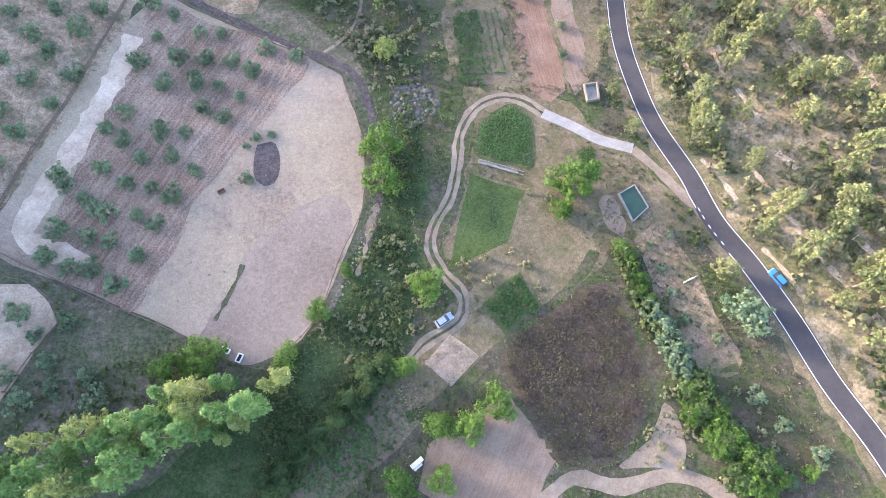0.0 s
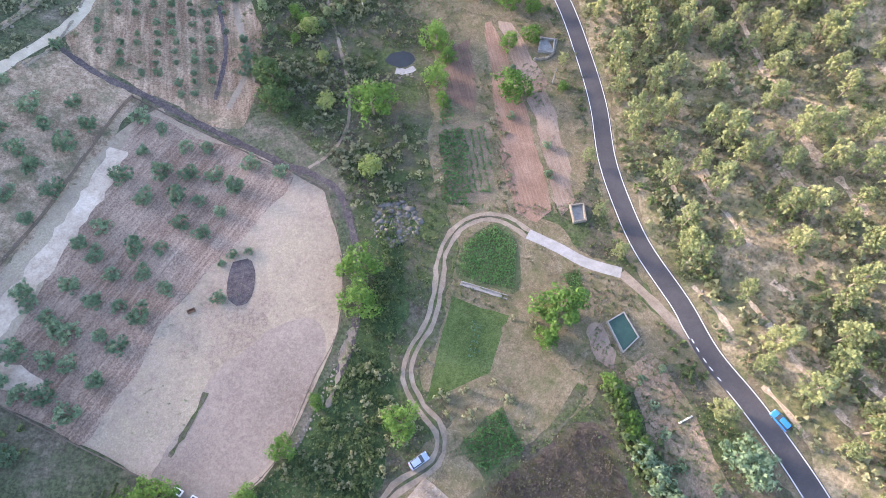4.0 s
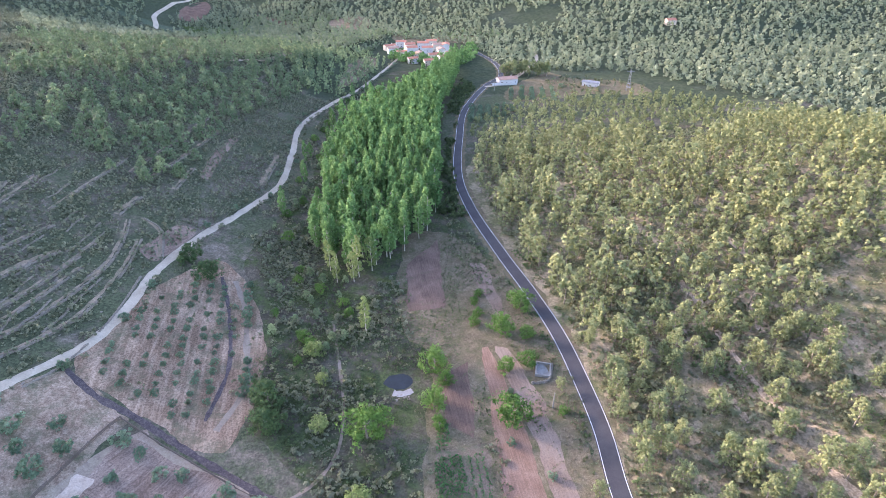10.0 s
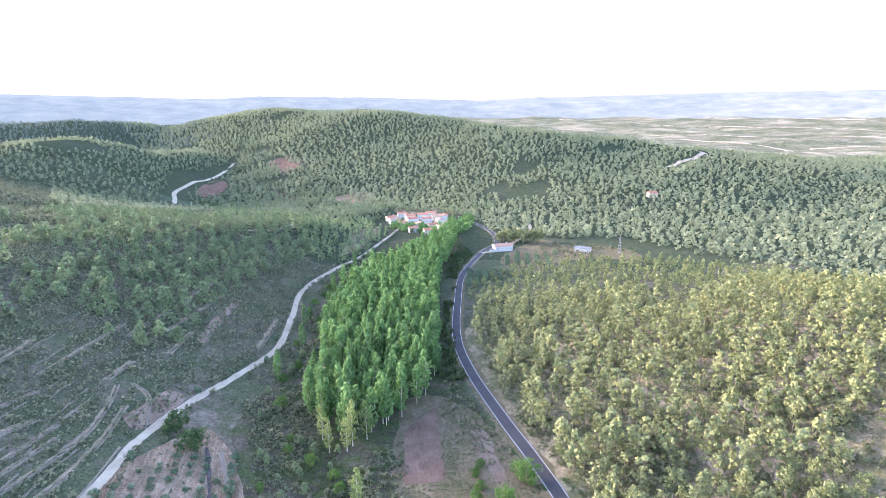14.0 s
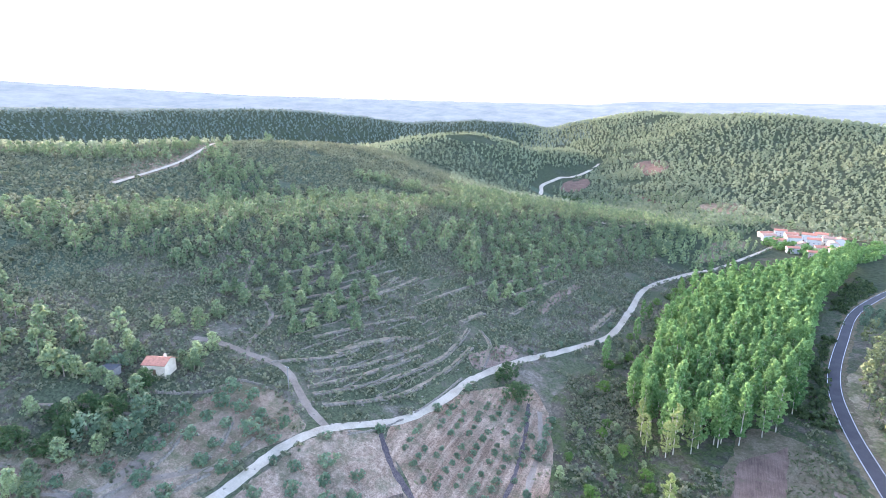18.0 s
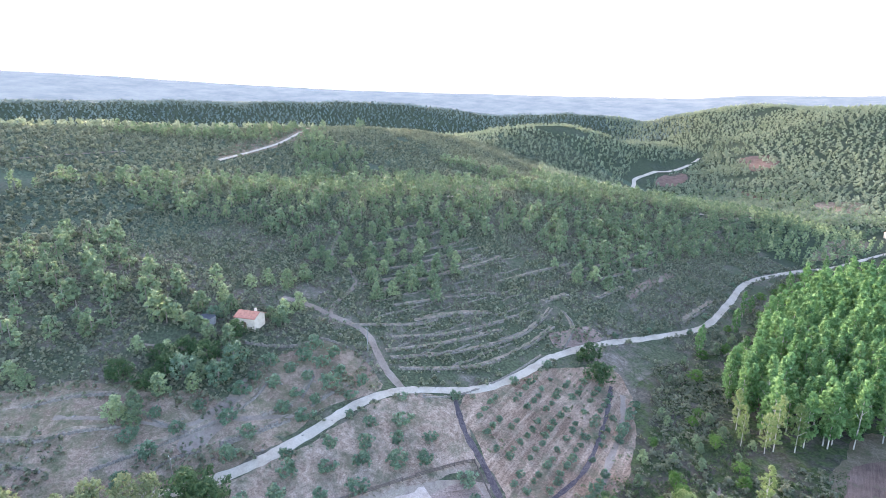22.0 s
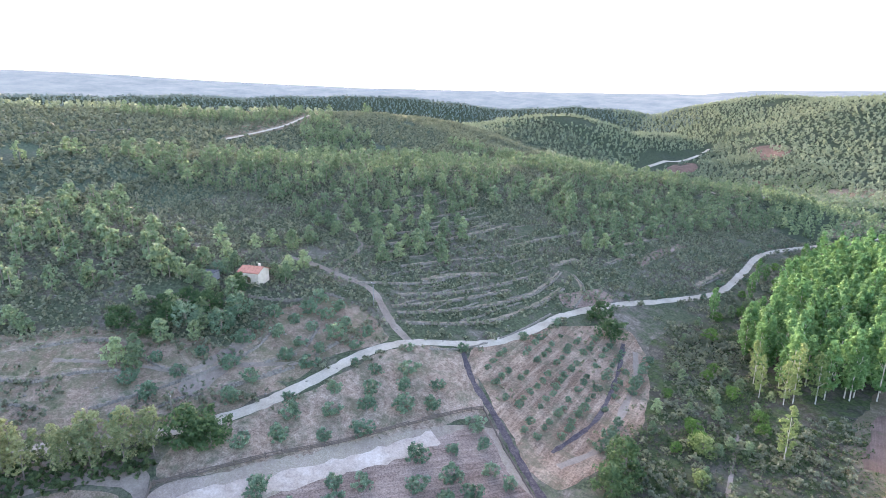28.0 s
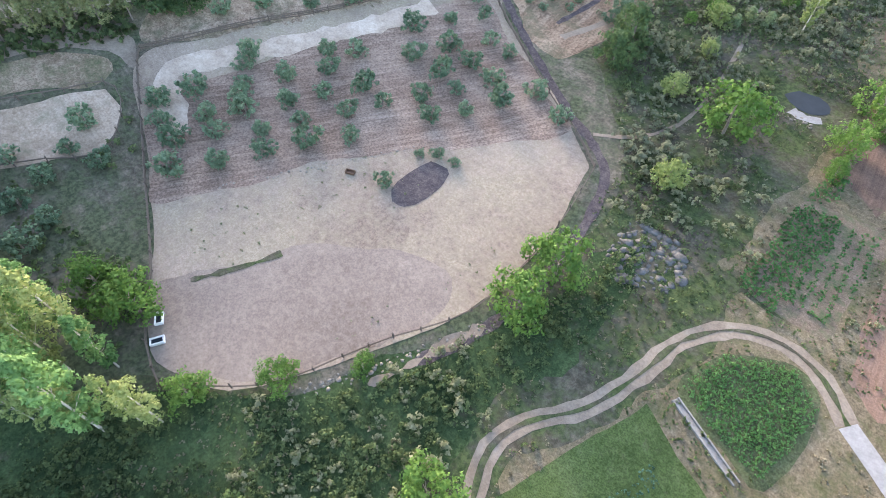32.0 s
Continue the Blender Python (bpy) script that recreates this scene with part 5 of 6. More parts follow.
def orchard(outline, origin, along, across, scale, seed, lost=0.08):
    """Rows of olives on a turned grid inside an outline."""
    rng = np.random.default_rng(seed)
    xs, ys = [], []
    for i in range(-25, 26):
        for j in range(-25, 26):
            x, y = origin[0] + i * along[0] + j * across[0] + rng.uniform(-0.5, 0.5), origin[1] + i * along[1] + j * across[1] + rng.uniform(-0.5, 0.5)
            if rng.uniform() > lost and inside(outline, np.array([x]), np.array([y]))[0]:
                xs.append(x)
                ys.append(y)
    plant(olive, np.array(xs), np.array(ys), scale, seed, first=False)


orchard([(-106, 50), (-104, 82), (-107, 110), (-82, 114), (-80, 104), (-94, 66), (-101, 48)], (-93.3, 88.9), (4.3, 7.8), (-5.0, 5.2), 1.25, 48)
orchard([(-92, 150), (-89, 164), (-78, 184), (-66, 172), (-58, 150), (-57, 130), (-60, 115), (-73, 120), (-92, 128)], (-72, 140), (-0.9, 3.7), (4.6, 1.0), 0.60, 49, 0.14)
orchard([(-50, 126), (-54, 145), (-60, 165), (-66, 178), (-62, 178), (-54, 160), (-47, 128)], (-55, 148), (-1.2, 4.2), (4.2, 1), 0.9, 50, 0.1)
orchard([(-141, 80), (-143, 112), (-118, 113), (-112, 106), (-114, 80), (-128, 72)], (-128, 95), (6.2, 3.0), (-3.2, 6.4), 1.25, 51, 0.12)
orchard([(-112, 76), (-113, 55), (-120, 40), (-140, 48), (-136, 70), (-124, 72)], (-122, 60), (7.5, 3.0), (-4, 8), 1.2, 52, 0.3)
orchard([(62, 484), (110, 494), (98, 440), (58, 442)], (80, 465), (0.8, 6.6), (8.5, -0.5), 1.1, 53, 0.05)
orchard([(28, 424), (62, 431), (56, 398), (25, 378)], (40, 410), (0.5, 5.5), (6.0, 0.0), 1.15, 54, 0.05)
orchard([(-96, 30), (-80, 24), (-62, 16), (-70, 6), (-90, 4)], (-78, 18), (6, 3), (-3, 5.5), 1.2, 55, 0.3)
orchard([(26, 84), (37, 84), (30, 125), (22, 140), (21, 120)], (25, 100), (0.6, 9), (9, 0), 0.62, 56, 0.3)
orchard([(54, 4), (66, 10), (82, -8), (72, -22), (64, -14)], (70, -2), (5.5, -6), (6, 5), 0.9, 57, 0.3)
orchard([(46, 38), (53, 41), (60, 14), (52, 18)], (50, 32), (1.5, -6), (5, 2), 0.62, 58, 0.3)

# weeds and shrubs that break up the valley floor
VALLEY = [(-40, -40), (40, -40), (86, -20), (68, 22), (56, 50), (45, 80), (45, 130), (33, 175), (14, 230), (6, 240), (-4, 205), (-12, 186), (-36, 196), (-50, 230), (-66, 230), (-60, 190), (-50, 160), (-46, 120),
          (-20, 92), (-13, 60), (-19, 30), (-44, 6)]
BEDS = ([(11, 72), (19, 77), (24, 73), (23.5, 59), (18, 60), (9.5, 63)], [(8, 58), (21, 53), (16, 40), (2, 34)], [(20, 51), (29, 47), (36, 38), (26, 26), (19, 39)], [(9, 25), (18, 33), (23, 24), (14, 19)],
        [(-4, 13), (2, 19), (8, 14), (2, 8)], [(-33, -12), (-11, 8), (-5, 0), (-23, -15)], [(15, 18), (36, 30), (43, 17), (43, 1), (34, -8), (23, -8), (13, 12)],
        [(-6, -12), (-3, -4), (14, 7), (23, -8), (18, -16), (2, -20)], [(-7, 194), (5, 213), (8, 167), (-5, 164)], [(6, 134), (15, 140), (16, 112), (8, 116)], [(19, 147), (26, 146), (33, 110), (38, 83), (26, 82), (20, 125)],
        [(5, 108), (19, 110), (20, 84), (8, 83)], [(42, 50), (47, 54), (50, 47), (45, 43)], [(-12, 127), (-12, 137), (1, 137), (1, 125)], [(38, 82), (42, 82), (42, 76), (38, 76)])


def weeds(name, outline, gap, scale, leaf, seed, label, cut, wave, size=0.24, clumps=4, per=5):
    x, y = spread(outline, gap, seed)
    k = drift(x, y, wave, seed) > cut
    for line, w in ((LOOP, 2.2), (ROAD, 3.6), ([(27, 74), (34, 70), (40, 66), (48, 63), (53, 57), (59, 49), (64, 41)], 2.0), ([(14, -22), (20, -15), (26, -11), (31, -12), (36, -13), (47, -11), (56, -15)], 2.0)):
        k &= ~near_line(line, x, y, w)
    for b in BEDS:
        k &= ~inside(b, x, y)
    return wood(name, "shrub", x[k], y[k], scale, leaf, seed + 1, label, "weeds", clumps, per, size, spread_size=0.5)


DRY_LEAF = leafage("dry grass blades", (0.10, 0.085, 0.055), (0.16, 0.14, 0.09), (0.24, 0.21, 0.14), 0.3, 0.15)
weeds("weeds", VALLEY, 1.25, 0.45, GREEN_SHRUB, 160, "low green weeds over the valley floor", -0.15, 7)
weeds("dry_grass", VALLEY, 1.5, 0.36, DRY_LEAF, 162, "tufts of dry grass over the valley floor", 0.05, 6)
weeds("bushes", VALLEY, 3.6, 1.1, SHRUB_LEAF, 164, "grey-green bushes scattered over the valley floor", 0.25, 11, 0.17, 9, 9)
weeds("bushes", [(-50, 230), (-66, 230), (-70, 205), (-50, 160), (-46, 120), (-20, 92), (-8, 90), (0, 110), (2, 150), (-10, 186), (-36, 196)], 2.7, 1.25, GARRIGUE, 166,
      "dark green scrub between the orchard and the stream", 0.2, 9, 0.17, 9, 9)
weeds("bushes", [(58, 36), (45, 80), (44, 130), (34, 170), (40, 170), (47, 132), (49, 95), (54, 68), (66, 40)], 2.2, 0.9, GREEN_SHRUB, 168, "bushes on the bank below the road", 0.0, 8, 0.3, 7, 5)
ax, ay = spread([(-64, 205), (-46, 190), (-30, 190), (-22, 150), (-30, 130), (-46, 140), (-52, 170)], 7.4, 170)
plant([broad[0], stream_pine[0], stream_pine[1]], ax, ay, 0.55, 171, first=False)
ax, ay = spread([(-560, 1180), (-440, 1240), (-190, 1000), (-90, 800), (-60, 730), (-110, 600), (-150, 660), (-330, 780), (-300, 1000), (-420, 1080)], 10.5, 172)
k = (drift(ax, ay, 30, 173) > -0.25) & ~near_line(VALLEY_ROAD, ax, ay, 18)
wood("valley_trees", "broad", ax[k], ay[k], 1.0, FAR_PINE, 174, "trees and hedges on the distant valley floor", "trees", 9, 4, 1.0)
ax, ay = spread([(-445, 1210), (-415, 1000), (-405, 880), (-300, 770), (-150, 690), (-90, 800), (-200, 990), (-350, 1210), (-480, 1400), (-520, 1400)], 9.5, 272)
k = (drift(ax, ay, 28, 273) > -0.45) & ~near_line(VALLEY_ROAD, ax, ay, 12)
for bed in ([(-397, 896), (-414, 961), (-406, 1023), (-377, 983), (-369, 895)], [(-294, 943), (-213, 891), (-211, 861), (-260, 903)], [(-358, 1155), (-299, 1185), (-275, 1098), (-301, 1060)], [(-169, 907), (-117, 934), (-103, 858), (-156, 849)]):
    k &= ~inside(bed, ax, ay)
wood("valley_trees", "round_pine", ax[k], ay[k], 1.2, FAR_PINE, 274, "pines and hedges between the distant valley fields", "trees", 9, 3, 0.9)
ax, ay = spread([(-30, 600), (30, 600), (44, 640), (44, 720), (20, 640), (-20, 640), (-56, 670), (-50, 620)], 8.0, 175)
wood("valley_trees", "broad", ax, ay, 1.2, POPLAR_LEAF, 176, "leafy trees round the village", "trees", 14, 5, 0.8)
ax, ay = spread([(60, 540), (100, 530), (110, 548), (64, 560)], 6.0, 177)
wood("pine_row", "umbrella", ax, ay, 1.3, PINE_LEAF, 178, "row of tall pines behind the roadside house", "pine trees", 20, 5, 0.7, bark=BARK)
weeds("bushes", [(-80, 196), (-64, 205), (-50, 195), (-52, 240), (-58, 300), (-60, 400), (-44, 480), (-58, 490), (-72, 420), (-78, 350), (-70, 290), (-70, 258), (-76, 232)], 3.0, 1.3, GARRIGUE, 180,
      "scrub between the gravel road and the poplars", -0.3, 9, 0.24, 6, 6)
ax, ay = spread([(-66, 215), (-54, 205), (-58, 300), (-62, 400), (-48, 470), (-58, 480), (-72, 400), (-72, 300)], 8.5, 182)
plant([broad[1], stream_pine[2], poplar[3]], ax, ay, 0.62, 183, first=False)
scrub("bushes", EAST_HILL, 5.2, 1.9, SHRUB_LEAF, 184, "rounded grey-green bushes on the pine hillside", ((ROAD, 6),), -0.3, 10, 0.24, 6, 6)
scrub("dry_grass", [(104, -45), (190, -45), (190, 110), (100, 150), (60, 150), (58, 112), (64, 75), (82, 40), (94, 10)], 1.9, 0.5, DRY_LEAF, 186, "tufts of dry straw-coloured grass between the pines", ((ROAD, 4.5),), -0.4, 9, 0.26, 4, 5)

scrub("brambles", [(-104, 44), (-108, 30), (-118, 4), (-128, -2), (-122, 14), (-112, 44)], 1.5, 1.2, GREEN_SHRUB, 190, "dark bushes under the roadside pines", (), -2, 8, 0.3, 5, 6)
scrub("brambles", [(-40, 1), (-32, 12), (-25, 20), (-20, 31), (-12.5, 46), (-10.5, 60), (-8, 82), (-5, 72), (-3, 60), (-6.5, 46), (-7, 36), (-8, 24), (-13, 12), (-36, -10)], 1.7, 0.95, GREEN_SHRUB, 192,
      "dense dark brambles on the stream bank", ((LOOP, 2.6),), -0.45, 7, 0.15, 9, 9)
scrub("brambles", [(-13, 84), (-3, 86), (2, 80), (1, 73), (-6, 69), (-12, 73)], 1.6, 0.8, GREEN_SHRUB, 194, "shrubs growing between the rocks", (), -0.1, 5, 0.13, 7, 9)

ax, ay = spread([(22, 345), (60, 330), (150, 325), (270, 325), (330, 330), (250, 400), (176, 455), (130, 455), (92, 430), (64, 432), (30, 376)], 8.2, 196)
wood("pine_wood", "pine", ax, ay, 0.9, PINE_LEAF, 197, "pines on the back of the eastern hill", "pine wood", 16, 5, 0.62)
scrub("scrub", [(58, 446), (92, 446), (131, 466), (176, 462), (182, 500), (165, 520), (130, 530), (110, 560), (80, 520)], 6.5, 1.5, SHRUB_LEAF, 198, "bushes on the dry fields beyond the hill", (), -0.2, 20, 0.45, 4, 4)

scrub("bushes", [(88, 2), (96, -12), (106, -45), (124, -45), (112, 0), (98, 26), (90, 22)], 1.9, 1.2, GREEN_SHRUB, 204, "dark green scrub on the low bank beside the road", ((ROAD, 4.2),), -1.0, 8, 0.2, 7, 8)
ROADSIDE = [(103, -45), (128, -45), (124, 10), (118, 60), (114, 120), (98, 170), (60, 200), (34, 200), (44, 165), (51, 112), (54, 75), (66, 44), (78, 20), (90, -8)]
scrub("bushes", ROADSIDE, 2.4, 1.15, GREEN_SHRUB, 200, "dark green bushes crowding between the roadside pines", ((ROAD, 3.9), *((b, 1.8) for b, _ in BANKS)), 0.45, 7, 0.2, 7, 8)
scrub("bushes", ROADSIDE, 2.3, 1.05, SHRUB_LEAF, 202, "grey-green rosemary and gorse bushes under the pines", ((ROAD, 3.6), *((b, 1.5) for b, _ in BANKS)), -0.1, 6, 0.18, 7, 8)

scrub("bushes", [(6, 232), (17, 232), (11, 282), (13, 342), (19, 415), (36, 495), (22, 520), (8, 400), (7, 300)], 3.0, 1.7, GREEN_SHRUB, 210, "bushes between the poplar grove and the asphalt road", ((ROAD, 3.6),), -0.9, 14, 0.3, 6, 6)

ax, ay = spread([(-100, 430), (-72, 432), (-58, 505), (-64, 570), (-72, 640), (-76, 760), (10, 770), (60, 700), (90, 800), (-90, 830), (-200, 960), (-330, 900), (-260, 640), (-150, 560)], 9.5, 212)
k = (drift(ax, ay, 26, 213) > -0.75) & ~near_line([(-160, 451), (-141, 484), (-131, 522), (-148, 556)], ax, ay, 7)
wood("valley_trees", "round_pine", ax[k], ay[k], 0.95, WEST_PINE, 214, "trees and hedges round the village fields", "trees", 10, 5, 0.7)

# ---- walls, fences, buildings, vehicles, gardens ----
WOOD = plain("weathered fence wood", (0.105, 0.085, 0.068), 0.9, vary=0.3, scale=8)
WHITEWASH = plain("whitewashed wall", (0.46, 0.45, 0.42), 0.85, vary=0.12, scale=0.8)
CREAM = plain("cream plaster", (0.50, 0.43, 0.34), 0.85, vary=0.15, scale=0.8)
TILE = plain("terracotta roof tiles", (0.33, 0.145, 0.095), 0.85, vary=0.35, scale=1.6, bump=0.4)
OLD_TILE = plain("weathered roof tiles", (0.30, 0.185, 0.135), 0.85, vary=0.4, scale=1.2, bump=0.4)
GREY_ROOF = plain("grey sheet roof", (0.15, 0.16, 0.17), 0.6, 0.0, vary=0.15, scale=1.0)
SLAB = plain("weathered concrete", (0.19, 0.183, 0.168), 0.9, vary=0.25, scale=1.5, bump=0.2)
DARKWIN = plain("dark window pane", (0.03, 0.035, 0.04), 0.15, vary=0.2)
DOORWOOD = plain("brown door wood", (0.12, 0.07, 0.045), 0.6, vary=0.2, scale=5)
WATER = plain("green tank water", (0.030, 0.062, 0.048), 0.6, vary=0.15, scale=0.7)
GALV = plain("white enamel", (0.62, 0.62, 0.60), 0.5, vary=0.1)
RUBBER = plain("tyre rubber", (0.02, 0.02, 0.02), 0.85, vary=0.2)
RIM = plain("wheel metal", (0.45, 0.45, 0.46), 0.35, 0.8, vary=0.1)
LAMP = plain("headlamp glass", (0.7, 0.7, 0.68), 0.2, vary=0.05)
TAIL = plain("tail lamp", (0.35, 0.02, 0.02), 0.3, vary=0.1)


def box_bm(size, at=(0, 0, 0), bevel=0.0, turn=0.0, taper=1.0):
    bm = bmesh.new()
    bmesh.ops.create_cube(bm, size=1.0)
    for v in bm.verts:
        k = taper if v.co.z > 0 else 1.0
        v.co = Vector((v.co.x * size[0] * k, v.co.y * size[1] * k, v.co.z * size[2]))
    if bevel:
        bmesh.ops.bevel(bm, geom=bm.edges[:], offset=bevel, segments=1, affect="EDGES")
    bmesh.ops.transform(bm, matrix=pose(at[0], at[1], at[2], 0, 0, turn), verts=bm.verts)
    return bm


def rough_stones(line, height_, width, seed, gap=0.55, broken=-2.0):
    """A dry wall of uneven stones along a line on the plan."""
    rng = np.random.default_rng(seed)
    pts = curve(line, gap)
    pts = pts[drift(pts[:, 0], pts[:, 1], 5, seed) > broken]
    cube = np.array([(-1, -1, 0), (1, -1, 0), (1, 1, 0), (-1, 1, 0), (-0.8, -0.8, 1), (0.8, -0.8, 1), (0.8, 0.8, 1), (-0.8, 0.8, 1)], float)
    fc = np.array([(0, 1, 5, 4), (1, 2, 6, 5), (2, 3, 7, 6), (3, 0, 4, 7), (4, 5, 6, 7)])
    n = len(pts)
    rot = rng.uniform(-0.6, 0.6, n)
    sz = np.stack([rng.uniform(0.25, 0.48, n), rng.uniform(0.35, 0.6, n) * width, rng.uniform(0.55, 1.1, n) * height_], 1)
    d = np.gradient(pts, axis=0)
    ang = np.arctan2(d[:, 1], d[:, 0]) + rot
    v = cube[None] * sz[:, None, :] * (1 + rng.uniform(-0.2, 0.2, (n, 8, 3)))
    c, s = np.cos(ang)[:, None], np.sin(ang)[:, None]
    x = c * v[:, :, 0] - s * v[:, :, 1] + pts[:, 0:1]
    y = s * v[:, :, 0] + c * v[:, :, 1] + pts[:, 1:2]
    z = v[:, :, 2] + height(pts[:, 0], pts[:, 1])[:, None] - 0.1
    return np.stack([x, y, z], 2).reshape(-1, 3), (fc[None] + (np.arange(n) * 8)[:, None, None]).reshape(-1, 4)


OLD_STONE = plain("lichened field stone", (0.165, 0.145, 0.115), 0.95, vary=0.4, scale=1.5, bump=0.6)


# dry-stone terrace walls run along the contours of the western slope
def contour(level, y0, y1, seed, x0=-102, x1=-235):
    rng = np.random.default_rng(seed)
    out = []
    for y in np.arange(y0, y1, 4.0):
        xs = np.linspace(x0, x1, 260)
        zs = height(xs, np.full(260, y))
        k = np.argmax(zs > level)
        if zs[k] > level:
            out.append((xs[k] + rng.uniform(-0.5, 0.5), y))
    return out


for i, (level, y0, y1) in enumerate(((12.6, 128, 172), (13.4, 150, 190), (14.2, 130, 196), (15.2, 128, 165), (15.8, 168, 214), (16.8, 130, 200), (18.0, 132, 178), (18.6, 182, 226), (19.6, 136, 208), (21.0, 132, 172),
                                     (21.6, 176, 232), (23.0, 140, 222), (24.6, 146, 190), (25.4, 192, 240), (26.6, 150, 226), (28.0, 160, 205), (29.2, 172, 236), (30.4, 180, 220), (17.4, 236, 276), (20.5, 240, 290))):
    line = contour(level, y0, y1, i)
    if len(line) > 3:
        v, f = rough_stones(line, 0.5, 0.7, 200 + i, 0.5, -0.05)
        tagged(link_mesh("terrace_wall", v, f, OLD_STONE), label="low dry-stone wall holding a hillside terrace", category="wall", kind="structure")
for i, (line, w) in enumerate(SHELVES):
    off = np.array(line, float) + np.array([0.7 + w * 0.5, 0.0])
    v, f = rough_stones([tuple(q) for q in off], 0.75, 0.7, 300 + i, 0.5, -0.9)
    tagged(link_mesh("terrace_wall", v, f, OLD_STONE), label="low dry-stone wall holding a hillside terrace", category="wall", kind="structure")
for line, hgt in (([(-158, 84), (-150, 92), (-145, 100), (-144, 110), (-136, 114)], 1.0), ([(-104, 120), (-99, 131), (-97, 150), (-98, 172)], 0.5), 
                  ([(-118, 44), (-122, 52), (-119, 66), (-117, 82)], 0.6), ([(33, 130), (38, 131), (40, 137)], 0.9)):
    v, f = rough_stones(line, hgt, 0.7, 260 + int(hgt * 10), 0.5, -0.5)
    tagged(link_mesh("stone_wall", v, f, OLD_STONE), label="rough dry-stone field wall", category="wall", kind="structure")


def boulders(name, outline, gap, size, mat, seed, label):
    rng = np.random.default_rng(seed)
    x, y = spread(outline, gap, seed)
    base = bmesh.new()
    bmesh.ops.create_icosphere(base, subdivisions=1, radius=1)
    v0 = np.array([v.co[:] for v in base.verts])
    f0 = np.array([[v.index for v in f.verts] for f in base.faces])
    base.free()
    n = len(x)
    s = size * rng.uniform(0.4, 1.5, (n, 1, 1)) * rng.uniform(0.6, 1.3, (n, 1, 3)) * np.array([1, 1, 0.32])
    v = v0[None] * (1 + rng.uniform(-0.42, 0.42, (n, len(v0), 1))) * s
    v += np.stack([x, y, height(x, y) + 0.05], 1)[:, None, :]
    ob = link_mesh(name, v.reshape(-1, 3), (f0[None] + (np.arange(n) * len(v0))[:, None, None]).reshape(-1, 3), mat)
    return tagged(ob, label=label, category="rocks", kind="stuff")


boulders("rock_outcrop", [(-12, 83), (-4, 84), (1, 80), (0, 74), (-6, 71), (-11, 74)], 1.15, 0.65, ROCK, 70, "grey limestone outcrop in the grass")
boulders("loose_stones", [(-112, 60), (-100, 140), (-96, 210), (-110, 300), (-240, 300), (-260, 60), (-160, 0)], 7.5, 0.4, STONE, 71, "pale stones scattered over the scrub slope")
boulders("loose_stones", [(-7.5, 127), (-2, 127.5), (-2, 125), (-7, 124.5)], 1.0, 0.4, STONE, 72, "pale stones of the weir")
boulders("loose_stones", [(-66, 35), (-58, 51), (-48, 70.5), (-47, 70), (-57, 50), (-65, 34.6)], 0.9, 0.2, STONE, 75, "stones along the low bank between orchard and pasture")
boulders("loose_stones", EAST_HILL, 6.0, 0.3, STONE, 73, "pale stones on the pine hillside")
boulders("loose_stones", [(-24, 24), (-17, 38), (-13, 52), (-15, 52), (-20, 38), (-26, 24)], 0.9, 0.25, STONE, 74, "gravel stones in the dry stream bed")

# post-and-rail fences
post_bm = box_bm((0.2, 0.2, 1.6), (0, 0, 0.65), 0.02)
post_me = bpy.data.meshes.new("post")
post_bm.to_mesh(post_me)
post_bm.free()
post_me.materials.append(WOOD)
rail_bm = box_bm((1.0, 0.16, 0.20), (0, 0, 0), 0.015)
rail_me = bpy.data.meshes.new("rail")
rail_bm.to_mesh(rail_me)
rail_bm.free()
rail_me.materials.append(WOOD)


def fence(points, label, gap=3.2, rails=(0.55, 1.05), seed=1):
    rng = np.random.default_rng(seed)
    f = thing("fence", label, "fence")
    p = curve(points, gap)
    for i, (x, y) in enumerate(p):
        o = new("post", post_me)
        o.parent = f
        s = rng.uniform(0.85, 1.15)
        o.matrix_basis = pose(x, y, ground(x, y), rng.uniform(-4, 4), rng.uniform(-4, 4), rng.uniform(0, 90)) @ Matrix.Diagonal((1, 1, s, 1))
        if i + 1 < len(p):
            x2, y2 = p[i + 1]
            a, b = Vector((x, y, ground(x, y))), Vector((x2, y2, ground(x2, y2)))
            for h in rails:
                if rng.uniform() < 0.06:
                    continue
                d = b - a
                r = new("rail", rail_me)
                r.parent = f
                m = d.to_track_quat("X", "Z").to_matrix().to_4x4()
                r.matrix_basis = Matrix.Translation((a + b) / 2 + Vector((0, 0, h + rng.uniform(-0.05, 0.05)))) @ m @ Matrix.Diagonal((d.length + 0.1, 1, 1, 1))
    return f


fence([(-101, 42), (-95, 63), (-89, 78), (-84, 95), (-79, 112), (-77.4, 114.9)], "weathered wooden post-and-rail fence above the pasture", 3.0, (0.4, 0.8, 1.15), 1)
fence([(-77.4, 114.9), (-59, 105.7), (-42.4, 97.4), (-31.3, 92.1), (-23.3, 87.3)], "weathered wooden fence along the olive orchard", 3.2, (0.5, 1.0), 2)
fence([(-23.3, 87.3), (-19.2, 72.6), (-17.2, 56), (-18.5, 47.5), (-22, 40), (-24.4, 33), (-27, 25), (-31, 19.4), (-37.5, 13)], "wooden post fence along the stream side of the pasture", 3.4, (0.6,), 3)
fence([(-37.5, 12.5), (-45, 14), (-56, 20), (-76, 28.7), (-98, 39.5), (-101, 42)], "wooden rail fence closing the pasture", 3.2, (0.5, 1.0), 4)
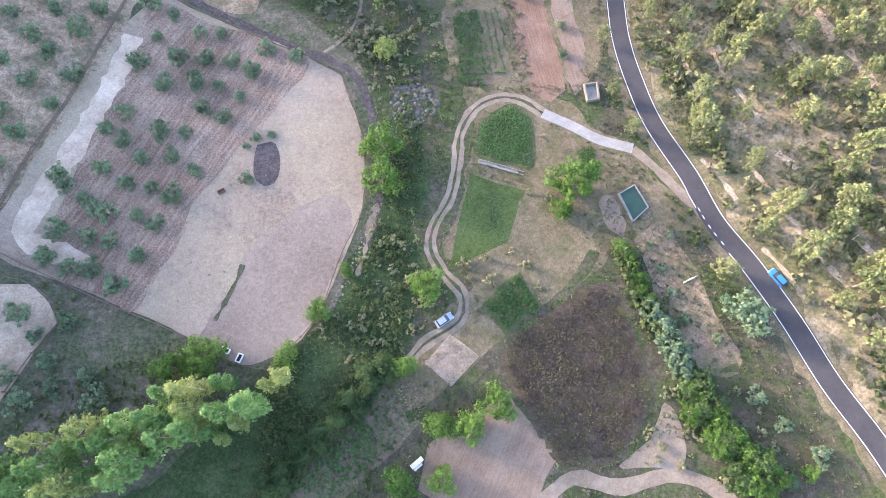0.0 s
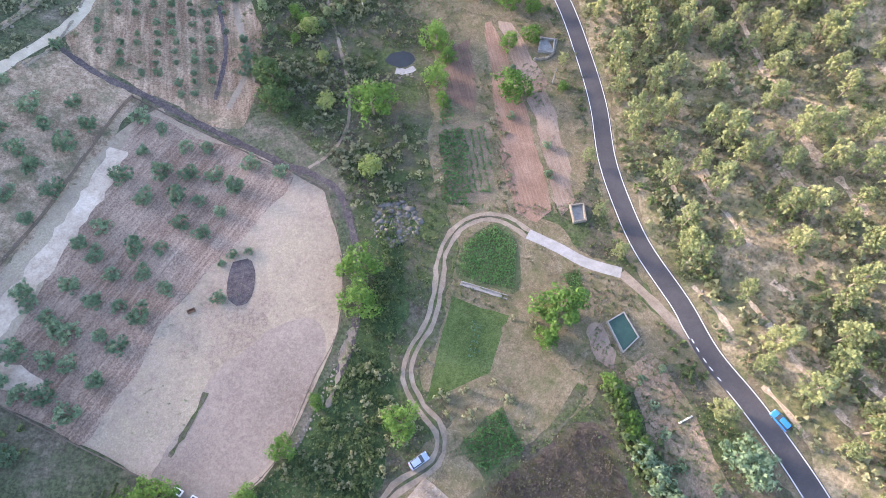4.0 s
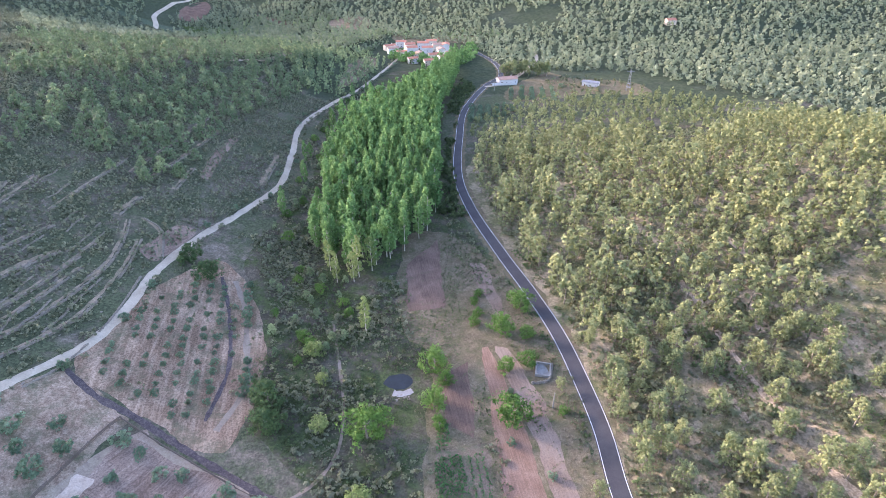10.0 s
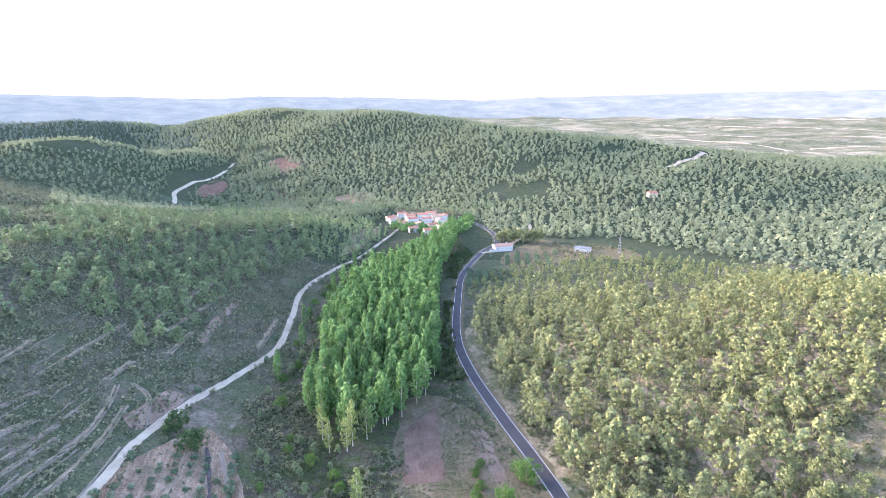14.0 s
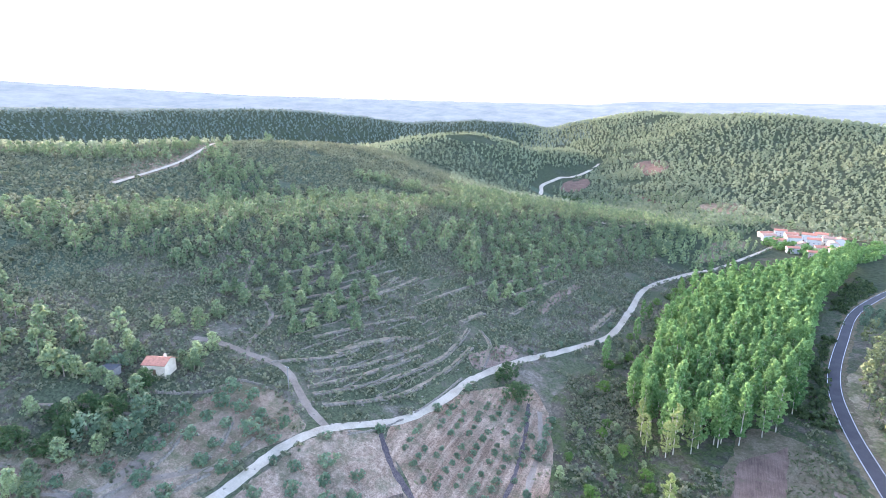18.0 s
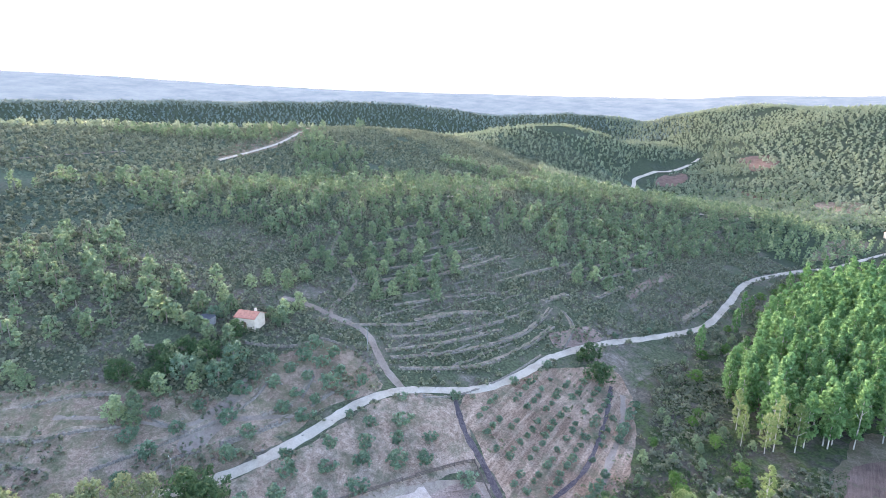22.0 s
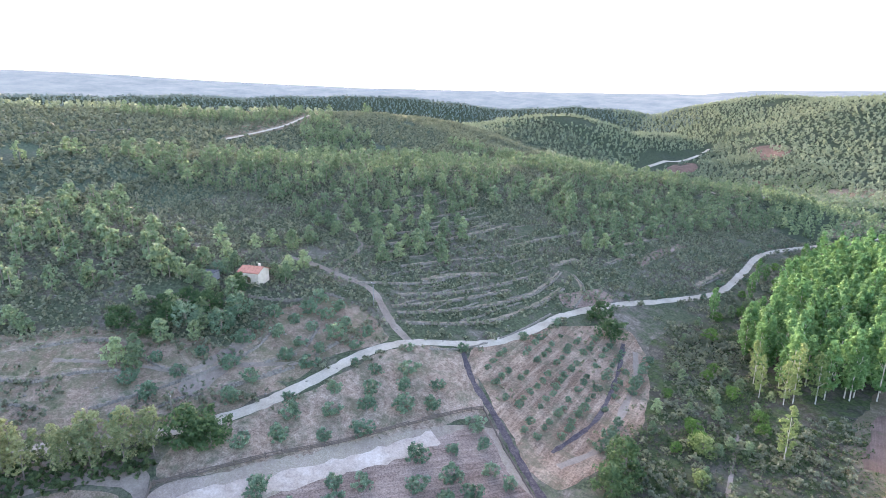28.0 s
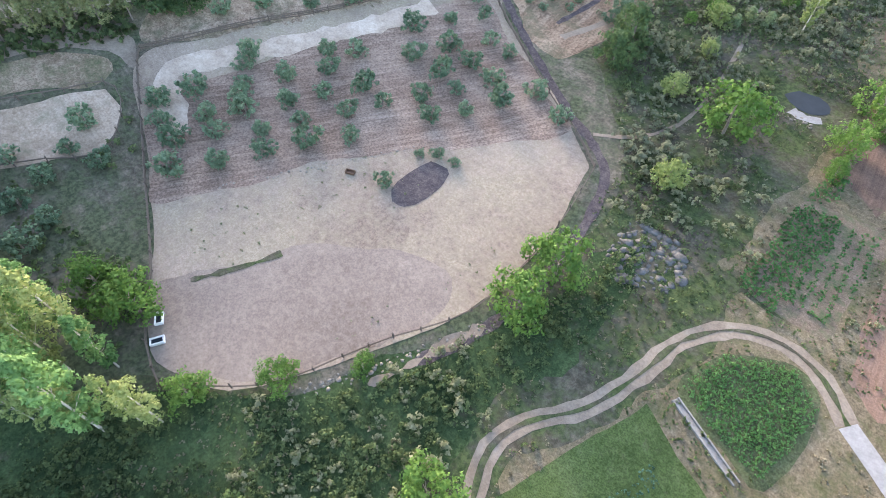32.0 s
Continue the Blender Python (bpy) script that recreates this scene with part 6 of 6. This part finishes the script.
fence([(-106, 8), (-101.5, 19), (-99, 26), (-97, 32.5), (-92, 33), (-86, 29), (-83, 24), (-87, 17), (-90.5, 9)], "sparse wooden posts round the bare paddock", 3.6, (0.9,), 5)


# houses
def house(name, x, y, turn, w, d, h, roof_mat, wall_mat, label, category, pitch=0.28, storeys=1, windows=2, chimney=True, group=""):
    """A gabled house: four walls with openings, a tiled roof with eaves, door, windows and chimney."""
    t = thing(name, label, category, group, pose(x, y, ground(x, y) - 0.3, 0, 0, turn))
    rise = d * 0.5 * pitch * 2 * 0.5
    bm = bmesh.new()
    a = [bm.verts.new(v) for v in ((-w / 2, -d / 2, -1.5), (w / 2, -d / 2, -1.5), (w / 2, d / 2, -1.5), (-w / 2, d / 2, -1.5))]
    b = [bm.verts.new(v) for v in ((-w / 2, -d / 2, h), (w / 2, -d / 2, h), (w / 2, d / 2, h), (-w / 2, d / 2, h))]
    g = [bm.verts.new((-w / 2, 0, h + rise)), bm.verts.new((w / 2, 0, h + rise))]
    for f in ((a[0], a[1], b[1], b[0]), (a[2], a[3], b[3], b[2]), (a[1], a[2], b[2], g[1], b[1]), (a[3], a[0], b[0], g[0], b[3])):
        bm.faces.new(f)
    part("wall", bm, wall_mat, t)
    bm = bmesh.new()
    e, th = 0.45, 0.18
    slope = rise / (d / 2)
    for sgn in (-1, 1):
        y1, z1 = sgn * (d / 2 + e), h - slope * e
        q = [(-w / 2 - e, 0, h + rise + 0.02), (w / 2 + e, 0, h + rise + 0.02), (w / 2 + e, y1, z1 + 0.02), (-w / 2 - e, y1, z1 + 0.02)]
        lo = [bm.verts.new(p) for p in q]
        hi = [bm.verts.new((p[0], p[1], p[2] + th)) for p in q]
        for k in range(4):
            bm.faces.new((lo[k], lo[(k + 1) % 4], hi[(k + 1) % 4], hi[k]))
        bm.faces.new(hi)
        bm.faces.new(lo[::-1])
    bmesh.ops.recalc_face_normals(bm, faces=bm.faces)
    roof = part("roof", bm, roof_mat, t)
    if chimney:
        part("chimney", box_bm((0.7, 0.6, 1.3), (w * 0.25, d * 0.12, h + rise + 0.3), 0.03), wall_mat, t)
    for side in (-1, 1):
        for s in range(storeys):
            for k in range(windows):
                wx = (k - (windows - 1) / 2) * w / max(windows, 1)
                zz = 1.5 + s * 2.7
                if side == -1 and s == 0 and k == 0:
                    part("door", box_bm((1.1, 0.12, 2.1), (wx, side * d / 2, 1.05 + 0.3), 0.02), DOORWOOD, t)
                    continue
                win = part("window", box_bm((1.1, 0.10, 1.25), (wx, side * d / 2, zz), 0.02), GALV, t)
                part("pane", box_bm((0.85, 0.08, 1.0), (wx, side * (d / 2 + 0.03), zz)), DARKWIN, win)
    return t


house("hut", -163.5, 93.5, 30, 7.5, 6.0, 4.0, TILE, CREAM, "small pale plastered hut with a red tiled roof", "hut", 0.45, 1, 1)
sh = thing("shed", "grey sheet-metal shed among the trees", "shed", "", pose(-171, 81.5, ground(-171, 81.5) - 0.2, 0, 0, 30))
part("wall", box_bm((5.0, 3.6, 2.8), (0, 0, 1.2)), SLAB, sh)
part("roof", box_bm((5.6, 4.2, 0.16), (0, 0, 2.72), 0.02), plain("dull zinc sheet", (0.055, 0.06, 0.065), 0.8, vary=0.2, scale=1.0), sh)
part("door", box_bm((1.2, 0.1, 2.0), (0.8, -1.81, 1.1), 0.01), DOORWOOD, sh)
rngv = np.random.default_rng(77)
for i, (x, y, turn, w, d, h) in enumerate(((-52, 690, 20, 12, 8, 6), (-40, 676, 10, 11, 8, 6), (-30, 690, 15, 12, 9, 7), (-20, 672, 95, 10, 8, 6), (-12, 690, 5, 12, 8, 7), (-4, 668, 20, 11, 8, 6),
                                           (4, 684, 100, 11, 8, 7), (-34, 708, 15, 12, 9, 6), (-18, 710, 0, 13, 9, 7), (0, 704, 10, 12, 8, 7), (10, 700, 90, 10, 8, 8), (-8, 650, 15, 11, 7, 5),
                                           (6, 650, 30, 9, 8, 9), (-58, 706, 30, 13, 8, 5), (-26, 656, 20, 10, 7, 5), (14, 668, 10, 9, 7, 8), (-46, 720, 10, 12, 8, 6), (-8, 726, 0, 12, 9, 6))):
    house("village_house", x * 0.98, 598 + (y - 650) * 1.6, turn, w, d, h + 0.8, TILE if i % 3 else OLD_TILE, WHITEWASH if i % 2 == 0 else CREAM, "village house with %s walls and a red tiled roof" % ("white" if i % 2 == 0 else "cream"),
          "house", 0.32, 2, 3, group="village houses")
house("roadside_house", 64, 512, 15, 17, 10, 4.2, OLD_TILE, WHITEWASH, "white roadside house with a brown tiled roof", "house", 0.3, 1, 4)
yard = thing("yard_wall", "white yard wall in front of the roadside house", "wall", "", pose(61, 500, ground(61, 500) - 0.3, 0, 0, 8))
for k in range(5):
    part("panel", box_bm((4.4, 0.3, 2.6), ((k - 2) * 4.45, 0, 1.2), 0.03), WHITEWASH, yard)
house("barn", 136, 497, -25, 14, 6.5, 4.0, GREY_ROOF, WHITEWASH, "long white barn with a low grey roof", "barn", 0.2, 1, 3, False)
house("cabin", 311, 796, 10, 13, 9, 6.0, TILE, CREAM, "lone cream house with a red roof in the pine forest", "house", 0.5, 2, 2)

# tanks and basins
def basin(name, corners, wall_h, thick, mat, fill, fill_z, label, category):
    c = np.array(corners, float)
    mid = c.mean(0)
    t = thing(name, label, category, "", pose(mid[0], mid[1], ground(*mid)))
    n = len(c)
    for i in range(n):
        p, q = c[i] - mid, c[(i + 1) % n] - mid
        d = q - p
        L = np.linalg.norm(d)
        part("side", box_bm((L + thick * 0.98, thick, wall_h + 0.6), ((p + q)[0] / 2, (p + q)[1] / 2, wall_h / 2 - 0.3 + 0.003 * i), 0.03, math.degrees(math.atan2(d[1], d[0]))), mat, t)
    bm = bmesh.new()
    k = 0.97
    bm.faces.new([bm.verts.new(((x - mid[0]) * k, (y - mid[1]) * k, fill_z)) for x, y in c])
    bmesh.ops.recalc_face_normals(bm, faces=bm.faces)
    for f in bm.faces:
        if f.normal.z < 0:
            f.normal_flip()
    part("water" if fill in (WATER, DARKWATER) else "floor", bm, fill, t)
    return t


basin("water_tank", [(43, 51), (47, 53.2), (49.4, 47.4), (45.4, 44)], 0.8, 0.28, SLAB, WATER, 0.5, "concrete irrigation tank full of green water", "water tank")
basin("stone_tank", [(38.0, 81.2), (41.2, 81.6), (41.3, 77.0), (38.4, 76.6)], 1.1, 0.4, STONE, SLAB, 0.25, "empty whitewashed stone tank beside the ploughed field", "water tank")
for cx, cy, turn in ((-47.4, 17.0, -28), (-44.2, 15.2, 66)):
    m = pose(cx, cy, 0, 0, 0, turn)
    basin("trough", [(m @ Vector(q))[:2] for q in ((-0.9, -0.5, 0), (0.9, -0.5, 0), (0.9, 0.5, 0), (-0.9, 0.5, 0))], 0.55, 0.22, GALV, DARKWATER, 0.35, "white water trough at the pasture fence", "water trough")
basin("stone_tank", [(34.5, 133), (38.5, 132), (39.5, 137), (35.5, 138)], 0.9, 0.4, SLAB, SLAB, 0.15, "old grey stone tank beside the road", "water tank")
chan = thing("irrigation_channel", "pale concrete irrigation channel between two fields", "water channel", "", pose(15.6, 59.4, ground(15.6, 59.4), 0, 0, -19))
for o in (-0.45, 0.45):
    part("side", box_bm((11.5, 0.22, 0.5), (0, o, 0.15), 0.03), SLAB, chan)
part("floor", box_bm((11.5, 0.66, 0.12), (0, 0, 0.06)), SLAB, chan)

feeder = thing("feed_trough", "low dark feed trough on the pasture", "feed trough", "", pose(-52, 55, ground(-52, 55) + 0.06, 0, 0, 28))
for o in (-0.4, 0.4):
    part("side", box_bm((1.7, 0.1, 0.5), (0, o, 0.25), 0.02), DOORWOOD, feeder)
    part("end", box_bm((0.1, 0.7, 0.5), (o * 2.0, 0, 0.25), 0.02), DOORWOOD, feeder)
part("floor", box_bm((1.5, 0.7, 0.08), (0, 0, 0.08)), DOORWOOD, feeder)

# poles
def pole(x, y, h, mat, label, arm=True):
    t = thing("utility_pole", label, "pole", "", pose(x, y, ground(x, y) - 0.2))
    v, f = limb([(0, 0, 0), (0, 0, h * 0.5), (0.05, 0, h)], 0.22, 0.13, 8)
    link_mesh("post", v, f, mat, t)
    if arm:
        part("crossarm", box_bm((1.6, 0.14, 0.14), (0, 0, h - 0.4), 0.02), mat, t)
        for k in (-0.7, 0, 0.7):
            part("insulator", box_bm((0.1, 0.1, 0.22), (k, 0, h - 0.22), 0.02), GALV, t)


pole(-131.5, 119.5, 8.5, SLAB, "pale concrete utility pole beside the track")
pole(-114.6, 50.6, 8.0, BARK, "leaning wooden utility pole by the gravel road")
pole(50, 478, 8.0, SLAB, "concrete pole at the road bend")
pole(37.5, 121, 6.0, SLAB, "concrete pole in the ploughed field", False)
beam = thing("concrete_beam", "white concrete beam lying on bare soil", "beam", "", pose(56.2, 29.6, ground(56.2, 29.6) + 0.2, 0, 0, 25))
part("shaft", box_bm((3.4, 0.35, 0.35), (0, 0, 0), 0.04), WHITEWASH, beam)
pyl = thing("pylon", "grey lattice power pylon on the bare field", "pylon", "", pose(163, 478, ground(163, 478)))
for sx_, sy_ in ((-1, -1), (1, -1), (1, 1), (-1, 1)):
    v, f = limb([(sx_ * 1.6, sy_ * 1.6, 0), (sx_ * 0.8, sy_ * 0.8, 9), (sx_ * 0.3, sy_ * 0.3, 18)], 0.14, 0.1, 4)
    link_mesh("leg", v, f, GREY_ROOF, pyl)
for z, w in ((3, 2.9), (6, 2.3), (9, 1.7), (12, 1.3), (15, 0.9)):
    part("brace", box_bm((w, w, 0.12), (0, 0, z)), GREY_ROOF, pyl)
part("crossarm", box_bm((6.0, 0.4, 0.3), (0, 0, 16)), GREY_ROOF, pyl)


# wind turbines on the skyline
def turbine(az, far, z, turn):
    x, y = math.sin(radians(az)) * far, math.cos(radians(az)) * far
    t = thing("wind_turbine", "white wind turbine far off on the skyline", "wind turbine", "wind farm", pose(x, y, z, 0, 0, -az))
    v, f = limb([(0, 0, -30), (0, 0, 10), (0, 0, 32)], 1.4, 0.8, 8)
    link_mesh("tower", v, f, WHITEWASH, t)
    part("nacelle", box_bm((2.0, 4.0, 2.0), (0, 0, 33), 0.3), WHITEWASH, t)
    for k in range(3):
        bm = box_bm((1.2, 0.4, 15), (0, -2.2, 8), 0.1, 0, 0.4)
        bmesh.ops.transform(bm, matrix=Matrix.Translation((0, 0, 33)) @ Matrix.Rotation(radians(120 * k + turn), 4, "Y"), verts=bm.verts)
        part("blade", bm, WHITEWASH, t)


for k, az in enumerate((-49.5, -47.2, -46.5, -44.6, -43.9, -43.2, -42.3, -41.6)):
    turbine(az, 4250, 110 + 4250 * math.tan(radians(np.interp(az, (-55, -35), (1.8, 1.3)))) - 4, 17 * k)


# cars
def car(x, y, turn, paint, label, estate=False, z=None):
    t = thing("car", label, "car", "parked cars", pose(x, y, (ground(x, y) if z is None else z) + 0.02, 0, 0, turn))
    L, W = 4.3, 1.75
    prof = [(-2.15, 0.35), (-2.12, 0.75), (-1.95, 0.92), (-1.2, 0.98), (1.05, 0.95), (1.9, 0.80), (2.12, 0.62), (2.15, 0.35)]
    bm = bmesh.new()
    rows = []
    for yy, sc in ((-W / 2, 0.97), (-W / 2 + 0.08, 1.0), (W / 2 - 0.08, 1.0), (W / 2, 0.97)):
        rows.append([bm.verts.new((px * sc, yy, pz if pz < 0.5 else pz * (0.96 if sc < 1 else 1))) for px, pz in prof])
    for a, b in zip(rows, rows[1:]):
        for i in range(len(prof)):
            j = (i + 1) % len(prof)
            bm.faces.new((a[i], a[j], b[j], b[i]))
    bm.faces.new(rows[0][::-1])
    bm.faces.new(rows[-1])
    bmesh.ops.recalc_face_normals(bm, faces=bm.faces)
    part("body", bm, paint, t)
    back = -2.05 if estate else -1.75
    bm = bmesh.new()
    lo = [(back, -0.80), (1.05, -0.80), (1.05, 0.80), (back, 0.80)]
    hi = [(back + 0.3, -0.62), (0.30, -0.62), (0.30, 0.62), (back + 0.3, 0.62)]
    va = [bm.verts.new((px, py, 0.94)) for px, py in lo]
    vb = [bm.verts.new((px, py, 1.40)) for px, py in hi]
    for i in range(4):
        bm.faces.new((va[i], va[(i + 1) % 4], vb[(i + 1) % 4], vb[i]))
    part("window_band", bm, DARKWIN, t, "dark tinted glass")
    part("roof", box_bm((0.30 - back - 0.25, 1.26, 0.08), ((back + 0.6) / 2, 0, 1.42), 0.03), paint, t)
    for sx_ in (-1.35, 1.35):
        for sy_ in (-0.80, 0.80):
            bm = bmesh.new()
            bmesh.ops.create_cone(bm, cap_ends=True, segments=14, radius1=0.32, radius2=0.32, depth=0.2)
            bmesh.ops.transform(bm, matrix=pose(sx_, sy_, 0.32, 90, 0, 0), verts=bm.verts)
            wheel = part("wheel", bm, RUBBER, t)
            bm = bmesh.new()
            bmesh.ops.create_cone(bm, cap_ends=True, segments=10, radius1=0.19, radius2=0.19, depth=0.22)
            bmesh.ops.transform(bm, matrix=pose(sx_, sy_ * 1.02, 0.32, 90, 0, 0), verts=bm.verts)
            part("rim", bm, RIM, wheel)
    for sy_ in (-0.62, 0.62):
        part("headlight", box_bm((0.12, 0.36, 0.14), (2.08, sy_, 0.66), 0.02), LAMP, t)
        part("tail_light", box_bm((0.10, 0.30, 0.16), (-2.10, sy_, 0.78), 0.02), TAIL, t)
    return t


BLUE_PAINT = plain("bright blue car paint", (0.02, 0.16, 0.42), 0.3, vary=0.08)
SILVER_PAINT = plain("silver-blue car paint", (0.24, 0.30, 0.40), 0.3, 0.5, vary=0.08)
car(74.5, 28.9, 122, BLUE_PAINT, "bright blue hatchback parked on the road verge", True)
car(0.7, 22.2, 33, SILVER_PAINT, "silver-blue saloon car parked on the dirt track")
tr = thing("trailer", "white box trailer beside the ploughed field", "trailer", "", pose(-5.6, -7.4, ground(-5.6, -7.4), 0, 0, 38))
part("body", box_bm((2.9, 1.0, 0.8), (0, 0.25, 0.75), 0.05), WHITEWASH, tr)
part("side_box", box_bm((2.0, 0.5, 0.6), (-0.3, -0.55, 0.65), 0.04), WHITEWASH, tr)
for k in (-0.9, 0.9):
    part("support", box_bm((0.12, 1.0, 0.5), (k, 0.1, 0.2), 0.01), RIM, tr)

# crops in rows
def crop_rows(name, outline, turn, row_gap, plant_gap, scale, leaf, seed, label, lost=0.04, size=0.2, clumps=3, per=5):
    rng = np.random.default_rng(seed)
    o = np.array(outline, float)
    mid = o.mean(0)
    a = math.radians(turn)
    u, v = np.array([math.cos(a), math.sin(a)]), np.array([-math.sin(a), math.cos(a)])
    s, t = np.meshgrid(np.arange(-40, 40, plant_gap), np.arange(-40, 40, row_gap))
    s = s + rng.uniform(-0.3, 0.3, s.shape) * plant_gap
    p = mid + s.ravel()[:, None] * u + (t + rng.uniform(-0.08, 0.08, t.shape) * row_gap).ravel()[:, None] * v
    k = inside(o, p[:, 0], p[:, 1]) & (rng.uniform(size=len(p)) > lost)
    p = p[k]
    return wood(name, "shrub", p[:, 0], p[:, 1], scale, leaf, seed, label, "crop", clumps, per, size, spread_size=0.3)


STALK = leafage("withered stalks", (0.055, 0.045, 0.04), (0.105, 0.088, 0.072), (0.20, 0.18, 0.11), 0.25, 0.3)
PALE_STALK = leafage("pale dry stalks", (0.16, 0.13, 0.09), (0.24, 0.195, 0.14), (0.34, 0.29, 0.22), 0.5, 0.1)
PALE_WEED = leafage("yellowish weed leaves", (0.10, 0.10, 0.05), (0.16, 0.155, 0.08), (0.24, 0.225, 0.13), 0.3, 0.3)
BLUEGREEN = leafage("blue-green leaves", (0.04, 0.09, 0.06), (0.07, 0.14, 0.095), (0.11, 0.19, 0.13), 0.5, 0.2)
crop_rows("crop_plants", [(11, 71.5), (19, 76.5), (23.5, 72.5), (23, 60), (18, 60.5), (10, 63.5)], 86, 0.72, 0.48, 0.62, CROP_LEAF, 140, "rows of leafy dark green crop plants", 0.06, 0.13, 5, 7)
crop_rows("crop_plants", [(9.5, 25.5), (18, 32.5), (22.5, 24.5), (14, 19.8)], 35, 0.85, 0.5, 0.72, CROP_LEAF, 142, "rows of low green vegetables", 0.1, 0.16, 4, 7)
crop_rows("withered_stalks", [(15, 17.5), (36, 29), (42.5, 17), (42.5, 1.5), (34, -7.5), (23.5, -7.5), (13.5, 12)], 60, 0.95, 0.62, 0.75, STALK, 144, "withered brown stalks standing in rows", 0.1, 0.13, 4, 8)
crop_rows("crop_plants", [(13, 52), (15.5, 51), (13, 43), (11, 44)], 72, 0.9, 0.7, 0.5, BLUEGREEN, 146, "a few rows of blue-green cabbages", 0.05)
crop_rows("crop_plants", [(5.5, 106), (12.5, 106), (13, 82), (6.5, 84)], 97, 1.25, 0.55, 0.75, CROP_LEAF, 148, "vegetable rows in the garden bed", 0.05, 0.17, 4, 7)
crop_rows("crop_plants", [(6, 107), (9, 110), (9, 118), (6, 118)], 90, 0.9, 0.8, 0.8, CROP_LEAF, 150, "thick patch of bright green plants", 0.05)
crop_rows("crop_plants", [(13, 106), (19, 108), (19, 86), (13, 86)], 97, 1.7, 0.6, 0.6, CROP_LEAF, 152, "thin rows of young green plants", 0.1)
crop_rows("withered_stalks", [(15, 17), (26, 20), (32, 6), (33, -6), (24, -7), (14, 12)], 60, 1.5, 0.9, 0.7, PALE_WEED, 145, "yellow-green weeds among the withered stalks", 0.3, 0.12, 4, 6)
crop_rows("straw_litter", [(-4, 13), (2, 19), (8, 14), (2, 8)], 40, 0.7, 0.7, 0.35, PALE_STALK, 154, "pale straw litter over the bed", 0.1, 0.3)
crop_rows("straw_litter", [(-10.5, 7.6), (-6, 1), (-3, 4), (-7, 9.5)], 48, 0.8, 0.6, 0.35, PALE_STALK, 155, "pale straw rows in the garden", 0.1, 0.3)
crop_rows("bean_rows", [(-16, 3), (-11, 7.5), (-5.6, 1), (-11, -4.5)], -50, 1.4, 0.42, 0.62, CROP_LEAF, 156, "thin rows of bean plants", 0.15)
crop_rows("bean_rows", [(-31, -11.5), (-17, 2), (-12, -4.5), (-23, -14)], -50, 1.3, 0.42, 0.80, CROP_LEAF, 157, "green rows of vegetables in the long bed", 0.2)
crop_rows("crop_plants", [(34, 63), (38, 64), (39, 58), (37, 55)], 80, 0.8, 0.7, 0.55, CROP_LEAF, 158, "small plot of green plants", 0.05)
for k in range(7):
    u = 0.45 + k / 12
    ax_, ay_ = -27 + u * 17.5, -9 + u * 16.5
    hose = thing("drip_hose", "pale irrigation hose along a garden row", "hose", "garden hoses", pose(ax_ + 2.6, ay_ - 3.1, ground(ax_, ay_) + 0.14, 0, 0, -50))
    part("pipe", box_bm((7.4, 0.06, 0.05), (0, 0, 0), 0.012), STONE, hose)
